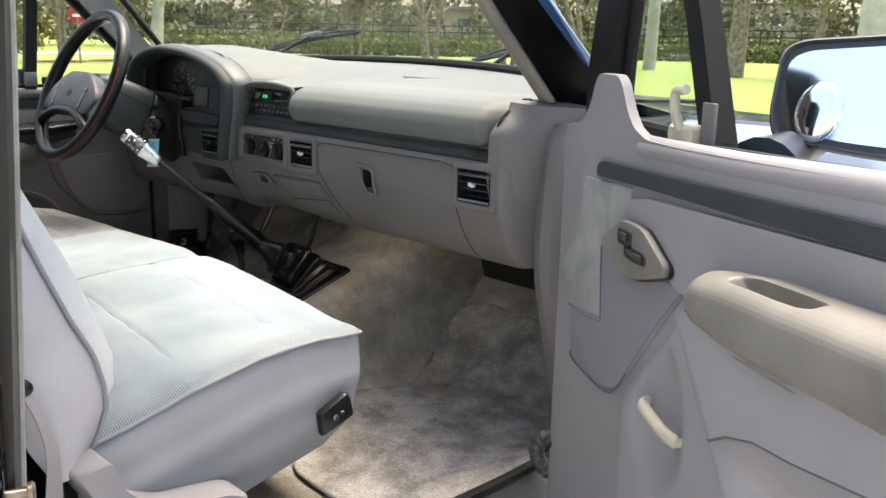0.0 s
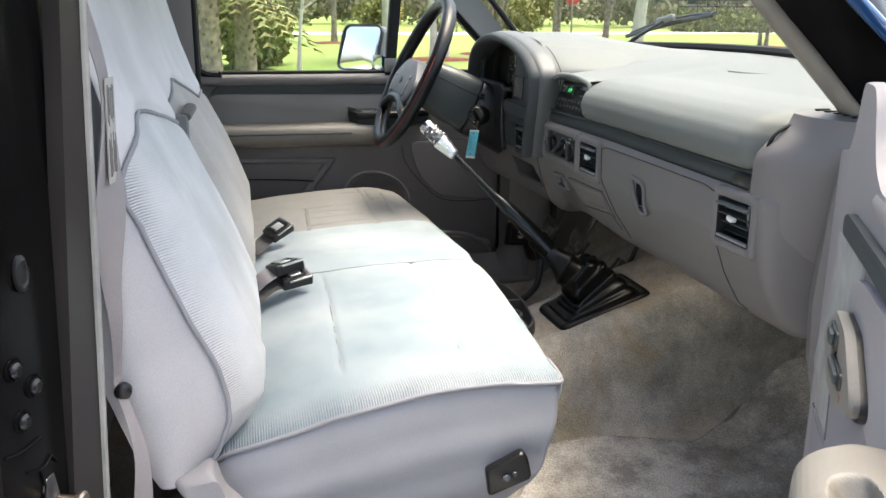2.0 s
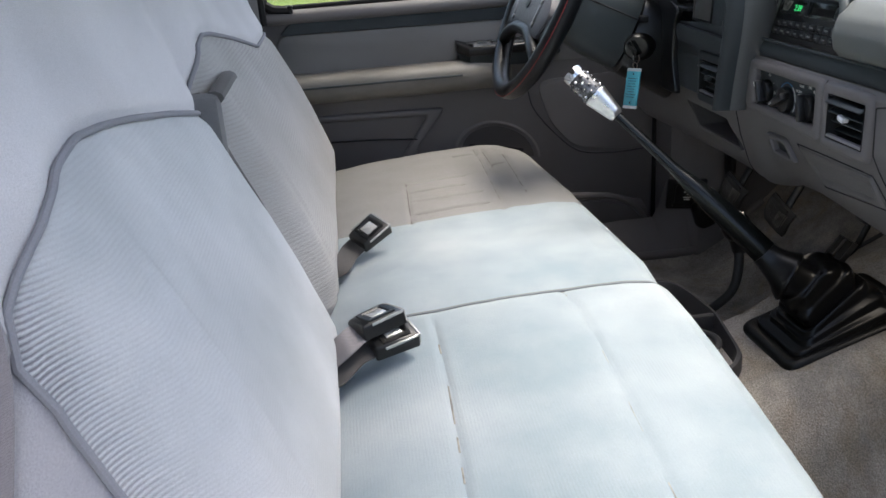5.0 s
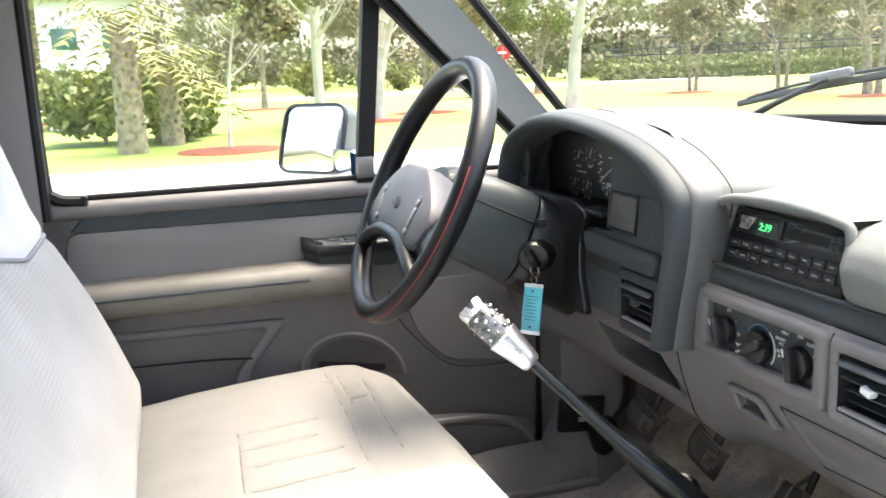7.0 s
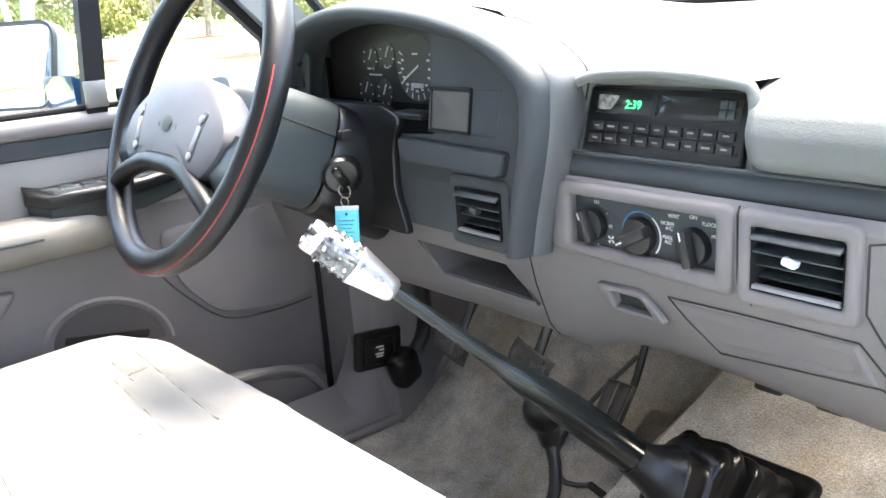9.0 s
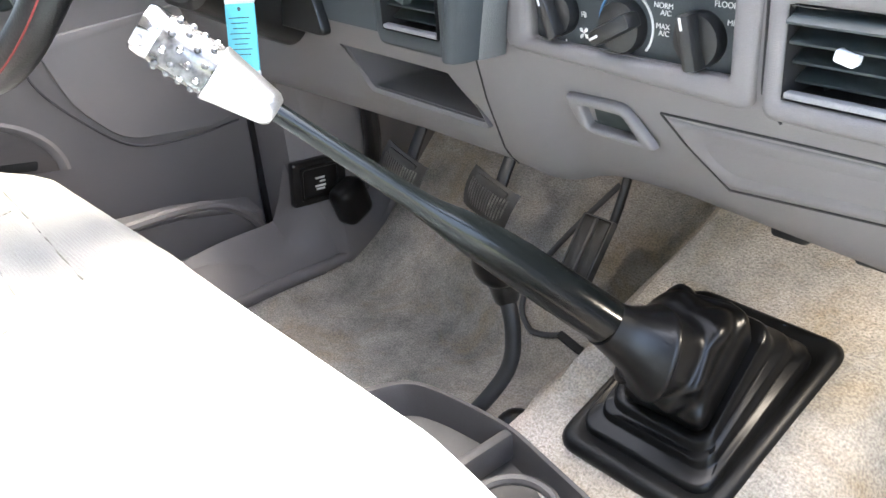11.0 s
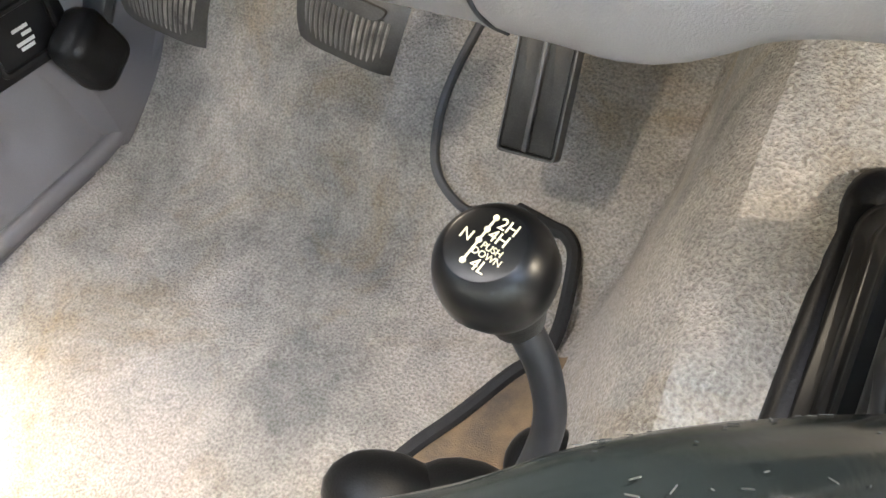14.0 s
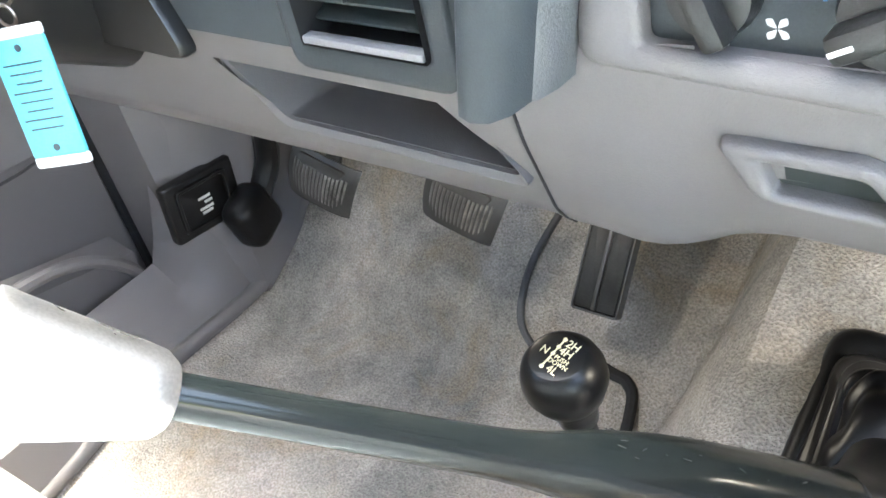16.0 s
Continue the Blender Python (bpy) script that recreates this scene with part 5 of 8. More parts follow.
IGN = Vector((-0.419, 0.365, 0.568))
IM = basis(IGN, (0.42, 0.9, 0), (0.1, -0.05, 1), (0.80, -0.58, 0.08))
ign = part("ignition_lock", lathe(bmesh.new(), [(0.026, -0.03), (0.026, 0.0), (0.023, 0.006), (0.020, 0.010), (0.012, 0.011)], IM, 26), BLACK, column, "round black ignition lock")
part("key_head", slab(bmesh.new(), rrect(0.011, 0.030, 0.005), IM @ Matrix.Translation((0, 0, 0.010)) @ Matrix.Rotation(0.5, 4, "Z"), 0.022, 0.003), STEEL_B, ign)
part("column_button", box((-0.418, 0.375, 0.618), (0.012, 0.016, 0.012), 0.002), PIT, column)
part("wiper_stalk", tube(bmesh.new(), [WM @ Vector((-0.06, 0.01, -0.10)), WM @ Vector((-0.16, 0.03, -0.09)), WM @ Vector((-0.20, 0.04, -0.085))], [0.007, 0.007, 0.010], 10), BLACK, column)

tag = thing("key_tag", (-0.395, 0.350, 0.515), "blue plastic key tag with printed lines, hanging from the key", "key tag")
ring_c = Vector((-0.404, 0.357, 0.551))
for c, r in ((ring_c, 0.009), (ring_c + Vector((0.001, -0.002, -0.013)), 0.006)):
    part("key_ring", tube(bmesh.new(), [c + Vector((r * math.cos(a), 0.3 * r * math.cos(a), r * math.sin(a))) for a in steps(0, 2 * math.pi, 20)], 0.0009, 6), STEEL, tag, "small steel split ring")
TM = basis((-0.385, 0.344, 0.500), (0.88, 0.46, 0.06), (-0.20, 0.20, 0.96), Vector((0.88, 0.46, 0.06)).cross(Vector((-0.20, 0.20, 0.96))))
part("tag_body", slab(bmesh.new(), rrect(0.033, 0.062, 0.002), TM, 0.0022, 0.0005), BLUETAG, tag)
for z in (0.0335, -0.0335):
    part("clear_end", slab(bmesh.new(), rrect(0.034, 0.006, 0.002, 0, z), TM, 0.0018, 0.0004), mat("clear_sleeve", (0.55, 0.57, 0.58), 0.15), tag, "clear plastic sleeve end")
for z in (0.026, -0.026):
    part("rivet", lathe(bmesh.new(), [(0.0020, 0.0018), (0.0020, 0.0026)], TM @ Matrix.Translation((0, z, 0)), 10), INK, tag)
for k in range(8):
    part("printed_line", slab(bmesh.new(), rrect(0.024 - 0.004 * (k % 3), 0.0009, 0.0003, -0.001, 0.018 - 0.0048 * k), TM @ Matrix.Translation((0, 0, 0.0021)), 0.0003, 0.0001), INK, tag)

# ---- gear lever ----
gear = thing("gear_lever", (0.02, 0.52, 0.20), "long black gear lever with chrome and bubbled resin knob", "gear lever")
B = Vector((-0.131, 0.238, 0.510))
ax = (Vector((-0.0026, 0.4267, 0.3074)) - B).normalized()
KM = basis(B - ax * 0.099, ax.cross(Vector((0, 0, 1))), ax.cross(ax.cross(Vector((0, 0, 1)))), ax)
part("knob_cap", lathe(bmesh.new(), [(0.0105, -0.002), (0.0118, -0.0035), (0.0150, -0.0030), (0.0168, 0.0), (0.0172, 0.006), (0.0168, 0.0105)], KM, 28), CHROME, gear, "chrome knob cap")
grip = part("knob_grip", lathe(bmesh.new(), [(0.0166, 0.0105), (0.0174, 0.013), (0.0178, 0.047), (0.0172, 0.050)], KM, 28), SMOKE, gear, "smoky bubbled resin grip")
for i in range(9):
    for j in range(4):
        a = 2 * math.pi * (i + 0.5 * (j % 2)) / 9
        p = KM @ Vector((0.0172 * math.cos(a), 0.0172 * math.sin(a), 0.0165 + 0.0088 * j))
        bm = bmesh.new()
        bmesh.ops.create_icosphere(bm, subdivisions=2, radius=0.0027, matrix=Matrix.Translation(p))
        part("bubble", bm, CHROME if (i + j) % 3 == 0 else SMOKE, grip)
part("knob_collar", lathe(bmesh.new(), [(0.0180, 0.0485), (0.0196, 0.0495), (0.0196, 0.0515), (0.0190, 0.0535), (0.0132, 0.088), (0.0122, 0.093), (0.0095, 0.0965)], KM, 28), ALU, gear, "satin aluminium collar")
LE = Vector((-0.0026, 0.4267, 0.3074))
q_at = lambda d: B + (LE - B).normalized() * d
part("lever_shaft", tube(bmesh.new(), [q_at(d) + Vector((0.0, 0.0005, 0.0024 * min(1, max(0, (d - 0.128) / 0.06)) * min(1, (0.330 - d) / 0.09))) for d in (-0.004, 0.03, 0.06, 0.09, 0.109, 0.118, 0.128, 0.138, 0.15, 0.165, 0.185, 0.21, 0.26, 0.30, 0.315, 0.318)], [0.0066, 0.0070, 0.0075, 0.0082, 0.0088, 0.0094, 0.0104, 0.0118, 0.0138, 0.0154, 0.0168, 0.0180, 0.0190, 0.0194, 0.0194, 0.0180], 22), STEEL_B, gear, "scuffed black shaft with a wide sleeve")
rngs = random.Random(5)
BARE = mat("bare_scratch", (0.013, 0.0145, 0.015), 0.6)
axd = (LE - B).normalized()
sx = axd.cross(Vector((0, 0, 1))).normalized()
up = sx.cross(axd)
for k in range(34):
    d, a = 0.155 + 0.13 * rngs.random() ** 1.6, radians(rngs.uniform(55, 150))
    rad = lerp_table(((0.15, 0.0138), (0.185, 0.0168), (0.21, 0.0180), (0.26, 0.0190), (0.30, 0.0194)), d) + 0.00012
    p = q_at(d) + Vector((0, 0.0005, 0.0024 * min(1, (0.330 - d) / 0.09))) + (sx * math.cos(a) + up * math.sin(a)) * rad
    radial = sx * math.cos(a) + up * math.sin(a)
    m = basis(p, axd + radial.cross(axd) * rngs.uniform(-0.5, 0.5), radial.cross(axd), radial)
    part("scratch", box((0, 0, 0), (0.0008 + 0.0035 * rngs.random() ** 2, 0.0003, 0.0002), 0, m), BARE, gear)
PLM = basis((0.018, 0.522, 0.196), (1, 0.02, 0), (0, 0.94, 0.33))
EXB = PLM.to_3x3() @ Vector((1, 0, 0))


def boot_ring(c, nrm, w, d, r, knuckle=0.0, phase=0.0):
    """One section of the boot: a rounded rectangle about c across nrm, its outline puckered by knuckle."""
    ex = (EXB - nrm * EXB.dot(nrm)).normalized()
    m = basis(c, ex, nrm.cross(ex), nrm)
    out = []
    for p in rounded([(-w, -d), (w, -d), (w, d), (-w, d)], r * min(w, d), 9):
        a = math.atan2(p.y, p.x)
        g = 1 + knuckle * (math.sin(6 * a + phase) + 0.5 * math.sin(11 * a - 2 * phase))
        out.append(m @ Vector((p.x * g, p.y * g, 0.25 * knuckle * math.cos(5 * a + phase) * min(w, d))))
    return out


def slant_ring(w, y0, z0, y1, z1, r, knuckle=0.0, phase=0.0, x=-0.003):
    """A boot section that leans: its near edge at (y0, z0), its far edge at (y1, z1) on the flange."""
    tilt = math.atan2(z1 - z0, y1 - y0)
    nrm = PLM.to_3x3() @ Vector((0, -math.sin(tilt), math.cos(tilt)))
    return boot_ring(PLM @ Vector((x, (y0 + y1) / 2, (z0 + z1) / 2)), nrm, w, math.hypot(y1 - y0, z1 - z0) / 2, r, knuckle, phase)


steps_low = [slant_ring(*v) for v in ((0.0665, -0.087, 0.007, 0.086, 0.008, 0.28), (0.0655, -0.086, 0.0125, 0.085, 0.016, 0.29), (0.0635, -0.083, 0.0145, 0.082, 0.019, 0.30), (0.0585, -0.070, 0.0115, 0.074, 0.026, 0.32), (0.0575, -0.0685, 0.0125, 0.073, 0.030, 0.32),
             (0.0565, -0.0675, 0.0185, 0.072, 0.038, 0.33), (0.0550, -0.0655, 0.0205, 0.070, 0.0415, 0.34), (0.0515, -0.060, 0.0185, 0.060, 0.048, 0.36), (0.0505, -0.0585, 0.0195, 0.057, 0.054, 0.36), (0.0500, -0.0570, 0.0255, 0.055, 0.066, 0.37), (0.0480, -0.0545, 0.0275, 0.052, 0.0695, 0.38), (0.0440, -0.0500, 0.0265, 0.048, 0.0685, 0.40))]
tower = [slant_ring(*v) for v in ((0.0405, -0.046, 0.026, 0.045, 0.067, 0.45, 0.02, 0.3), (0.0420, -0.049, 0.036, 0.046, 0.079, 0.55, 0.055, 0.6), (0.0430, -0.052, 0.046, 0.042, 0.090, 0.65, 0.065, 0.9), (0.0385, -0.053, 0.053, 0.034, 0.094, 0.70, 0.03, 1.6),
         (0.0400, -0.058, 0.062, 0.026, 0.103, 0.80, 0.065, 2.5), (0.0385, -0.061, 0.070, 0.014, 0.109, 0.85, 0.055, 2.9), (0.0330, -0.060, 0.076, 0.000, 0.108, 0.90, 0.02, 3.3))]
rise = (up - axd * up.dot(axd)).normalized()
tower += [boot_ring(q_at(d), (-axd - rise * 0.3 * min(1, max(0, (d - 0.30) / 0.03))).normalized(), r, r, 0.98) for d, r in ((0.3545, 0.0350), (0.3515, 0.0385), (0.3475, 0.0385), (0.342, 0.0350), (0.334, 0.0303), (0.325, 0.0262), (0.314, 0.0226), (0.304, 0.0206), (0.298, 0.0196))]
columns = [smooth_path([ring[j] for ring in tower], 4) for j in range(len(tower[0]))]
rings = steps_low + [[col[i] for col in columns] for i in range(len(columns[0]))]
BOOT = mat("glossy_boot_rubber", (0.004, 0.0042, 0.0045), 0.33, var=0.2, scale=14, spec=0.30, grain=0.03, gscale=300)
part("boot", loft(bmesh.new(), rings), BOOT, gear, "wrinkled black rubber boot in steps", 60)
flange = [(0.156, 0.212, -0.008), (0.161, 0.217, -0.001), (0.160, 0.216, 0.004), (0.154, 0.210, 0.0085), (0.146, 0.202, 0.0105), (0.136, 0.190, 0.0105), (0.130, 0.182, 0.008), (0.110, 0.160, 0.006)]
part("boot_flange", loft(bmesh.new(), [[PLM @ Vector((p.x, p.y, h)) for p in rrect(w, d, 0.022 - 0.2 * (0.161 - w) * 0.5, 0, 0, 7)] for w, d, h in flange]), RUBBER, gear, "thick rounded rubber flange", 70)

# ---- transfer lever ----
xfer = thing("transfer_lever", (-0.185, 0.36, 0.10), "short bent black transfer lever with marked ball knob", "gear lever")
KC = Vector((-0.1625, 0.451, 0.2970))
kn = Vector((0.0, -0.18, 0.97)).normalized()
kx2 = Vector((0.991, -0.161, -0.150))
kx2 = (kx2 - kn * kx2.dot(kn)).normalized()
BM = basis(KC, kx2, kn.cross(kx2), kn)
ball = part("ball_knob", lathe(bmesh.new(), [(0.010, -0.0245), (0.016, -0.0210), (0.0220, -0.0135), (0.0256, -0.003), (0.0254, 0.005), (0.0232, 0.0125), (0.0195, 0.0180), (0.0165, 0.0205), (0.0160, 0.0207), (0.008, 0.0210)], BM, 36), mat("satin_knob", (0.0022, 0.0024, 0.0027), 0.33, var=0.15, scale=40, spec=0.3), xfer, "satin black ball knob")
part("knob_neck", lathe(bmesh.new(), [(0.0175, -0.016), (0.0150, -0.025), (0.0138, -0.034), (0.0128, -0.044), (0.0108, -0.048), (0.0082, -0.049)], BM, 20), BLACK, xfer)
p0 = BM @ Vector((0, 0, -0.036))
part("bent_rod", tube(bmesh.new(), smooth_path([p0, (-0.148, 0.452, 0.225), (-0.146, 0.440, 0.185), (-0.160, 0.405, 0.145), (-0.195, 0.372, 0.095)], 7), 0.0080, 14), mat("dusty_rod_paint", (0.013, 0.013, 0.0135), 0.5, var=0.25, scale=40), xfer)
TXM = BM @ Matrix.Translation((0, 0, 0.0209))
for body, x, z, s in (("2H", 0.004, 0.0098, 0.0072), ("4H", 0.0035, 0.0040, 0.0072), ("PUSH", 0.0042, -0.0010, 0.0040), ("DOWN", 0.0042, -0.0044, 0.0040), ("4L", 0.004, -0.0092, 0.0072), ("N", -0.0085, -0.0005, 0.0068)):
    words("marking", body, TXM @ Matrix.Translation((x, z, 0.0004)), s, GOLD, ball, 0.0002)
part("shift_line", box((-0.0028, 0.0005, 0.0004), (0.0009, 0.021, 0.0004), 0, TXM), GOLD, ball)
for z in (0.011, 0.0052, 0.0, -0.010):
    part("shift_dot", lathe(bmesh.new(), [(0.0013, 0), (0.0013, 0.0007)], TXM @ Matrix.Translation((-0.0028, z, 0)), 10), GOLD, ball)
for c, s in (((-0.250, 0.412, 0.052), (0.052, 0.034, 0.030)), ((-0.168, 0.470, 0.075), (0.028, 0.026, 0.028)), ((-0.205, 0.425, 0.050), (0.050, 0.040, 0.028)), ((-0.215, 0.36, 0.06), (0.08, 0.06, 0.035))):
    bm = bmesh.new()
    bmesh.ops.create_icosphere(bm, subdivisions=3, radius=1.0, matrix=Matrix.Translation(c) @ Matrix.Diagonal((*s, 1)))
    part("boot_lobe", bm, RUBBER, xfer, "black rubber base boot")

# ---- pedals ----
gas = thing("accelerator_pedal", (-0.28, 0.70, 0.08), "black accelerator pedal pad with a worn centre ridge", "pedal")
pm = basis((-0.279, 0.700, 0.156), (0.99, 0.03, 0.0), (0.0, 0.61, 0.79), Vector((0.99, 0.03, 0.0)).cross(Vector((0.0, 0.61, 0.79))))
PEDAL_GREY = mat("dusty_pedal_rubber", (0.040, 0.039, 0.037), 0.5, var=0.35, scale=30, spec=0.4, fine=0.15)
part("pad", slab(bmesh.new(), rrect(0.046, 0.104, 0.004), pm, 0.009, 0.0015), RUBBER, gas)
for x in (-0.0115, 0.0105):
    part("tread", slab(bmesh.new(), rrect(0.0180, 0.097, 0.0015), pm @ Matrix.Translation((x, 0, 0.0085)), 0.0018, 0.0008), PEDAL_GREY, gas, "dusty grey tread strip")
part("ridge", box((-0.0008, 0, 0.011), (0.0040, 0.098, 0.006), 0.0015, pm), WORN_RIB, gas, "raised ridge worn pale")
part("pad_edge", rim(bmesh.new(), rrect(0.047, 0.105, 0.004), rrect(0.043, 0.101, 0.003), pm, 0.0, 0.0115, 0.0), WORN_RIB, gas)
part("pedal_arm", tube(bmesh.new(), smooth_path([pm @ Vector((0.006, 0.02, -0.004)), pm @ Vector((0.012, 0.055, -0.006)), (-0.262, 0.775, 0.30), (-0.26, 0.80, 0.45)], 5), 0.006, 10), BLACK, gas)


def hung_pedal(name, x, y, z, w, h, label, lean=28, ribs=15):
    """A hanging pedal: a pad that curls over at its foot, ribs along the curl, and a steel arm."""
    p = thing(name, (x, y, z), label, "pedal", "foot pedals")
    m = face_at(x, y, z, lean) @ Matrix.Rotation(radians(-15), 4, "Z") @ Matrix.Rotation(radians(14), 4, "Y")
    curl = lambda v: 0.016 - 0.013 * (1 - v) ** 2.2 - 0.004 * v ** 4
    side = lambda u: 0.006 * abs(u) ** 4
    bm = sheet(bmesh.new(), lambda u, v: m @ Vector((u * w / 2 * (1 - 0.10 * (1 - v) ** 3), (v - 0.5) * h, curl(v) - side(u) - 0.012)), steps(-1, 1, 12), steps(0, 1, 10))
    part("pad", thicken(bm, 0.012), PEDAL_GREY, p)
    for k in range(ribs):
        u = -0.88 + 1.76 * k / (ribs - 1)
        part("rib", tube(bmesh.new(), [m @ Vector((u * w / 2 * (1 - 0.10 * (1 - v) ** 3), (v - 0.5) * h, curl(v) - side(u) + 0.0006)) for v in steps(0.04, 0.78, 8)], w * 0.019, 6), WORN_METAL if k > ribs * 0.55 else WORN_RIB, p, "worn shiny rib")
    part("foot_plate", slab(bmesh.new(), rounded([(-w * 0.34, h * 0.24), (w * 0.34, h * 0.24), (w * 0.42, h * 0.47), (-w * 0.42, h * 0.47)], 0.006), m @ Matrix.Translation((0, 0, 0.0125)), 0.0035, 0.001), PEDAL_GREY, p)
    part("arm", tube(bmesh.new(), smooth_path([m @ Vector((0.005, h * 0.2, -0.003)), (x + 0.01, y + 0.06, z + 0.12), (x + 0.01, y + 0.05, z + 0.28), (x + 0.01, y + 0.03, z + 0.40)], 5), 0.009, 10, flat=0.6), BLACK, p)


WORN_METAL = mat("worn_bright_rib", (0.30, 0.29, 0.27), 0.32, 0.6, var=0.4, scale=60)
hung_pedal("brake_pedal", -0.395, 0.648, 0.222, 0.068, 0.046, "black ribbed brake pedal worn shiny at one side")
hung_pedal("clutch_pedal", -0.548, 0.622, 0.227, 0.068, 0.046, "black ribbed clutch pedal in shade")
park = thing("parking_brake", (-0.76, 0.62, 0.14), "black parking brake pedal with its release plate", "pedal")
XM = basis((-0.752, 0.597, 0.165), (0.10, 0.99, -0.06), (0, 0.1, 0.99), (0.99, -0.10, 0.02))
part("release_plate", slab(bmesh.new(), rrect(0.092, 0.072, 0.005), XM, 0.014, 0.003), BLACK, park)
part("release_frame", rim(bmesh.new(), rrect(0.068, 0.056, 0.006), rrect(0.058, 0.046, 0.005), XM, 0.014, 0.017, 0.0), BLACK, park)
for x, z, w in ((0.0, 0.006, 0.016), (0.004, 0.0, 0.010), (0.0, -0.007, 0.018), (0.0, -0.012, 0.014)):
    part("printed_bar", box((x, z, 0.0146), (w, 0.0032, 0.0005), 0, XM), PRINT, park)
bm = box((0, 0, 0), (0.044, 0.060, 0.070), 0.017, pose(-0.722, 0.636, 0.122, 17, 0, 12), 4)
part("pedal_pad", bm, RUBBER, park)
part("pedal_arm", tube(bmesh.new(), smooth_path([(-0.725, 0.660, 0.14), (-0.72, 0.685, 0.18), (-0.72, 0.69, 0.26), (-0.72, 0.67, 0.40)], 5), 0.018, 10, flat=0.6), BLACK, park)
cable = thing("cable", (-0.33, 0.70, 0.05), "thin grey cable lying on the carpet", "cable")
part("sheath", tube(bmesh.new(), smooth_path([(x, y, floor_z(x, y) + 0.006) for x, y in ((-0.36, 0.86), (-0.382, 0.80), (-0.396, 0.748), (-0.396, 0.713), (-0.383, 0.682), (-0.350, 0.663), (-0.325, 0.664), (-0.30, 0.672))], 6), 0.0042, 8), mat("cable_grey", (0.085, 0.088, 0.092), 0.5), cable)
for x in (0.087, 0.151):
    c = thing("wire_clip", (x, 0.523, 0.39), "black clip under the dash edge", "clip", "clips under the dash")
    part("body", box((x, 0.523, 0.386), (0.030, 0.02, 0.012), 0.004), BLACK, c)
# ---- bench seat ----
seat = thing("bench_seat", (-0.06, -0.05, 0.0), "pale grey cloth bench seat with piped edges", "seat")


def front_y(x):
    return lerp_table(((-0.80, 0.175), (-0.70, 0.222), (-0.40, 0.238), (0.0, 0.243), (0.10, 0.241), (0.35, 0.234), (0.60, 0.219), (0.64, 0.212), (0.655, 0.207), (0.668, 0.199)), x)


CUSH = ((0.0, -0.30, 0.262), (0.08, -0.26, 0.286), (0.25, -0.13, 0.304), (0.45, 0.0, 0.314))


def groove(d, w=0.0045):
    return math.exp(-(d / w) ** 2)


def cushion_face(x, k, x0, x1, seams):
    yf = front_y(x)
    r = sstep(0.58, 0.668, x)
    pts = CUSH + ((0.62, yf - 0.07, 0.319), (0.70, yf - 0.03 + 0.012 * r, 0.314), (0.76, yf - 0.008 + 0.004 * r, 0.300 + 0.009 * r), (0.81, yf, 0.276 + 0.012 * r), (1.0, yf - 0.035, 0.13))
    y, z = lerp_table([(a, b) for a, b, _ in pts], k), lerp_table([(a, c) for a, _, c in pts], k)
    mid, half = (x0 + x1) / 2, (x1 - x0) / 2
    q = abs((x - mid) / half)
    top = 1 - sstep(0.74, 0.82, k)
    z += top * (0.008 * (1 - q * q) + 0.003 - 0.006 * sstep(0.93, 1.0, q) ** 2)
    z -= top * lerp_table(((-0.28, 0.036), (-0.20, 0.026), (-0.12, 0.013), (0.0, 0.002), (0.05, 0.0)), y) * sstep(0.45, 0.668, x)
    y -= (1 - top) * 0.010 * sstep(0.9, 1.0, q)
    y -= 0.055 * sstep(0.54, 0.668, x) * max(0.0, (0.276 - z) / 0.146)
    z -= top * 0.011 * sstep(0.0, 0.098, x) * (x < 0.1)
    z += top * 0.021 * math.exp(-((x - 0.11) / (0.27 if x > 0.11 else 0.24)) ** 2) * sstep(-0.26, -0.12, y)
    z += top * 0.0025 * noise.noise(Vector((x * 6, y * 6, 1.7))) + top * 0.0012 * noise.noise(Vector((x * 22, y * 22, 4.1)))
    for sy, xa, xb in seams[0]:
        z -= 0.0036 * groove(y - sy - 0.006 * math.sin(7 * x)) * sstep(xa, xa + 0.03, x) * (1 - sstep(xb - 0.03, xb, x)) * top
    for sx, ya, yb in seams[1]:
        z -= 0.0036 * groove(x - sx) * sstep(ya, ya + 0.03, y) * (1 - sstep(yb - 0.03, yb, y)) * top
    return (x, y, z)


near = (((-0.098, 0.12, 0.58), (0.083, 0.09, 0.585)), ())
far = (((-0.078, -0.56, -0.27), (0.088, -0.75, -0.26), (0.105, -0.75, -0.56), (0.142, -0.68, -0.36)), ((-0.54, -0.085, 0.06), (-0.475, -0.085, 0.05), (-0.412, -0.085, 0.075), (-0.337, -0.085, 0.075), (-0.60, 0.10, 0.15), (-0.70, 0.03, 0.11)))
fine = steps(0, 0.70, 120) + steps(0.71, 1, 22)
part("cushion", sheet(bmesh.new(), lambda x, k: cushion_face(x, k, 0.102, 0.668, near), steps(0.102, 0.60, 62) + steps(0.604, 0.668, 16), fine), CLOTH, seat, "pale blue-grey ribbed passenger cushion")
# driver's part set darker and warmer than the centre cushion
part("cushion", sheet(bmesh.new(), lambda x, k: cushion_face(x, k, -0.80, 0.098, far), steps(-0.80, -0.29, 140), fine), ribbed("warm_driver_cloth", (0.222, 0.217, 0.212), "Y", 0.0032, stain=(0.21, 0.203, 0.19)), seat, "warm-grey driver cushion")
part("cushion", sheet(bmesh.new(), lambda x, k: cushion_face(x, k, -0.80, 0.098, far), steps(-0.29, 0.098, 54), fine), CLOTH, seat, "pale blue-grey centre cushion")
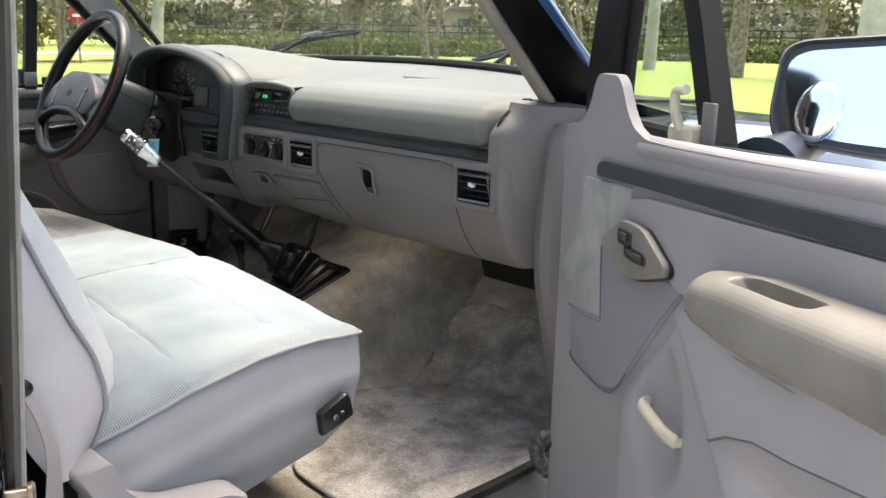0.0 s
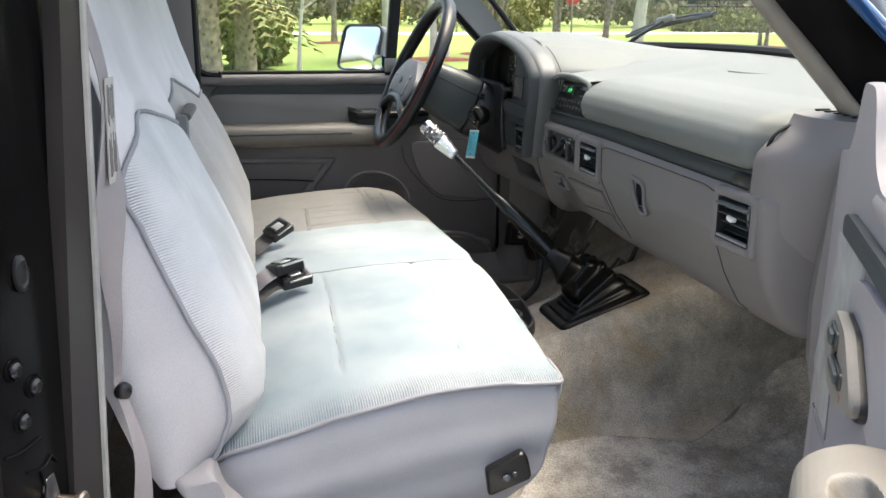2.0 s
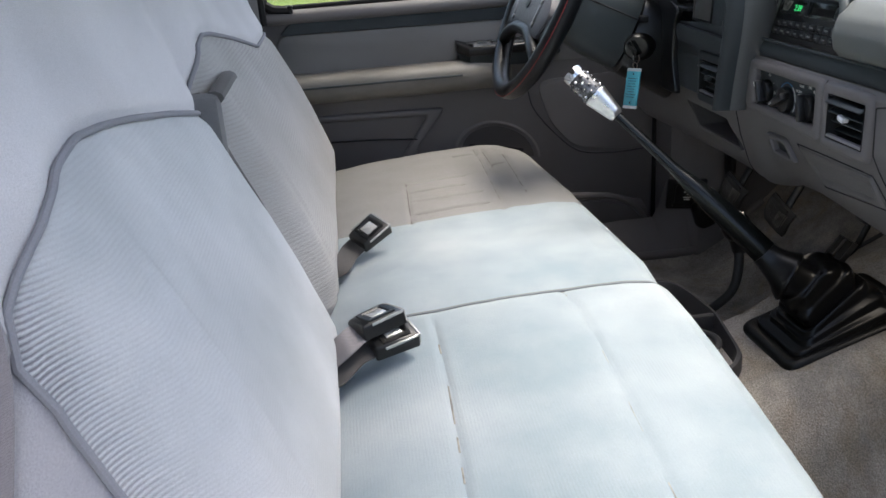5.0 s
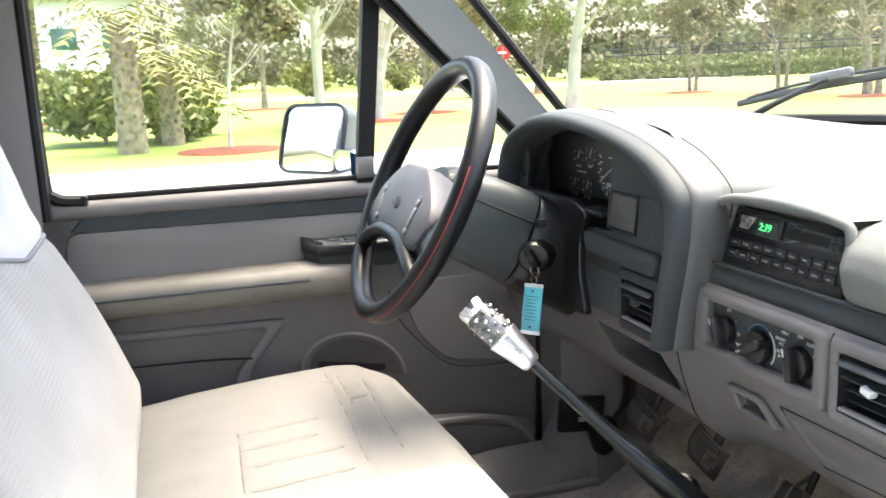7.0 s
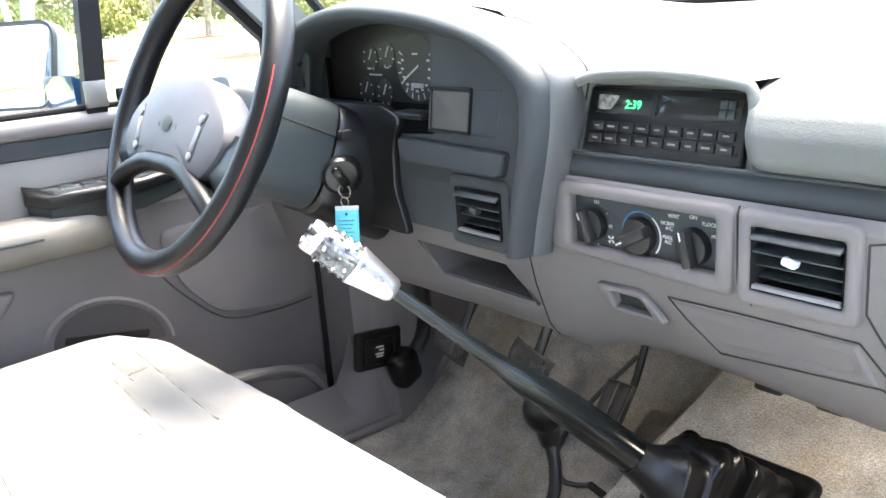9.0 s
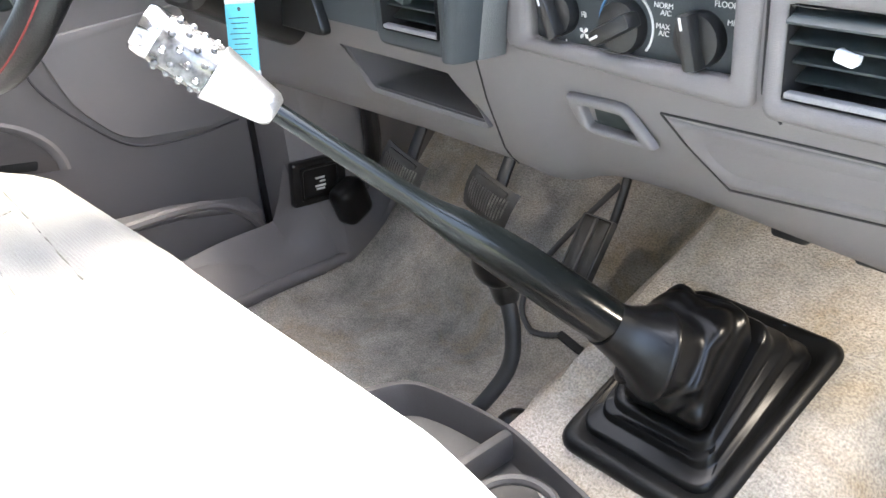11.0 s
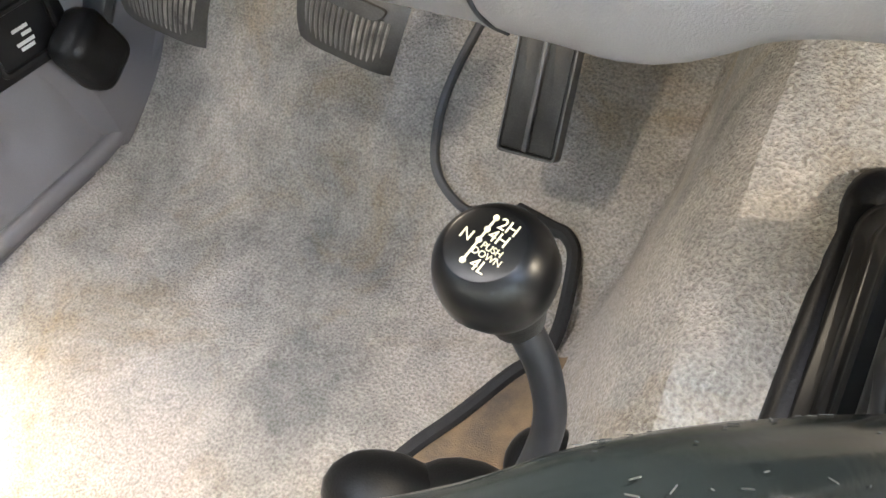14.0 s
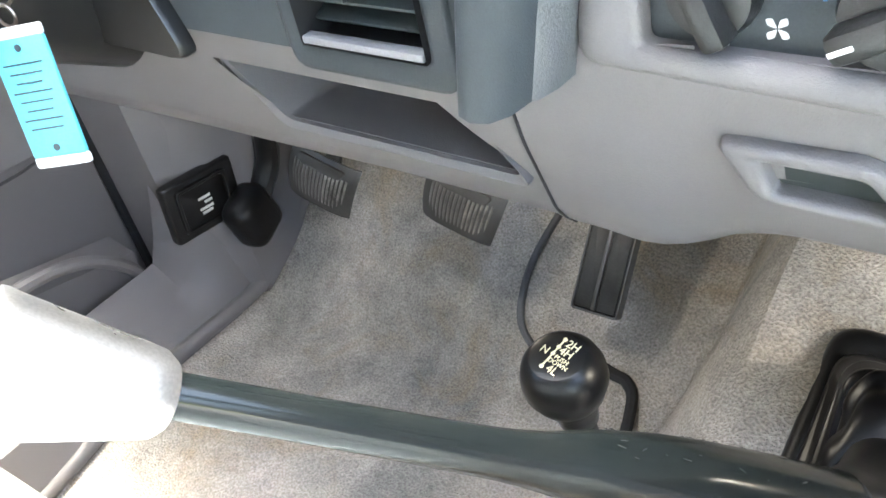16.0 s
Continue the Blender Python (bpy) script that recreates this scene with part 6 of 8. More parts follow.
part("cushion_seam", tube(bmesh.new(), [Vector(cushion_face(0.1025, k, 0.102, 0.668, ((), ()))) + Vector((-0.002, 0, 0.001)) for k in steps(0.03, 0.95, 50)], 0.0026, 8), mat("seam_thread", (0.17, 0.185, 0.195), 0.8), seat, "dark sewn seam")


def on_cushion(x, y, x0, x1, seams):
    """The point of a cushion's top over (x, y)."""
    lo, hi = 0.0, 0.72
    for _ in range(22):
        k = (lo + hi) / 2
        lo, hi = (k, hi) if cushion_face(x, k, x0, x1, seams)[1] < y else (lo, k)
    return Vector(cushion_face(x, lo, x0, x1, seams))


# soiled stitches in both cushions' grooves; the driver's are darkened as groove shade
TAN_STITCH = mat("tan_stitching", (0.30, 0.285, 0.25), 0.9, var=0.3, scale=60)
GROOVE_STITCH = mat("groove_shade_stitching", (0.155, 0.145, 0.13), 0.9, var=0.3, scale=60)
for (x0, x1, seams), keep in (((0.102, 0.668, near), 0.45), ((-0.80, 0.098, far), 0.8)):
    rows = [[(x, sy + 0.006 * math.sin(7 * x)) for x in steps(xa + 0.012, xb - 0.012, 18)] for sy, xa, xb in seams[0]] + [[(sx, y) for y in steps(ya + 0.012, yb - 0.012, 12)] for sx, ya, yb in seams[1]]
    thread = random.Random(17)
    for row in rows:
        for p, q in zip(row, row[1:]):
            if thread.random() < keep:
                ends = [on_cushion(*r, x0, x1, seams) + Vector((0, 0, 0.0002)) for r in (p, q)]
                part("stitch", tube(bmesh.new(), ends, 0.0011, 5), GROOVE_STITCH if x1 < 0.1 else TAN_STITCH, seat)
edge_line = [Vector(cushion_face(0.668, k, 0.102, 0.668, ((), ()))) + Vector((0.003, 0, 0.001)) for k in steps(0.05, 0.60, 40)]
edge_line += smooth_path([(0.671, 0.145, 0.3135), (0.671, 0.170, 0.3125), (0.670, 0.189, 0.311), (0.663, 0.200, 0.309), (0.650, 0.206, 0.306), (0.61, 0.214, 0.302), (0.56, 0.218, 0.300)], 4)
part("piping", tube(bmesh.new(), edge_line, 0.0032, 8), PIPING, seat, "raised pale piping")


SKIRT_EDGE = ((0.075, -0.20), (0.098, -0.05), (0.13, 0.122), (0.165, 0.167), (0.185, 0.182), (0.22, 0.191), (0.249, 0.200), (0.29, 0.2035), (0.32, 0.202))


def side_face(u, k):
    """The side skirt: u runs forwards and, past 1, round the front corner; k runs down. Its front edge tucks in as it falls."""
    front = lerp_table(SKIRT_EDGE, 0.306 - 0.231 * k)
    y = -0.30 + (front - 0.022 + 0.30) * min(u, 1)
    e = min(edge_line[:52], key=lambda p: abs(p.y - y))
    z = e.z + (0.075 - e.z) * k
    x = 0.668 + 0.028 * math.sin(math.pi * min(1, k * 1.25) * 0.8) * (1 - 0.35 * min(u, 1) ** 3) + 0.0022 * math.sin(22 * k + 7 * y) * math.sin(math.pi * k)
    if u > 1:
        a, c, b = Vector((x, y, z)), Vector((x + 0.001, front + 0.004, z)), Vector((0.610, front + 0.004 - 0.024 * k, z))
        v = (u - 1) * (1 - sstep(0.70, 0.90, k))
        return tuple(a * (1 - v) ** 2 + c * 2 * v * (1 - v) + b * v * v)
    return (x, y, z)


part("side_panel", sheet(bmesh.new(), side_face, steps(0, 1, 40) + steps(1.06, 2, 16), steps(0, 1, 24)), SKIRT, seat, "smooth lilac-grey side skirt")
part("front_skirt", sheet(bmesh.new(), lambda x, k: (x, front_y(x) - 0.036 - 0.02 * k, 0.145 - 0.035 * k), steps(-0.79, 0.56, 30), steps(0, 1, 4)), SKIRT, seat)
part("seat_base", box((-0.10, -0.07, 0.075), (1.18, 0.36, 0.13), 0.01), BLACK, seat)
for x in (0.44, -0.64):
    part("slide_rail", box((x, -0.10, 0.012), (0.04, 0.28, 0.03), 0.004), STEEL, seat)
BACKC = ((0.25, -0.268), (0.285, -0.234), (0.317, -0.215), (0.36, -0.213), (0.39, -0.223), (0.45, -0.245), (0.51, -0.270), (0.60, -0.313), (0.67, -0.346), (0.75, -0.375), (0.85, -0.40), (1.0, -0.44))
BACKE = ((0.25, -0.296), (0.285, -0.275), (0.317, -0.2625), (0.35, -0.263), (0.392, -0.274), (0.451, -0.304), (0.515, -0.331), (0.56, -0.347), (0.62, -0.363), (0.70, -0.376), (0.77, -0.395), (1.0, -0.45))


def back_face(x, k, x0, x1, top):
    z = 0.25 + (top - 0.025 - 0.25) * min(k, 0.9) / 0.9 + (0.025 * math.sin((k - 0.9) / 0.1 * math.pi / 2) if k > 0.9 else 0)
    c, e = lerp_table(BACKC, z), lerp_table(BACKE, z)
    if k > 0.9:
        roll = 0.055 * (1 - math.cos((k - 0.9) / 0.1 * math.pi / 2))
        c, e = c - roll, e - roll
    w = sstep(x1 - 0.085, x1 - 0.002, x) + (1 - sstep(x0 + 0.002, x0 + 0.09, x)) * 0.55
    y = c + (e - c) * w
    y += 0.003 * noise.noise(Vector((x * 7, z * 7, 9.3)))
    y -= 0.007 * groove(z - back_seam(x, x1), 0.010)
    y += 0.004 * groove(x - (x1 - 0.125), 0.006) * (1 - sstep(0.60, 0.66, z))
    return (x, y, z)


def back_seam(x, x1):
    """Height of the sewn edge of the ribbed panel."""
    d = x1 - x
    return lerp_table(((0.0, 0.600), (0.012, 0.625), (0.035, 0.648), (0.07, 0.670), (0.11, 0.684), (0.17, 0.690), (0.24, 0.684), (0.31, 0.674), (0.42, 0.655), (0.54, 0.630), (0.60, 0.618)), d)


SEAT_TOP = 1.0
# upper back raised in tone too, for light the backrest lacks
plain_back = mat("plain_back_cloth", (0.70, 0.685, 0.695), 0.95, var=0.06, scale=6, grain=0.5, gscale=900, spec=0.15, fine=0.05)
for x0, x1, cloth in ((0.108, 0.705, CLOTH_V), (-0.79, 0.092, ribbed("worn_driver_back", (0.46, 0.455, 0.44), "Z", 0.0052, stain=(0.38, 0.37, 0.35)))):
    us, vs = steps(x0, x1 - 0.06, 80) + steps(x1 - 0.056, x1, 18), steps(0, 0.9, 150) + steps(0.91, 1, 10)
    face = lambda x, k: back_face(x, k, x0, x1, SEAT_TOP)
    part("backrest", sheet(bmesh.new(), face, us, vs, lambda x, k: face(x, k)[2] > back_seam(x, x1)), cloth, seat, "pale grey ribbed backrest panel")
    part("upper_back", sheet(bmesh.new(), face, us, vs, lambda x, k: face(x, k)[2] <= back_seam(x, x1)), plain_back, seat, "plain pinkish-grey upper backrest")
    rise = [Vector(face(x1, k)) for k in steps(0.02, 0.40, 30)]
    rise = [p for p in rise if p.z < 0.595]
    over = []
    for d in steps(0.0, x1 - x0 - 0.01, 40):
        z = back_seam(x1 - d, x1)
        over.append(Vector(face(x1 - d, (z - 0.25) / (SEAT_TOP - 0.275) * 0.9)))
    part("back_piping", tube(bmesh.new(), [p + Vector((0.002, 0.003, 0)) for p in rise + over], 0.0032, 8), PIPING, seat)
    part("back_shell", loft(bmesh.new(), [[(x0, -0.43 - 0.06 * sstep(0.7, 1, z), z), (x1, -0.42 - 0.06 * sstep(0.7, 1, z), z), (x1, -0.50, z), (x0, -0.50, z)] for z in (0.27, 0.5, 0.75, SEAT_TOP - 0.02)]), SKIRT, seat)


def back_side(z, k):
    e = Vector(back_face(0.705, min(0.899, (z - 0.25) / (SEAT_TOP - 0.275) * 0.9), 0.108, 0.705, SEAT_TOP))
    rear = lerp_table(((0.25, -0.345), (0.30, -0.372), (0.40, -0.405), (0.5, -0.425), (0.79, -0.47), (1.0, -0.50)), z)
    return (0.705 + 0.042 * math.sin(math.pi * 0.62 * k) * (1 - 0.5 * sstep(0.5, 0.78, z)), e.y + (rear - e.y) * k, z)


part("back_side", sheet(bmesh.new(), back_side, steps(0.252, 0.965, 56), steps(0, 1, 10)), BACK_VINYL_LIT, seat, "smooth lilac-grey backrest side, paler to carry the light on it")
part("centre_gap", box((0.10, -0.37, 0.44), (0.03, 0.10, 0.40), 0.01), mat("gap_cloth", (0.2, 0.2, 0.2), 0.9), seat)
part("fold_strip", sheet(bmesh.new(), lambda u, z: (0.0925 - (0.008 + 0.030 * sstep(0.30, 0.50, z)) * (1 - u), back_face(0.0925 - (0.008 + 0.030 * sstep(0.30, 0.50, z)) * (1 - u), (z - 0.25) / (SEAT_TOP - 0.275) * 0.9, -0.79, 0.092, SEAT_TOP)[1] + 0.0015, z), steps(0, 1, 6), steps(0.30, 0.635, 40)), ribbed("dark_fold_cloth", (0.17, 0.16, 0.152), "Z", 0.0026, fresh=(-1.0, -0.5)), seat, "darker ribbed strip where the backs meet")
part("armrest_pull", tube(bmesh.new(), smooth_path([(0.10, -0.325, 0.635), (0.03, -0.318, 0.645), (-0.05, -0.325, 0.636)], 6), 0.011, 8, flat=0.7), mat("grey_strap", (0.16, 0.155, 0.15), 0.8), seat, "dark grey fold strap")
part("belt_guide_knob", lathe(bmesh.new(), [(0.010, 0), (0.010, 0.008), (0.006, 0.011)], basis((0.756, -0.3765, 0.392), (0, 1, 0), (0, 0, 1), (1, 0, 0)), 16), BLACK, seat, "black plastic knob")
SM = basis((0.742, 0, 0), (0, 1, 0), (0, 0, 1), (1, 0, 0))
cover = part("recliner_cover", slab(bmesh.new(), rounded([(-0.334, 0.262), (-0.284, 0.272), (-0.272, 0.226), (-0.236, 0.184), (-0.196, 0.166), (-0.103, 0.154), (-0.078, 0.142), (-0.076, 0.128), (-0.094, 0.115), (-0.160, 0.119), (-0.227, 0.136), (-0.279, 0.173), (-0.306, 0.208)], 0.012, 5), SM @ Matrix.Translation((0, 0, -0.045)), 0.060, 0.014), mat("recliner_plastic", (0.29, 0.278, 0.295), 0.6, var=0.06, grain=0.3, spec=0.3), seat, "curved lilac-grey plastic hinge cover")
part("under_flap", slab(bmesh.new(), rounded([(-0.325, 0.185), (-0.305, 0.118), (-0.268, 0.086), (-0.206, 0.078), (-0.160, 0.092), (-0.140, 0.125), (-0.20, 0.15)], 0.02, 5), SM @ Matrix.Translation((0, 0, -0.050)), 0.022, 0.008), SKIRT, seat, "grey cloth flap under the hinge cover")
part("cover_screw", lathe(bmesh.new(), [(0.005, 0), (0.005, 0.0012), (0.0035, 0.0005)], SM @ Matrix.Translation((-0.160, 0.139, 0.0145)), 12), STEEL, cover)
part("hinge", lathe(bmesh.new(), [(0.022, -0.03), (0.022, 0.0), (0.016, 0.008), (0.010, 0.016)], SM @ Matrix.Translation((-0.325, 0.165, -0.03)), 16), RUST, seat, "rusty seat hinge pivot")
part("hinge_bracket", box((0.70, -0.31, 0.12), (0.03, 0.06, 0.12), 0.01), BLACK, seat)
DARK_STEEL = mat("dull_steel_button", (0.16, 0.16, 0.165), 0.22, 0.9, var=0.2)
SWM = basis((0.692, 0, 0), (0.12, 0.99, 0), (0, 0, 1), (0.99, -0.12, 0))
sw = part("lumbar_switch", slab(bmesh.new(), rounded([(0.083, 0.168), (0.078, 0.209), (0.129, 0.236), (0.137, 0.226), (0.144, 0.194)], 0.006), SWM, 0.014, 0.005), BLACK, seat, "black switch housing")
for y, z, rad in ((0.107, 0.199, 0.0060), (0.118, 0.205, 0.0042)):
    part("switch_button", lathe(bmesh.new(), [(rad, 0), (rad, 0.004), (rad * 0.6, 0.006)], SWM @ Matrix.Translation((y, z, 0.0135)), 14), DARK_STEEL, sw)

# belts
belt = thing("seat_belt", (0.78, -0.38, 0.15), "grey shoulder belt webbing hanging by the pillar", "seat belt")


def strap(pts, w, wide, material, parent, name="webbing"):
    bm = bmesh.new()
    wide = Vector(wide)
    rows = [[Vector(p) - wide * w / 2, Vector(p) + wide * w / 2] for p in smooth_path(pts, 6)]
    loft(bm, rows, False, False)
    return part(name, thicken(bm, 0.0014), material, parent)


# each row: height, then x and y of the front edge and of the rear edge
belt_line = ((1.12, 0.795, -0.425, 0.80, -0.46), (0.90, 0.755, -0.392, 0.772, -0.412), (0.78, 0.712, -0.372, 0.765, -0.376), (0.72, 0.704, -0.3675, 0.763, -0.3695), (0.66, 0.709, -0.3645, 0.763, -0.3775), (0.60, 0.720, -0.3605, 0.765, -0.387), (0.527, 0.744, -0.3685, 0.759, -0.389), (0.475, 0.753, -0.3708, 0.758, -0.3848),
             (0.42, 0.752, -0.3765, 0.754, -0.3855), (0.398, 0.757, -0.376, 0.760, -0.386), (0.36, 0.774, -0.362, 0.778, -0.373), (0.313, 0.784, -0.351, 0.788, -0.367), (0.246, 0.785, -0.351, 0.788, -0.374), (0.187, 0.785, -0.349, 0.786, -0.379), (0.145, 0.785, -0.345, 0.785, -0.385), (0.03, 0.785, -0.341, 0.785, -0.384))
front_edge = smooth_path([(x, y, z) for z, x, y, u, v in belt_line], 5)
rear_edge = smooth_path([(u, v, z) for z, x, y, u, v in belt_line], 5)
part("webbing", thicken(loft(bmesh.new(), [[Vector(p), (Vector(p) + Vector(q)) / 2, Vector(q)] for p, q in zip(front_edge, rear_edge)], False, False), 0.0014), BELT, belt, "twisted pinkish-grey webbing")
LBM = basis((0.7335, -0.3688, 0.690), (-0.990, 0.11, 0.0), (0, 0.04, 1), (0.11, 0.990, 0.0))
part("warning_label", box((0, 0, 0.0020), (0.036, 0.115, 0.0012), 0, LBM), mat("faded_label", (0.50, 0.475, 0.445), 0.7), belt, "white sewn label")
LABEL_INK = mat("label_ink", (0.17, 0.165, 0.16), 0.8)
for x, w, y, h in ((-0.009, 0.0008, 0.030, 0.040), (-0.0065, 0.0008, 0.028, 0.044), (-0.004, 0.0008, 0.032, 0.030), (0.0, 0.0022, 0.030, 0.034), (0.004, 0.0008, 0.029, 0.042), (0.007, 0.0008, 0.031, 0.036),
                   (-0.009, 0.0008, -0.028, 0.042), (-0.0065, 0.0008, -0.030, 0.040), (-0.004, 0.0008, -0.026, 0.048), (-0.0012, 0.0008, -0.032, 0.030), (0.003, 0.0022, -0.024, 0.044), (0.0065, 0.0022, -0.030, 0.036), (0.0095, 0.0008, -0.027, 0.046)):
    part("label_line", box((x * 1.5, y, 0.0029), (w, h, 0.0006), 0, LBM), LABEL_INK, belt)
part("stitching", box((0.7852, -0.365, 0.128), (0.0022, 0.036, 0.0010), 0), mat("pale_thread", (0.6, 0.58, 0.56), 0.8), belt, "pale cross stitching")


BUTTON = mat("bright_button", (0.62, 0.62, 0.61), 0.25, 0.5, var=0.1)


def buckle_head(b, m, name="body"):
    """A flat square buckle with a chrome button in a recessed frame."""
    body = part(name, slab(bmesh.new(), rounded([(-0.034, -0.024), (0.034, -0.029), (0.034, 0.029), (-0.034, 0.024)], 0.004), m @ Matrix.Translation((0, 0, -0.012)), 0.022, 0.004), BLACK, b)
    part("button_frame", rim(bmesh.new(), rrect(0.046, 0.044, 0.003, 0.002), rrect(0.030, 0.028, 0.002, 0.002), m, 0.008, 0.0125, 0.003), BLACK, body)
    part("release_button", slab(bmesh.new(), rrect(0.026, 0.024, 0.002, 0.002), m @ Matrix.Translation((0, 0, 0.008)), 0.004, 0.001), BUTTON, body, "bright square release button")
    part("chrome_edge", box((0.034, 0, 0.000), (0.004, 0.054, 0.018), 0.0015, m), BUTTON, body)
    for y in (-0.0275, 0.0275):
        part("chrome_edge", box((0.006, y, 0.0075), (0.052, 0.0028, 0.0045), 0.001, m), BUTTON, body)
    return body


def buckle(at, ahead, side, foot, label, double=False):
    """A belt buckle on wide webbing that comes out of the seat joint."""
    at = Vector(at)
    b = thing("belt_buckle", tuple(at), label, "seat belt buckle", "bench seat belt buckles")
    m = basis(at, ahead, Vector(side) - Vector(ahead).normalized() * Vector(side).dot(Vector(ahead).normalized())) @ Matrix.Scale(0.82, 4)
    buckle_head(b, m)
    sd = m.to_3x3() @ Vector((0, 1, 0))
    strap([m @ Vector((-0.030, 0, -0.004)), m @ Vector((-0.055, 0, -0.006)), Vector(foot) + Vector((0, 0.03, 0.012)), foot], 0.046, tuple(sd), mat("dark_webbing", (0.07, 0.066, 0.065), 0.8, grain=0.4), b, "strap")
    if double:
        m2 = m @ Matrix.Translation((-0.010, 0.022, 0.019)) @ Matrix.Rotation(radians(-22), 4, "X") @ Matrix.Rotation(radians(8), 4, "Z")
        buckle_head(b, m2, "second_body")
        strap([m2 @ Vector((-0.030, 0, -0.004)), m2 @ Vector((-0.06, -0.01, -0.008)), Vector(foot) + Vector((-0.02, 0.02, 0.02)), Vector(foot) + Vector((-0.02, 0, 0))], 0.046, tuple(sd), BELT, b, "strap")
    return b


buckle((0.225, -0.150, 0.358), (-0.35, 0.90, 0.12), (-0.90, -0.35, 0.25), (0.262, -0.245, 0.325), "pair of black and chrome belt buckles lying on the seat", True)
buckle((-0.172, -0.160, 0.352), (-0.50, 0.80, 0.42), (-0.80, -0.55, 0.30), (-0.10, -0.24, 0.315), "chrome-buttoned belt buckle propped on the seat")

# cup tray on the tunnel before the seat
tray = thing("cup_holder", (-0.10, 0.32, 0.15), "dark grey plastic cup holder tray on the tunnel", "cup holder")
tr_out = rounded([(-0.235, 0.24), (0.08, 0.24), (0.065, 0.355), (0.03, 0.385), (-0.09, 0.392), (-0.165, 0.372), (-0.20, 0.355)], 0.02, 4)
tray_grey = mat("tray_plastic", (0.055, 0.053, 0.055), 0.5, var=0.08, grain=0.2)


def tray_z(x):
    return 0.182 - 0.14 * (x + 0.10) if x > -0.25 else 0.2


body = part("tray_body", loft(bmesh.new(), [[Vector((-0.08 + (p.x + 0.08) * k, 0.31 + (p.y - 0.31) * k, tray_z(p.x) + dz)) for p in tr_out] for k, dz in ((0.95, -0.10), (1.0, -0.02), (1.0, -0.004), (0.98, 0.0), (0.93, 0.0), (0.91, -0.006), (0.89, -0.035))]), tray_grey, tray)
part("divider", box((-0.085, 0.32, 0.165), (0.012, 0.13, 0.03), 0.004), tray_grey, tray)
part("cup_ring", tube(bmesh.new(), [(-0.02 + 0.038 * math.cos(a), 0.325 + 0.038 * math.sin(a), 0.168) for a in steps(0, 2 * math.pi, 24)], 0.005, 8), tray_grey, tray)

# ---- far door ----
door1 = thing("door_1", (-0.90, 0.10, 0.0), "closed driver door with grey trim panel and armrest", "door", "", "structure")
LM = basis((-0.872, 0, 0), (0, 1, 0), (0, 0, 1), (1, 0, 0))


def on(v):
    return LM @ Matrix.Translation((0, 0, v))


part("shell", box((-0.925, 0.11, 0.25), (0.05, 0.90, 0.80), 0.01), PAINT, door1)
part("panel", slab(bmesh.new(), rounded([(-0.350, 0.0), (0.555, 0.0), (0.560, 0.55), (0.555, 0.64), (-0.345, 0.645), (-0.352, 0.60)], 0.02), on(-0.03), 0.03, 0.004), TRIM, door1)
part("sill_roll", tube(bmesh.new(), [(-0.872, y, 0.632) for y in steps(-0.335, 0.55, 8)], 0.018, 12, flat=0.9), TRIM, door1)
part("dark_strip", slab(bmesh.new(), rounded([(-0.31, 0.594), (0.55, 0.588), (0.55, 0.614), (-0.285, 0.618)], 0.008), on(-0.002), 0.010, 0.003), SLATE, door1, "dark slate trim strip")
part("upper_insert", slab(bmesh.new(), rounded([(-0.325, 0.500), (0.56, 0.480), (0.55, 0.586), (-0.315, 0.592)], 0.02), on(-0.002), 0.007, 0.004), DOOR_LIGHT, door1)
arm = part("armrest", loft(bmesh.new(), [[LM @ Vector((y, p.y, p.x)) for p in rounded([(-0.002, 0.440), (d * 0.55, 0.436), (d, 0.462), (d, 0.492), (d * 0.6, 0.506), (-0.002, 0.508)], 0.016, 4)] for y, d in ((-0.345, 0.052), (-0.2, 0.058), (0.0, 0.060), (0.10, 0.058), (0.17, 0.045), (0.21, 0.02))]), BEIGE, door1, "worn tan-grey armrest")
part("arm_groove", tube(bmesh.new(), [LM @ Vector((y, 0.4795, 0.060)) for y in steps(-0.33, 0.09, 6)], 0.0025, 6), SLATE_L, arm)
swp = part("switch_pod", loft(bmesh.new(), [[LM @ Vector((y, p.y, p.x)) for p in rounded([(0, z0), (d, z0 + 0.004), (d * 1.05, z0 + 0.024), (0, z0 + 0.034)], 0.008, 4)] for y, d, z0 in ((0.085, 0.02, 0.520), (0.11, 0.048, 0.512), (0.25, 0.055, 0.515), (0.33, 0.03, 0.520))]), BLACK, door1, "black window switch pod")
part("pod_side", loft(bmesh.new(), [[LM @ Vector((y, p.y, p.x)) for p in rounded([(0, z0 - h), (d * 0.75, z0 - h + 0.004), (d * 0.96, z0 + 0.010), (0, z0 + 0.014)], 0.006, 4)] for y, d, z0, h in ((0.088, 0.018, 0.520, 0.012), (0.112, 0.046, 0.512, 0.026), (0.25, 0.053, 0.515, 0.030), (0.325, 0.028, 0.520, 0.020))]), SLATE_L, swp, "slate side of the switch pod")
part("pod_top", loft(bmesh.new(), [[LM @ Vector((y, 0.5435 + dz, v)) for y, v in ((0.105, 0.008), (0.30, 0.008), (0.30, 0.040), (0.12, 0.046))] for dz in (-0.006, 0.0)]), ALU, swp, "satin silver switch plate")
for k in range(4):
    part("window_switch", box((0.142 + 0.032 * k, 0.5425, 0.030), (0.022, 0.010, 0.020), 0.003, LM), SLATE_L, swp)
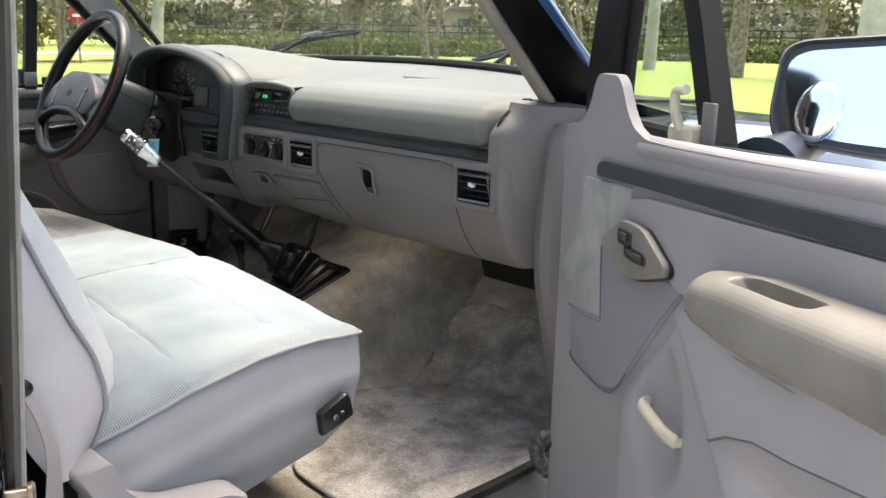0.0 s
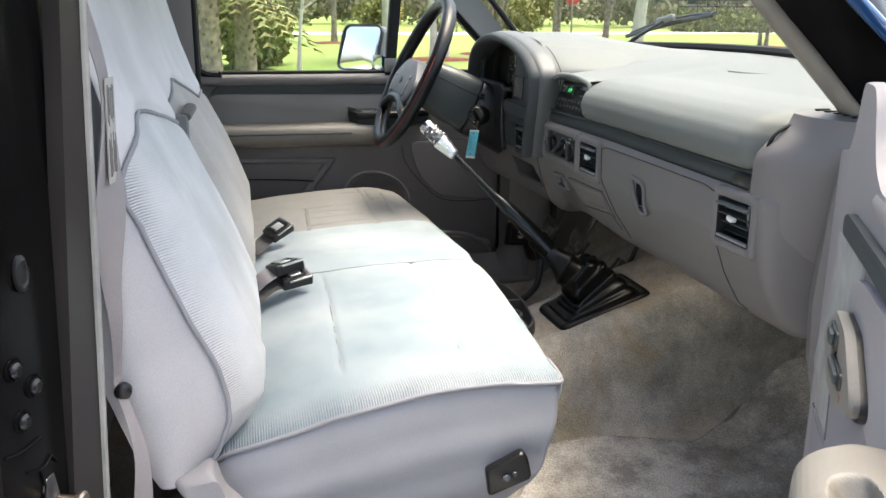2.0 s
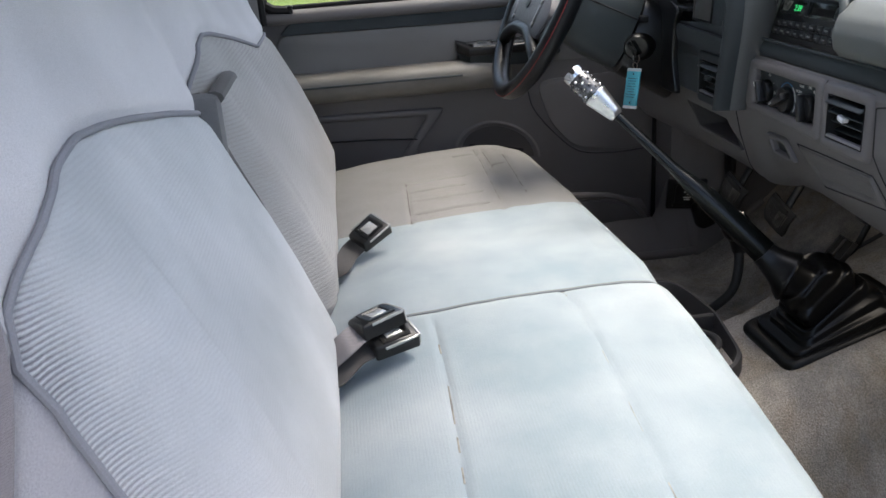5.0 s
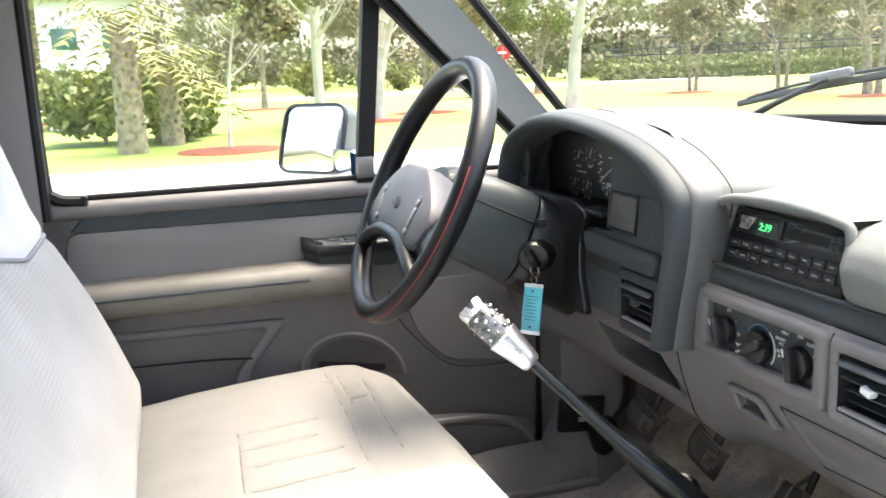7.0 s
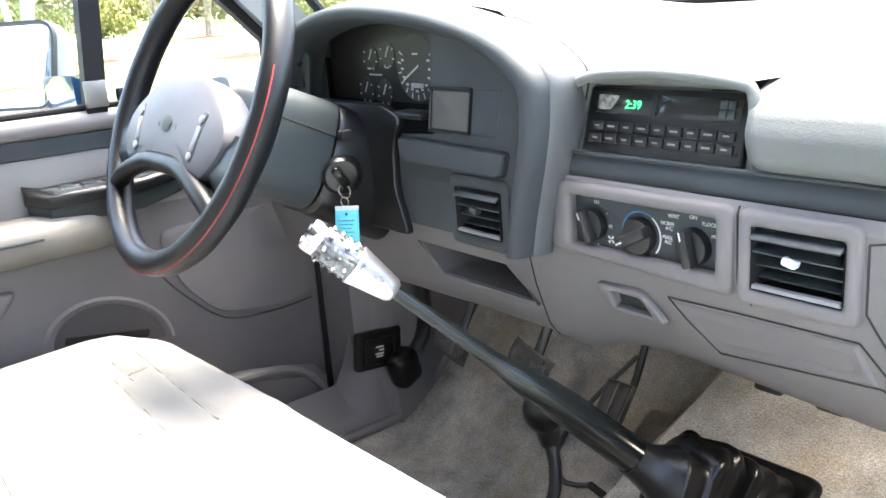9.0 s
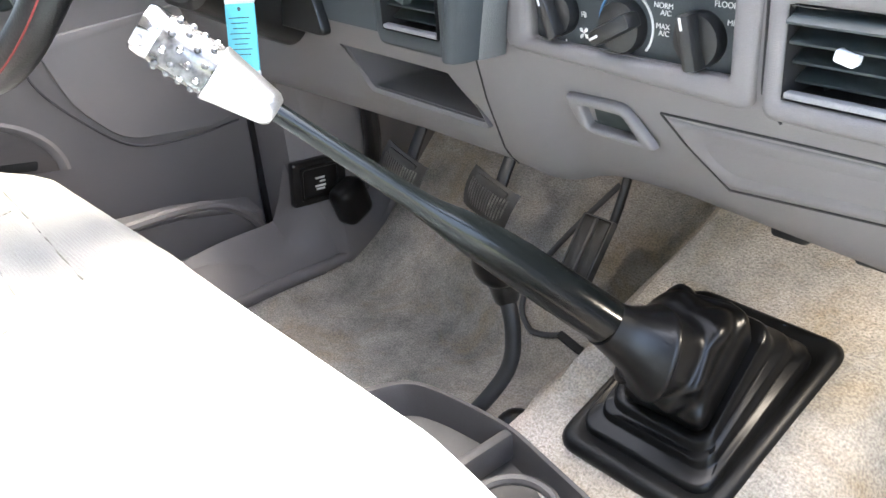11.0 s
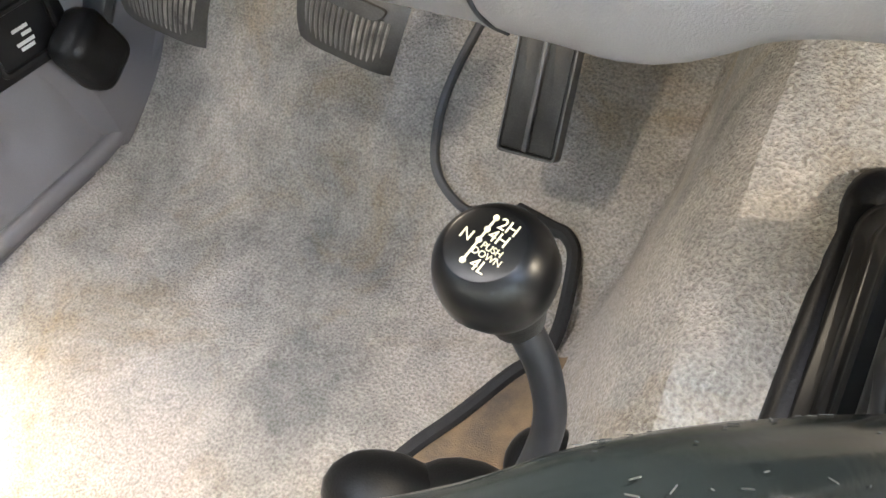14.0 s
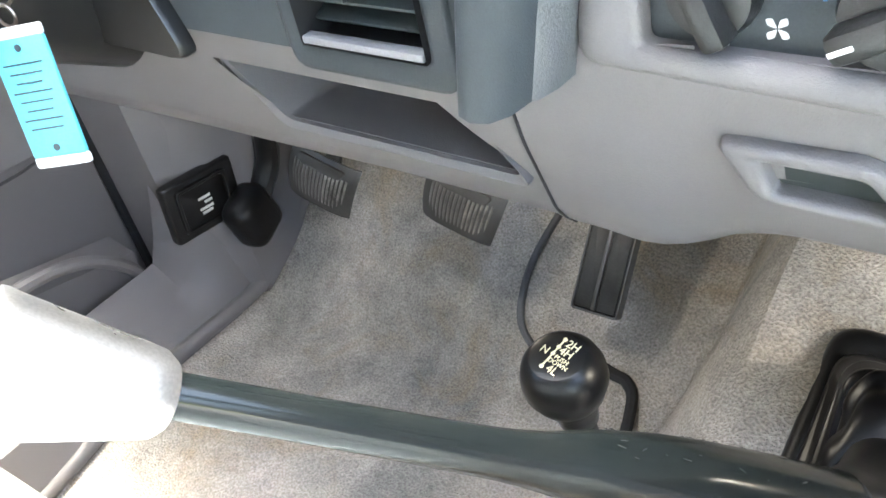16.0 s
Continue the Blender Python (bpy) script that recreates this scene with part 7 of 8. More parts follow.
part("lower_insert", bezel(bmesh.new(), rounded([(-0.345, 0.05), (-0.045, 0.05), (-0.022, 0.305), (0.055, 0.400), (-0.345, 0.408)], 0.02), rounded([(-0.335, 0.07), (-0.075, 0.07), (-0.055, 0.30), (0.010, 0.382), (-0.335, 0.390)], 0.015), on(0), 0.009, 0.0), TRIM, door1, "raised edge of the lower panel", 80)
part("pocket_line", tube(bmesh.new(), smooth_path([LM @ Vector((y, z, 0.008)) for y, z in ((-0.33, 0.345), (-0.12, 0.338), (-0.02, 0.33))], 5), 0.002, 6), PIT, door1)

part("kick_plate", slab(bmesh.new(), rounded([(0.27, 0.44), (0.30, 0.34), (0.36, 0.272), (0.50, 0.255), (0.555, 0.27), (0.555, 0.45)], 0.03), on(-0.001), 0.005, 0.003), TRIM, door1, "moulded door panel with a soft edge")

SEAM_GREY = mat("panel_seam_grey", (0.045, 0.042, 0.045), 0.7)
part("panel_seam", tube(bmesh.new(), smooth_path([LM @ Vector((y, z, 0.005)) for y, z in ((0.248, 0.43), (0.262, 0.376), (0.312, 0.312), (0.372, 0.262), (0.46, 0.250), (0.54, 0.254))], 6), 0.0018, 6), SEAM_GREY, door1, "dark moulded seam")
part("handle_arch", loft(bmesh.new(), [[LM @ Vector((0.172 + (y - 0.172) * k, 0.27 + (z - 0.27) * k, v)) for y, z in [(0.172 + 0.098 * math.cos(a), 0.272 + 0.078 * math.sin(a) - 0.15 * 0.098 * math.cos(a)) for a in steps(0, math.pi, 18)]] for k, v in ((1.06, 0.0), (1.0, 0.004), (0.95, 0.003), (0.90, 0.0008))], False, False), TRIM, door1, "raised arch over the door handle recess")
# flat dark plates paint the shade of the handle recess and slot
part("handle_recess", slab(bmesh.new(), [(0.172 + 0.088 * math.cos(a), 0.272 + 0.070 * math.sin(a) - 0.15 * 0.088 * math.cos(a)) for a in steps(0, math.pi, 18)], on(0), 0.0016, 0.0008), mat("recess_shade_plastic", (0.055, 0.050, 0.050), 0.6, var=0.08), door1, "dome behind the door handle with recess shade painted dark")
part("handle_slot", slab(bmesh.new(), rounded([(0.100, 0.292), (0.104, 0.305), (0.236, 0.281), (0.232, 0.268)], 0.004), on(0.0), 0.0025, 0.001), PIT, door1, "dark door handle slot")
part("map_pocket", loft(bmesh.new(), [[LM @ Vector((y, z, v)) for y, z, v in ((0.02, 0.03, 0), (0.02, 0.03, 0.03), (0.02 + i * 0.0, 0.17, 0.045), (0.02, 0.18, 0.0))] for i in (0,)] + [[LM @ Vector((y, z, v)) for z, v in ((0.03, 0), (0.03, 0.03), (0.16 - 0.05 * sstep(0.3, 0.55, y), 0.045), (0.17 - 0.05 * sstep(0.3, 0.55, y), 0.0))] for y in (0.2, 0.40, 0.53)]), TRIM, door1, "moulded map pocket")
part("pocket_rib", tube(bmesh.new(), smooth_path([LM @ Vector((y, z, 0.046)) for y, z in ((0.10, 0.155), (0.35, 0.16), (0.46, 0.145), (0.52, 0.09), (0.52, 0.03))], 6), 0.008, 8), TRIM, door1)
part("lock_pin", lathe(bmesh.new(), [(0.006, 0), (0.005, 0.012), (0.0065, 0.016), (0.004, 0.019)], Matrix.Translation((-0.862, -0.278, 0.640)), 12), BLACK, door1)
part("division_post", loft(bmesh.new(), [[(-0.885, y, z), (-0.860, y, z), (-0.860, y + 0.031, z), (-0.885, y + 0.031, z)] for y, z in ((0.197, 0.64), (0.228, 0.974), (0.25, 1.19))]), SEAL, door1, "black window division post")
part("rear_frame", tube(bmesh.new(), smooth_path([(-0.868, -0.28, 0.645), (-0.868, -0.325, 0.655), (-0.868, -0.340, 0.70), (-0.866, -0.338, 0.98), (-0.86, -0.33, 1.18)], 6), 0.012, 8), SEAL, door1)
part("sill_seal", tube(bmesh.new(), [(-0.876, y, 0.652) for y in steps(-0.33, 0.55, 6)], 0.006, 8), SEAL, door1)
part("post_bracket", box((-0.858, 0.214, 0.672), (0.008, 0.034, 0.040), 0.003), mat("bracket_steel", (0.22, 0.21, 0.20), 0.35, 0.6, var=0.2), door1, "dull metal vent window bracket")
part("vent_latch", box((-0.85, 0.255, 0.668), (0.014, 0.028, 0.022), 0.005), BLACK, door1)
g = part("window_glass", box((-0.878, -0.06, 0.93), (0.004, 0.56, 0.56), 0), CLEAR, door1)
g.visible_shadow = False

mir = thing("wing_mirror", (-1.12, 0.17, 0.70), "rectangular wing mirror in a grey housing", "wing mirror", "wing mirrors")
MM = basis((-1.118, 0.165, 0.712), (0.78, 0.62, 0.0), (0.62 * -0.28, -0.78 * -0.28, 0.96), (0.62, -0.78, 0.28))
part("housing", loft(bmesh.new(), [[MM @ Vector((p.x * k, p.y * k, z)) for p in rrect(0.175, 0.150, 0.03, 0, 0, 5)] for k, z in ((0.5, -0.075), (0.85, -0.06), (1.0, -0.02), (1.0, 0.006), (0.96, 0.008))]), mat("mirror_shell_grey", (0.16, 0.17, 0.18), 0.35), mir)
part("gasket", rim(bmesh.new(), rrect(0.177, 0.152, 0.036, 0, 0, 6), rrect(0.163, 0.138, 0.030, 0, 0, 6), MM, 0.004, 0.0125, 0.002), BLACK, mir, "black glass surround")
part("mirror_glass", slab(bmesh.new(), rrect(0.165, 0.140, 0.030, 0, 0, 5), MM @ Matrix.Translation((0, 0, 0.007)), 0.003, 0.001), MIRROR, mir, "bright mirror glass")
part("mount", loft(bmesh.new(), [[(-1.06, 0.19 + a, 0.655 + b) for a, b in ((0, -0.02), (0.07, -0.02), (0.07, 0.04), (0, 0.04))], [(-0.90, 0.195 + a, 0.650 + b) for a, b in ((0, -0.02), (0.035, -0.02), (0.035, 0.03), (0, 0.05))]]), PAINT, mir)

# ---- near door, standing open ----
DM = basis((0.924, 0.415, 0), (0.857, -0.515, 0), (0, 0, 1), (-0.515, -0.857, 0))
door2 = thing("door_2", (0.924, 0.415, -0.2), "open passenger door with lilac-grey trim panel", "door", "", "structure")


def dv(v):
    return DM @ Matrix.Translation((0, 0, v))


part("shell", loft(bmesh.new(), [[DM @ Vector((u, z, v)) for u, z in ((-0.02, -0.25), (1.06, -0.25), (1.06, 0.64), (-0.02, 0.60))] for v in (-0.17, -0.03)]), PAINT, door2, "dark blue outer door skin")
part("panel", slab(bmesh.new(), rounded([(-0.022, -0.10), (1.03, -0.10), (1.03, 0.70), (0.705, 0.690), (0.483, 0.682), (0.352, 0.678), (0.270, 0.678), (0.232, 0.690), (0.208, 0.712), (0.186, 0.745), (0.170, 0.756), (0.105, 0.756), (0.092, 0.742), (0.077, 0.709), (0.048, 0.683), (-0.017, 0.673)], 0.010), dv(-0.014), 0.014, 0.006), TRIM_DOOR, door2, "moulded vinyl door panel")
part("sill_ledge", loft(bmesh.new(), [[DM @ Vector((u, z - 0.020, -0.066)), DM @ Vector((u, z - 0.002, -0.066)), DM @ Vector((u, z, -0.040)), DM @ Vector((u, z - 0.003, -0.012)), DM @ Vector((u, z - 0.020, -0.008))] for u, z in ((-0.015, 0.660), (0.04, 0.672), (0.25, 0.674), (0.47, 0.680), (0.70, 0.690), (1.02, 0.699))]), TRIM_DOOR, door2, "broad vinyl ledge below the glass")
part("sill_roll", tube(bmesh.new(), [DM @ Vector((u, z, -0.014)) for u, z in ((0.25, 0.664), (0.47, 0.670), (0.70, 0.681), (1.02, 0.69))], 0.017, 12), TRIM_DOOR, door2)

part("dark_strip", slab(bmesh.new(), rounded([(0.133, 0.612), (0.290, 0.619), (0.544, 0.626), (0.723, 0.634), (1.02, 0.645), (1.02, 0.668), (0.72, 0.657), (0.54, 0.650), (0.322, 0.641), (0.155, 0.636), (0.133, 0.628)], 0.008), dv(-0.003), 0.011, 0.004), SLATE, door2, "dark slate trim strip")
part("cloth_insert", slab(bmesh.new(), rounded([(0.079, 0.603), (0.245, 0.612), (0.243, 0.564), (0.164, 0.521), (0.174, 0.404), (0.045, 0.392), (-0.008, 0.429), (0.073, 0.537)], 0.006), dv(-0.001), 0.004, 0.002), mat("pale_speckled_cloth", (0.33, 0.335, 0.325), 0.9, var=0.12, scale=25, grain=0.7, gscale=700), door2, "pale speckled corner insert")
part("upper_insert", slab(bmesh.new(), rounded([(0.245, 0.597), (0.30, 0.607), (0.71, 0.630), (1.02, 0.640), (1.02, 0.585), (0.72, 0.572), (0.56, 0.562), (0.47, 0.535), (0.41, 0.510), (0.30, 0.53), (0.235, 0.575)], 0.012), dv(-0.001), 0.008, 0.004), TRIM_DOOR, door2)
part("lower_insert", slab(bmesh.new(), rounded([(0.162, 0.514), (0.182, 0.409), (0.052, 0.393), (0.066, 0.312), (0.185, 0.308), (0.238, 0.324), (0.407, 0.513), (0.361, 0.517), (0.251, 0.494)], 0.012), dv(-0.001), 0.006, 0.003), mat("violet_grey_vinyl", (0.215, 0.207, 0.235), 0.62, var=0.05, grain=0.25), door2, "violet-grey lower insert")
POD = [(0.185, 0.530), (0.255, 0.572), (0.318, 0.572), (0.386, 0.538), (0.380, 0.524), (0.307, 0.502), (0.250, 0.499)]
pod = part("switch_plate", loft(bmesh.new(), [[DM @ Vector((0.285 + (p.x - 0.285) * k, 0.538 + (p.y - 0.538) * k, v)) for p in rounded(POD, 0.014, 4)] for k, v in ((1.0, 0.012), (1.0, 0.017), (0.97, 0.020), (0.3, 0.020))]), BEIGE, door2, "tan-grey window switch plate")
part("plate_rim", loft(bmesh.new(), [[DM @ Vector((0.285 + (p.x - 0.285) * k, 0.536 + (p.y - 0.538) * k, v)) for p in rounded(POD, 0.014, 4)] for k, v in ((1.0, 0.0), (1.03, 0.004), (1.02, 0.0125), (0.9, 0.0125))]), BLACK, pod)
part("lock_switch", slab(bmesh.new(), rrect(0.040, 0.020, 0.006, 0.272, 0.551), dv(0.0195), 0.003, 0.001), BLACK, pod)
part("window_switch", slab(bmesh.new(), rrect(0.062, 0.015, 0.006, 0.305, 0.534), dv(0.0195), 0.003, 0.001), BLACK, pod)
part("switch_key", box((0.305, 0.534, 0.0235), (0.044, 0.009, 0.005), 0.002, DM), SLATE_L, pod)
part("lock_key", box((0.272, 0.552, 0.0235), (0.020, 0.011, 0.005), 0.002, DM), SLATE_L, pod)
part("lamp_dot", slab(bmesh.new(), rrect(0.012, 0.006, 0.0025, 0.330, 0.520), dv(0.0198), 0.0008, 0.0003), mat("faded_red", (0.30, 0.14, 0.10), 0.5), pod)


ARM = ((0.475, 0.522, 0.540, 0.020), (0.485, 0.519, 0.552, 0.040), (0.50, 0.517, 0.563, 0.056), (0.53, 0.516, 0.575, 0.070), (0.60, 0.514, 0.585, 0.076), (0.80, 0.522, 0.597, 0.074), (1.02, 0.530, 0.606, 0.070))


def arm_ring(u):
    """One section of the armrest, with the grab recess sunk into its top."""
    z0, z1, v = (lerp_table([(r[0], r[i]) for r in ARM], u) for i in (1, 2, 3))
    prof = rounded([(-0.002, z0 - 0.008), (v * 0.80, z0), (v, z0 + 0.014), (v * 0.97, z1 - 0.014), (v * 0.66, z1), (-0.002, z1 - 0.004)], 0.013, 5)
    out = []
    for i, p in enumerate(prof):
        q = prof[(i + 1) % len(prof)]
        n = 20 if (q - p).length > 0.008 and q.y > z1 - 0.03 and p.y > z1 - 0.03 else 4
        out += [p.lerp(q, k / n) for k in range(n)]
    ring = []
    for p in out:
        d = ((u - 0.642) / 0.064) ** 4 + ((p.x - 0.046) / 0.0125) ** 4
        sink = 0.020 * (1 - sstep(0.25, 1.15, d)) if p.y > z1 - 0.022 else 0.0
        ring.append(DM @ Vector((u, p.y - sink, p.x - sink * 0.35)))
    return ring


arm2 = part("armrest", loft(bmesh.new(), [arm_ring(u) for u in steps(0.475, 0.57, 14) + steps(0.573, 0.712, 60) + steps(0.73, 1.02, 8)]), BEIGE, door2, "worn tan-grey armrest with grab recess", 60)
part("arm_scuff", tube(bmesh.new(), [DM @ Vector((u, 0.5165 + 0.03 * (u - 0.6), 0.069)) for u in steps(0.62, 0.72, 8)], [0.0004] + [0.0014] * 7 + [0.0004], 6), BEIGE, arm2, "pale scuff along the edge")
MOUTH = ((0.20, 0.39), (0.52, 0.392), (0.576, 0.411), (0.615, 0.434), (0.659, 0.449), (0.713, 0.456), (0.809, 0.475), (1.02, 0.49))


def lower_moulding(u, k):
    """The lower door: a finger cup behind the handle, a swelling body, and a pocket let in below its mouth line (k = 1)."""
    zc = lerp_table(MOUTH, u)
    z = -0.098 + (zc + 0.098) * k if k <= 1 else zc + (0.528 - 0.026 * (1 - sstep(0.455, 0.52, u)) - zc) * (k - 1)
    d = u - (0.243 + max(0.0, z - 0.324) * 0.90)
    e = u - (0.497 + (0.513 - z) * (0.85 if z > 0.25 else 0.85 - 0.6 * (0.25 - z)))
    v = -0.003 + 0.021 * sstep(0.0, 0.055, d)
    cup = ((u - 0.385) / 0.075) ** 2 + ((z - 0.352) / 0.105) ** 2
    v -= max(0.0, v) * (1 - sstep(0.0, 1.1, cup))
    v += (0.056 - v * 0.6) * sstep(-0.095, 0.015, e)
    if k < 0.999:
        v -= (0.006 * sstep(0, 0.05, zc - z) + 0.024 * sstep(0.015, 0.06, zc - z - 0.012)) * sstep(0.012, 0.055, e)
        v -= 0.005 * sstep(0.0, 0.02, e)
    return DM @ Vector((u, z, v))


part("lower_moulding", sheet(bmesh.new(), lower_moulding, steps(0.205, 0.72, 86) + steps(0.73, 1.02, 20), steps(0, 0.94, 46) + steps(0.95, 0.99, 6) + [0.9985, 1.0] + steps(1.04, 2.0, 16)), TRIM_DOOR, door2, "moulded lower door with finger cup and pocket", 50)
DOOR_SEAM = mat("door_seam", (0.10, 0.093, 0.10), 0.7)
part("pocket_mouth", tube(bmesh.new(), [lower_moulding(u, 1.0) + DM.to_3x3() @ Vector((0, -0.001, -0.001)) for u in steps(0.572, 1.0, 40)], 0.0016, 6), DOOR_SEAM, door2, "dark mouth of the door pocket")
for pts in (((0.045, 0.392), (0.11, 0.394), (0.172, 0.403)), ((0.060, 0.318), (0.075, 0.308), (0.15, 0.304), (0.20, 0.306), (0.235, 0.322), (0.288, 0.385), (0.35, 0.457), (0.405, 0.514)), ((0.172, 0.403), (0.165, 0.46), (0.160, 0.514)), ((0.405, 0.514), (0.43, 0.530), (0.470, 0.553))):
    part("panel_seam", tube(bmesh.new(), smooth_path([DM @ Vector((u, z, 0.004)) for u, z in pts], 6), 0.0013, 6), DOOR_SEAM, door2, "dark moulded seam")
part("door_handle", tube(bmesh.new(), smooth_path([DM @ Vector((u, z, v)) for u, z, v in ((0.341, 0.351, 0.004), (0.347, 0.351, 0.016), (0.374, 0.350, 0.022), (0.420, 0.345, 0.024), (0.441, 0.342, 0.019), (0.447, 0.340, 0.008))], 6), [0.005] * 8 + [0.0070] * 18 + [0.005] * 5, 12, flat=1.25), CREAM, door2, "yellowed cream pull handle")
part("door_check", tube(bmesh.new(), smooth_path([DM @ Vector((-0.01, 0.11, -0.02)), DM @ Vector((-0.03, 0.125, 0.0)), DM @ Vector((-0.045, 0.10, 0.015)), DM @ Vector((-0.055, 0.06, 0.0)), DM @ Vector((-0.06, 0.03, -0.03))], 6), [0.012 + 0.003 * (i % 2) for i in range(25)], 10), mat("grey_hose", (0.05, 0.05, 0.052), 0.5), door2, "grey rubber wiring sleeve")
part("hinge_edge", box((-0.012, 0.28, -0.06), (0.02, 0.74, 0.10), 0.006, DM), TRIM, door2)
# window frame of the open door
part("front_frame", loft(bmesh.new(), [[DM @ Vector((u + a, z, v)) for a, v in ((0, -0.09), (w, -0.09), (w, -0.05), (0, -0.05))] for u, w, z in ((-0.058, 0.105, 0.665), (-0.064, 0.094, 0.74), (-0.040, 0.084, 0.84), (0.07, 0.07, 1.20))]), SEAL, door2, "black window frame")
part("division_post", loft(bmesh.new(), [[DM @ Vector((u + a, z, v)) for a, v in ((0, -0.095), (0.040, -0.095), (0.040, -0.065), (0, -0.065))] for u, z in ((0.300, 0.655), (0.230, 0.826), (0.06, 1.19))]), SEAL, door2, "black window division post")
part("vent_sill", tube(bmesh.new(), smooth_path([DM @ Vector((u, z, -0.078)) for u, z in ((0.052, 0.862), (0.034, 0.745), (0.042, 0.70), (0.062, 0.680), (0.218, 0.676), (0.33, 0.670))], 6), 0.011, 8), SEAL, door2)
part("sill_seal", tube(bmesh.new(), [DM @ Vector((u, z, -0.055)) for u, z in ((0.33, 0.672), (0.70, 0.685), (1.02, 0.695))], 0.007, 8), SEAL, door2)
vg = part("vent_glass", loft(bmesh.new(), [[DM @ Vector((u, z, v)) for u, z in ((0.05, 0.67), (0.33, 0.668), (0.23, 0.86), (0.10, 1.12), (0.05, 0.86))] for v in (-0.080, -0.077)]), CLEAR, door2)
vg.visible_shadow = False
part("vent_latch", loft(bmesh.new(), [[DM @ Vector((u + p.x, z + p.y, v)) for p in rrect(w, h, 0.006)] for u, z, w, h, v in ((0.268, 0.684, 0.060, 0.028, -0.074), (0.268, 0.684, 0.060, 0.028, -0.050), (0.266, 0.684, 0.046, 0.018, -0.044))]), CREAM, door2, "yellowed vent window catch")
part("latch_lever", tube(bmesh.new(), smooth_path([DM @ Vector((0.272, 0.690, -0.046)), DM @ Vector((0.262, 0.715, -0.042)), DM @ Vector((0.258, 0.738, -0.044)), DM @ Vector((0.28, 0.742, -0.046))], 6), 0.0065, 10), CREAM, door2, "yellowed catch lever")
part("latch_plate", box((0.318, 0.702, -0.060), (0.030, 0.052, 0.006), 0.002, DM), TRIM, door2, "grey catch plate")
mir2 = thing("wing_mirror", tuple(DM @ Vector((0.30, 0.70, -0.2))), "large wing mirror with round blind-spot mirror stuck on", "wing mirror", "wing mirrors")
M2 = DM @ Matrix.Translation((0.33, 0.733, -0.235)) @ Matrix.Rotation(radians(33), 4, "Y") @ Matrix.Rotation(radians(-14), 4, "X") @ Matrix.Diagonal((0.74, 1, 1, 1))
outline = rounded([(-0.103, 0.020), (-0.100, 0.048), (-0.07, 0.060), (0.13, 0.072), (0.14, -0.058), (0.03, -0.055), (-0.088, -0.046), (-0.103, -0.010)], 0.02, 4)
hull = [(p * 1.0 + Vector((math.copysign(0.012, p.x), math.copysign(0.012, p.y)))) for p in outline]
part("housing", loft(bmesh.new(), [[M2 @ Vector((p.x * k, p.y * k, z)) for p in hull] for k, z in ((0.6, -0.09), (0.9, -0.06), (1.02, -0.02), (1.02, 0.010), (0.98, 0.014), (0.94, 0.006))]), mat("mirror_grey", (0.05, 0.055, 0.065), 0.35, var=0.05), mir2, "dark grey housing")
part("mirror_glass", slab(bmesh.new(), outline, M2 @ Matrix.Translation((0, 0, 0.005)), 0.003, 0.001), MIRROR, mir2, "bright mirror glass")
part("blind_spot_mirror", lathe(bmesh.new(), [(0.038, 0.006), (0.039, 0.0095), (0.037, 0.0110), (0.030, 0.0122), (0.020, 0.0131), (0.008, 0.0136)], M2 @ Matrix.Translation((-0.032, -0.019, 0)), 30), MIRROR, mir2, "round convex stick-on mirror")
part("mount", tube(bmesh.new(), smooth_path([DM @ Vector((0.335, 0.640, -0.13)), DM @ Vector((0.300, 0.655, -0.18)), DM @ Vector((0.275, 0.675, -0.225)), DM @ Vector((0.285, 0.715, -0.262))], 5), [0.050, 0.047, 0.044, 0.041, 0.038, 0.035, 0.033, 0.031, 0.030, 0.030, 0.030, 0.031, 0.032, 0.033, 0.034, 0.035], 16), mat("mount_grey", (0.045, 0.05, 0.062), 0.35, var=0.05), mir2, "dark grey mirror foot")
# ---- outside ----
LAWN = mat("mown_lawn", (0.19, 0.28, 0.075), 0.95, var=0.25, scale=0.35, grain=0.6, gscale=60, spec=0.1, fine=0.12, stain=(0.23, 0.265, 0.09))
ASPHALT = mat("pale_asphalt", (0.48, 0.47, 0.45), 0.9, var=0.12, scale=1.2, grain=0.5, gscale=90)
MULCH = mat("red_mulch", (0.22, 0.06, 0.03), 0.95, var=0.3, scale=9, grain=0.8, gscale=120)
BARK = mat("grey_bark", (0.30, 0.25, 0.19), 0.9, var=0.3, scale=6, grain=0.8, gscale=50)
PALE_BARK = mat("pale_palm_trunk", (0.52, 0.49, 0.43), 0.85, var=0.12, scale=3, grain=0.5, gscale=60)
LEAF = mat("green_leaves", (0.17, 0.21, 0.075), 0.7, var=0.35, scale=2.0, stain=(0.17, 0.165, 0.055))
DRY = mat("dry_olive_leaves", (0.22, 0.20, 0.10), 0.8, var=0.3, scale=2.0)
FROND = mat("palm_fronds", (0.12, 0.16, 0.035), 0.6, var=0.3, scale=3.0, stain=(0.24, 0.19, 0.05))


def ground_z(x, y):
    d = math.hypot(x, y)
    return -0.80 + 0.010 * max(0.0, d - 18) - 0.000028 * max(0.0, d - 60) ** 2 * (d < 400)


def ring_steps():
    return [0, 2, 4, 6, 8, 10, 12, 14, 17, 20, 25, 30, 36, 42, 50, 60, 75, 95, 130, 200, 400, 900, 2500]


def ground_sheet(r0, r1, dz):
    rs = [r for r in ring_steps() if r0 <= r <= r1]
    return sheet(bmesh.new(), lambda r, a: (r * math.cos(a), r * math.sin(a), (ground_z(r * math.cos(a), r * math.sin(a)) if r < 100 else ground_z(100, 0)) + dz), rs, steps(0, 2 * math.pi, 72))


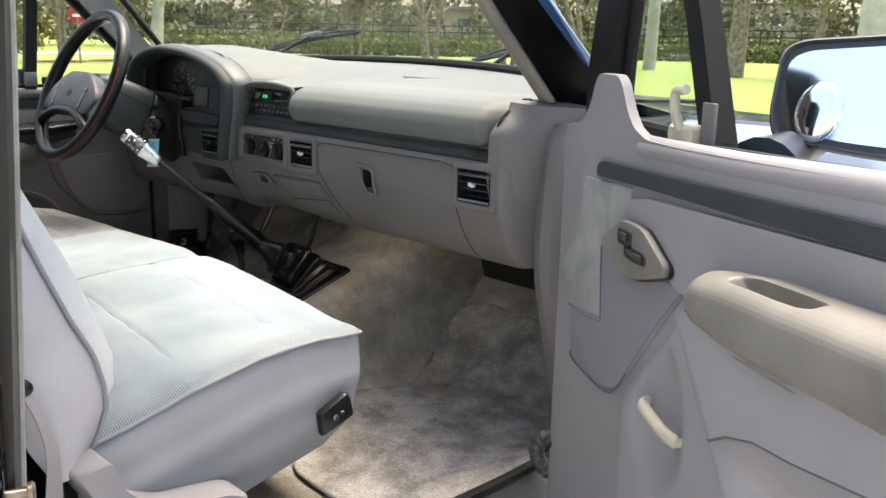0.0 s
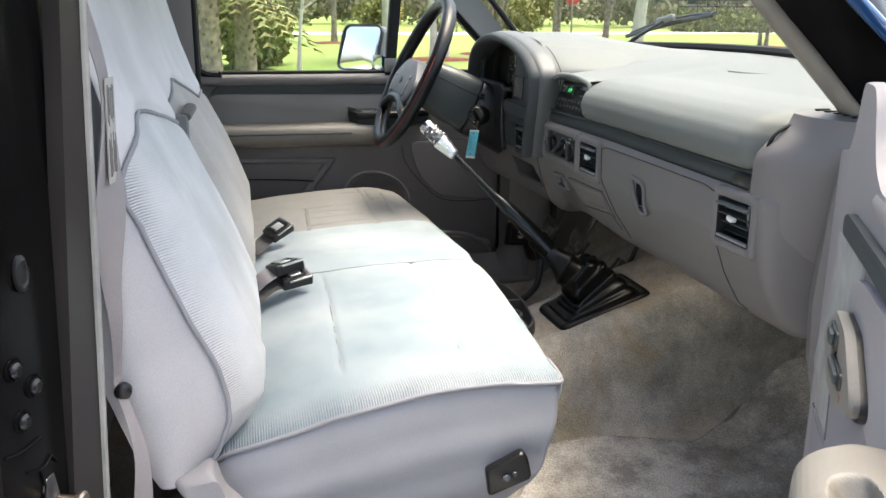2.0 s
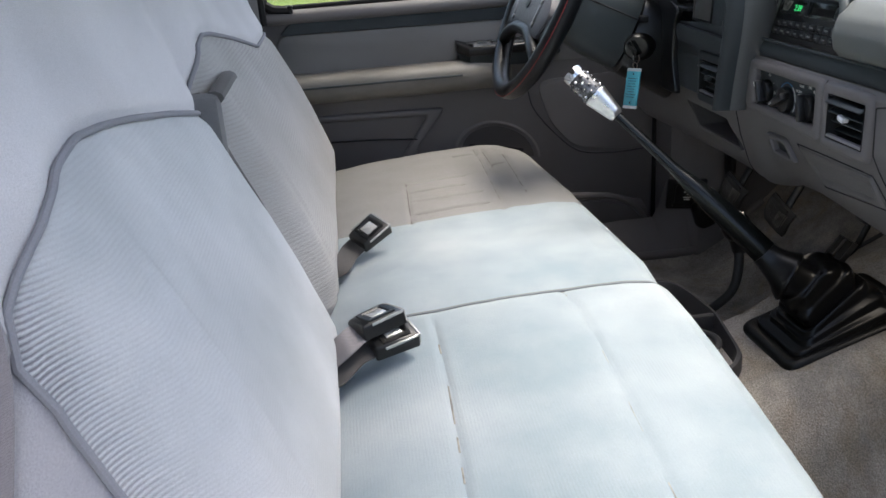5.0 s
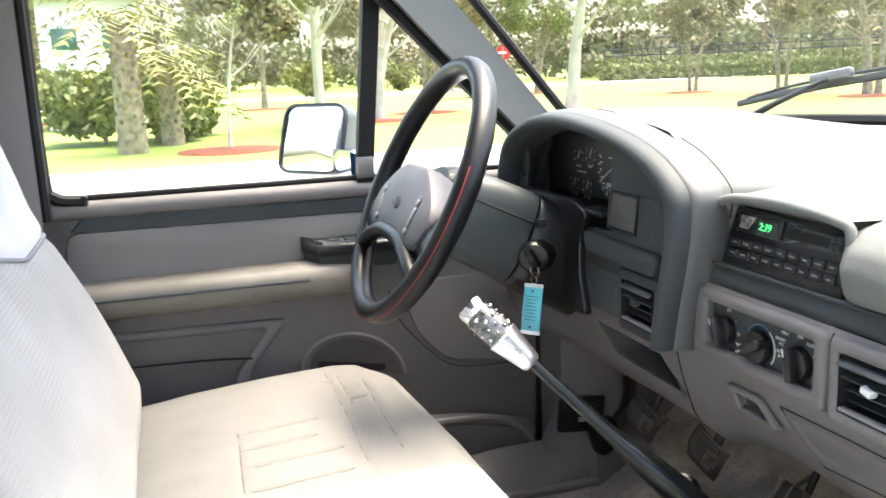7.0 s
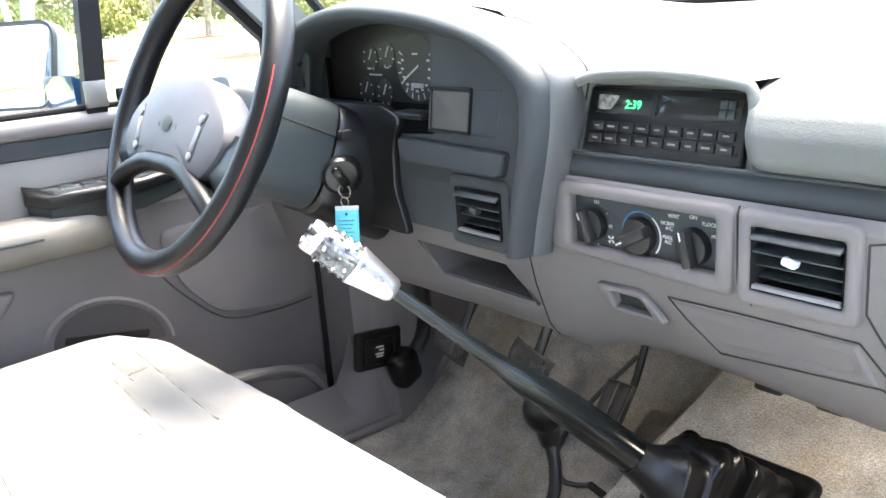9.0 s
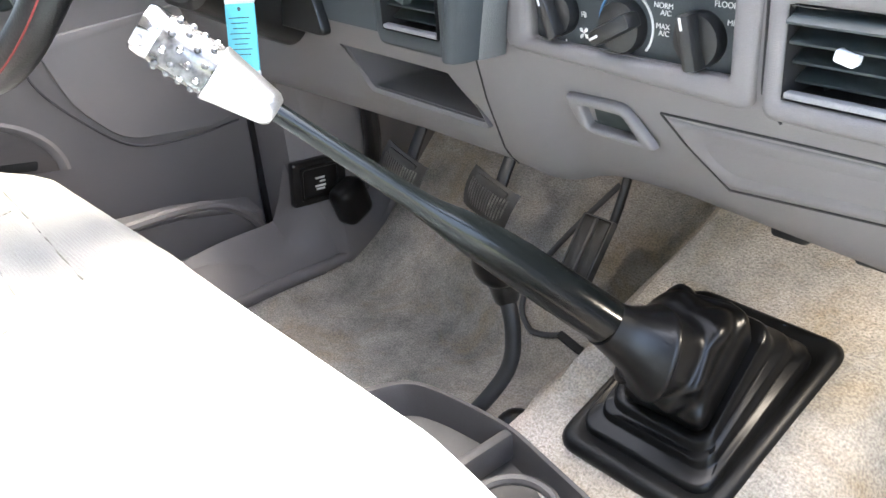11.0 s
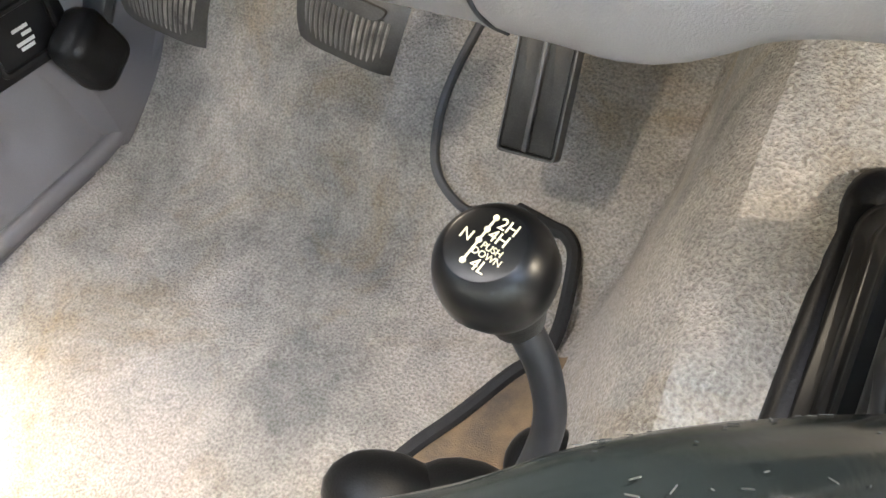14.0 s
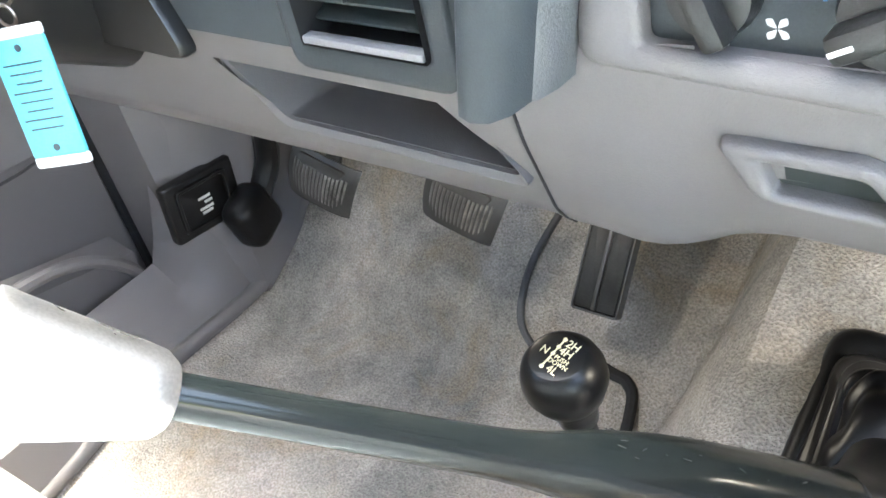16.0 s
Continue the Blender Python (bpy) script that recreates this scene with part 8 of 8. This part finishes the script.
solid("ground", ground_sheet(0, 2500, 0.0), LAWN, "sunlit mown lawn reaching the far trees", "lawn", "structure")
bm = sheet(bmesh.new(), lambda x, y: (x, y, -0.765), steps(-16.5, 14, 12), steps(-30, 30, 10))
solid("pavement", bm, ASPHALT, "pale asphalt parking strip beside the truck", "pavement", "structure")
bm = box((-16.58, 0, -0.76), (0.16, 60, 0.14), 0.02)
solid("kerb", bm, mat("kerb_concrete", (0.45, 0.44, 0.41), 0.9), "pale concrete kerb along the lawn", "kerb", "structure")
bm = sheet(bmesh.new(), lambda x, y: (x, y, ground_z(x, y) + 0.03), steps(-62, -56, 4), steps(-30, 70, 30))
solid("road", bm, ASPHALT, "distant pale path across the lawn", "road", "structure")


def leaf_cloud(bm, blobs, n, size, rng):
    """Many small leaves scattered through a few rough clumps."""
    for c, r in blobs:
        for _ in range(n):
            while True:
                p = Vector((rng.uniform(-1, 1), rng.uniform(-1, 1), rng.uniform(-1, 1)))
                if p.length < 1:
                    break
            p = p * (0.55 + 0.45 * rng.random())
            o = Vector(c) + Vector((p.x * r, p.y * r, p.z * r * 0.75))
            s = size * rng.uniform(0.6, 1.4)
            e = Euler((rng.uniform(0, 6.3), rng.uniform(0, 6.3), rng.uniform(0, 6.3))).to_matrix()
            bm.faces.new([bm.verts.new(o + e @ Vector(q) * s) for q in ((-1, -0.45, 0), (0.2, -0.6, 0.15), (1, 0, 0), (0.1, 0.6, 0.1))])
    return bm


def tree(x, y, h, r, leaf, bark, seed, label, multi=1, crown=0.5, n=900, size=0.075, blobs=9):
    """A tree: tapered trunk or trunks with limbs, and a crown of small leaves."""
    rng = random.Random(seed)
    z = ground_z(x, y)
    t = thing("tree", (x, y, z), label, "tree", "park trees")
    tips = []
    for k in range(multi):
        a = rng.uniform(0, 6.28)
        lean = rng.uniform(0.05, 0.22) * (1 if multi > 1 else 0.4)
        base = Vector((x + 0.25 * math.cos(a) * (multi > 1), y + 0.25 * math.sin(a) * (multi > 1), z - 0.05))
        pts = [base + Vector((math.cos(a) * lean * h * q * q, math.sin(a) * lean * h * q * q, h * 0.62 * q)) for q in steps(0, 1, 6)]
        part("trunk", tube(bmesh.new(), pts, [r * (1 - 0.55 * q) * (1.25 if q == 0 else 1) for q in steps(0, 1, 6)], 10), bark, t)
        for j in range(5):
            q = rng.uniform(0.45, 1.0)
            b = base + Vector((math.cos(a) * lean * h * q * q, math.sin(a) * lean * h * q * q, h * 0.62 * q))
            g = rng.uniform(0, 6.28)
            e = b + Vector((math.cos(g), math.sin(g), 0.9)) * h * rng.uniform(0.14, 0.26)
            part("limb", tube(bmesh.new(), smooth_path([b, b.lerp(e, 0.5) + Vector((0, 0, -0.02 * h)), e], 3), [r * 0.32 * (1 - 0.11 * i) for i in range(7)], 6), bark, t)
            tips.append(e)
        tips.append(pts[-1] + Vector((0, 0, h * 0.15)))
    rng.shuffle(tips)
    cl = [(p + Vector((rng.uniform(-0.4, 0.4), rng.uniform(-0.4, 0.4), rng.uniform(-0.1, 0.6))), h * rng.uniform(0.10, 0.17) * crown * 2) for p in tips[:blobs]]
    part("crown", leaf_cloud(bmesh.new(), cl, n, size, rng), leaf, t, "", 180)
    solid("mulch_bed", lathe(bmesh.new(), [(1.3, 0.0), (1.2, 0.05), (0.5, 0.09)], Matrix.Translation((x, y, z - 0.01)), 20), MULCH, "red mulch ring round a tree", "mulch bed", "", "mulch rings")
    return t


def palm(x, y, h, r, seed, label, bark, n=22, boots=False):
    """A palm: ringed trunk and arching fronds of narrow leaflets."""
    rng = random.Random(seed)
    z = ground_z(x, y)
    t = thing("palm_tree", (x, y, z), label, "palm tree", "park palms")
    part("trunk", tube(bmesh.new(), [(x + 0.1 * math.sin(q * 2), y, z - 0.05 + h * q) for q in steps(0, 1, 24)], [r * (1.2 - 0.3 * q + (0.05 if i % 2 else 0)) for i, q in enumerate(steps(0, 1, 24))], 12), bark, t)
    if boots:
        for k in range(60):
            a, q = k * 2.4, 0.15 + 0.8 * k / 60
            o = Vector((x + 0.1 * math.sin(q * 2), y, z + h * q))
            d = Vector((math.cos(a), math.sin(a), 0))
            part("leaf_stub", tube(bmesh.new(), [o + d * r * 0.8, o + d * (r + 0.10) + Vector((0, 0, 0.12))], [0.06, 0.03], 5), DRY, t)
    top = Vector((x + 0.1 * math.sin(2), y, z + h))
    bm = bmesh.new()
    for k in range(n):
        a = 2 * math.pi * k / n + rng.uniform(-0.15, 0.15)
        lift = rng.uniform(-0.3, 1.0)
        d = Vector((math.cos(a), math.sin(a), 0))
        ln = rng.uniform(1.6, 2.3)
        spine = [top + d * ln * q + Vector((0, 0, ln * (lift * q - (0.6 + 0.4 * lift) * q * q))) for q in steps(0, 1, 10)]
        s = d.cross(Vector((0, 0, 1)))
        for i in range(1, 11):
            for w in (-1, 1):
                o = spine[i]
                tip = o + s * w * 0.45 * (1 - 0.05 * i) + d * 0.25 + Vector((0, 0, -0.16))
                u = (spine[i] - spine[i - 1]) * 0.4
                bm.faces.new([bm.verts.new(q) for q in (o, o + u, tip)])
    part("fronds", bm, FROND, t, "", 180)
    return t


def shrub(x, y, w, h, leaf, seed, label, n=700, size=0.12):
    rng = random.Random(seed)
    z = ground_z(x, y)
    t = thing("shrub", (x, y, z), label, "shrub", "park shrubs")
    part("stems", tube(bmesh.new(), [(x, y, z - 0.05), (x, y, z + h * 0.6)], [0.06, 0.02], 6), BARK, t)
    part("foliage", leaf_cloud(bmesh.new(), [((x + rng.uniform(-w, w) * 0.6, y + rng.uniform(-w, w) * 0.6, z + h * rng.uniform(0.25, 0.75)), h * 0.42) for _ in range(8)], n, size, rng), leaf, t, "", 180)


def at(deg, dist):
    """A place by its compass direction from the cab (0 = right, 90 = ahead) and its distance."""
    return dist * math.cos(radians(deg)), dist * math.sin(radians(deg))


# lone trees over the lawn
for deg, dist, h, r, leaf, bark, seed, label, multi in (
        (153.8, 30, 8.0, 0.26, LEAF, PALE_BARK, 1, "pale smooth-trunked tree on the lawn", 1),
        (141, 40, 6.5, 0.10, DRY, BARK, 2, "young sparse tree with thin trunk", 2),
        (146.5, 44, 6.0, 0.10, DRY, BARK, 3, "young sparse tree with thin trunk", 2),
        (136, 36, 7.0, 0.13, DRY, BARK, 4, "young leafy tree with several stems", 3),
        (131, 46, 7.5, 0.14, LEAF, BARK, 5, "leafy tree beyond the lawn", 2),
        (126, 40, 8.0, 0.15, LEAF, BARK, 6, "leafy tree beyond the lawn", 2),
        (159.5, 48, 7.5, 0.15, LEAF, BARK, 7, "dense olive-green tree beyond the lawn", 3),
        (156.5, 50, 8.5, 0.16, LEAF, BARK, 8, "dense olive-green tree beyond the lawn", 2),
        (163.5, 34, 6.5, 0.11, DRY, BARK, 9, "young slender tree on the lawn", 3),
        (167, 30, 7.5, 0.15, DRY, PALE_BARK, 10, "pale multi-stemmed tree on mulch", 4),
        (170.5, 27, 7.5, 0.14, DRY, PALE_BARK, 11, "pale multi-stemmed tree on mulch", 3),
        (174, 44, 8.0, 0.16, LEAF, BARK, 12, "leafy tree with brown trunk", 1),
        (176.5, 21, 5.0, 0.06, DRY, PALE_BARK, 13, "thin pale sapling in red mulch", 1),
        (186, 40, 9.0, 0.20, LEAF, BARK, 14, "leafy tree with brown trunk", 2),
        (112, 42, 8.5, 0.20, LEAF, BARK, 15, "leafy park tree beside the path", 2),
        (105, 46, 9.0, 0.20, LEAF, BARK, 16, "leafy park tree beside the path", 2)):
    tree(*at(deg, dist), h, r, leaf, bark, seed, label, multi)
palm(*at(182.5, 22), 3.2, 0.30, 20, "stout palm with shaggy boots and drooping fronds", BARK, 26, True)
palm(*at(180.0, 24), 2.2, 0.26, 21, "low palm with wide drooping fronds", BARK, 24, True)
palm(*at(116.5, 43), 6.0, 0.36, 22, "tall palm with rough booted trunk", BARK, 26, True)
palm(*at(108.5, 34), 7.5, 0.42, 23, "tall palm with smooth pale trunk", PALE_BARK, 26)
palm(*at(122, 50), 7.0, 0.30, 24, "tall palm beyond the lawn", PALE_BARK, 24)
for k, (deg, dist, w, h) in enumerate(((181, 25, 1.2, 2.2), (179, 27, 1.2, 1.8), (184, 26, 1.4, 2.4), (171, 60, 2.2, 2.6), (166, 64, 2.4, 2.4), (161, 62, 2.6, 3.0))):
    shrub(*at(deg, dist), w, h, (LEAF, FROND)[k % 2], 40 + k, "bushy yellow-green shrub on the lawn")


# clipped hedge and fence in front of the far street
def hedge_line(d0, a0, a1, h, seed, label):
    rng = random.Random(seed)
    bm = bmesh.new()
    for deg in steps(a0, a1, int((a1 - a0) * 3)):
        x, y = at(deg, d0)
        leaf_cloud(bm, [((x, y, ground_z(x, y) + h * q), 0.55 + 0.2 * (q < 0.5)) for q in (0.3, 0.75)], 120, 0.13, rng)
    solid("hedge", bm, LEAF, label, "hedge", "stuff")


hedge_line(70, 96, 152, 1.3, 60, "long clipped green hedge")
hedge_line(74, 96, 152, 1.9, 61, "taller rough hedge behind the fence")
fence = thing("fence", (*at(125, 71), ground_z(*at(125, 71))), "thin dark railing along the hedge", "fence")
for z in (1.9, 2.4):
    part("rail", tube(bmesh.new(), [(*at(a, 72), ground_z(*at(a, 72)) + z) for a in steps(96, 152, 40)], 0.05, 5), BLACK, fence)
for a in steps(96, 152, 48):
    x, y = at(a, 72)
    part("post", tube(bmesh.new(), [(x, y, ground_z(x, y)), (x, y, ground_z(x, y) + 2.5)], 0.05, 5), BLACK, fence)

# far woods close the view
rng = random.Random(77)
bm = bmesh.new()
for k in range(150):
    deg, dist = 88 + 115 * k / 149 + rng.uniform(-0.4, 0.4), rng.uniform(84, 105)
    x, y = at(deg, dist)
    z = ground_z(x, y)
    leaf_cloud(bm, [((x + rng.uniform(-2, 2), y + rng.uniform(-2, 2), z + h), rng.uniform(1.6, 3.0)) for h in (1.5, 3.5, 6.0, 8.5)], 130, 0.30, rng)
solid("far_woods", bm, mat("far_foliage", (0.15, 0.165, 0.09), 0.9, var=0.3, scale=0.25, stain=(0.20, 0.17, 0.10)), "hazy mixed trees beyond the street", "trees", "stuff")

# trees added out of view to block low sky light entering the cab
rng = random.Random(78)
bm = bmesh.new()
for k in range(64):
    deg, dist = 20 + 48 * k / 63 + rng.uniform(-1, 1), rng.uniform(22, 30)
    x, y = at(deg, dist)
    z = ground_z(x, y)
    leaf_cloud(bm, [((x + rng.uniform(-1, 1), y + rng.uniform(-1, 1), z + h), rng.uniform(1.0, 1.4)) for h in (0.7, 1.3)], 90, 0.34, rng)
solid("unseen_woods", bm, LEAF, "dense green trees added out of view to cut low sky light", "trees", "stuff")

# far buildings
for deg, dist, w, h, col, label in ((140, 100, 22, 4.5, (0.50, 0.42, 0.27), "low tan building beyond the trees"), (118, 95, 18, 5.0, (0.55, 0.5, 0.42), "low pale building beyond the trees"), (150, 98, 14, 3.6, (0.6, 0.56, 0.5), "low pale building beyond the trees"), (184.2, 36, 3.4, 4.6, (0.72, 0.73, 0.72), "white wall with green panes behind the palms")):
    x, y = at(deg, dist)
    z = ground_z(min(dist, 95) * math.cos(radians(deg)), min(dist, 95) * math.sin(radians(deg)))
    b = thing("building", (x, y, z), label, "building", "far buildings")
    m = Matrix.Translation((x, y, z)) @ Matrix.Rotation(radians(deg - 90), 4, "Z")
    part("wall", box((0, 0, h / 2), (w, 4, h), 0.05, m), mat("plastered_wall", col, 0.9, var=0.08, scale=0.6), b)
    part("roof", box((0, 0, h + 0.15), (w + 0.8, 4.8, 0.3), 0.05, m), mat("roof_edge", (0.3, 0.27, 0.24), 0.8), b)
    for k in range(max(2, int(w / 3))):
        for r in range(2):
            part("window", box((-w / 2 + (k + 0.5) * w / max(2, int(w / 3)), -2.02, h * (0.35 + 0.35 * r)), (w / max(2, int(w / 3)) * 0.5, 0.06, h * 0.16), 0.02, m), mat("dark_pane", (0.08, 0.16, 0.15), 0.15, var=0.1), b)
sign = thing("stop_sign", (*at(158.4, 46), ground_z(*at(158.4, 46))), "red octagonal road sign on a steel post", "road sign")
x, y = at(158.4, 46)
z = ground_z(x, y)
part("post", tube(bmesh.new(), [(x, y, z), (x, y, z + 2.6)], 0.05, 6), STEEL, sign)
nm = Vector((-x, -y, 0)).normalized()
part("plate", lathe(bmesh.new(), [(0.40, 0), (0.40, 0.03)], basis((x, y, z + 2.3), nm.cross(Vector((0, 0, 1))), (0, 0, 1), nm), 8), mat("red_sign", (0.50, 0.03, 0.03), 0.4), sign, "red plate")
part("bar", box((x + nm.x * 0.05, y + nm.y * 0.05, z + 2.3), (0.1, 0.45, 0.12), 0), WHITE, sign)
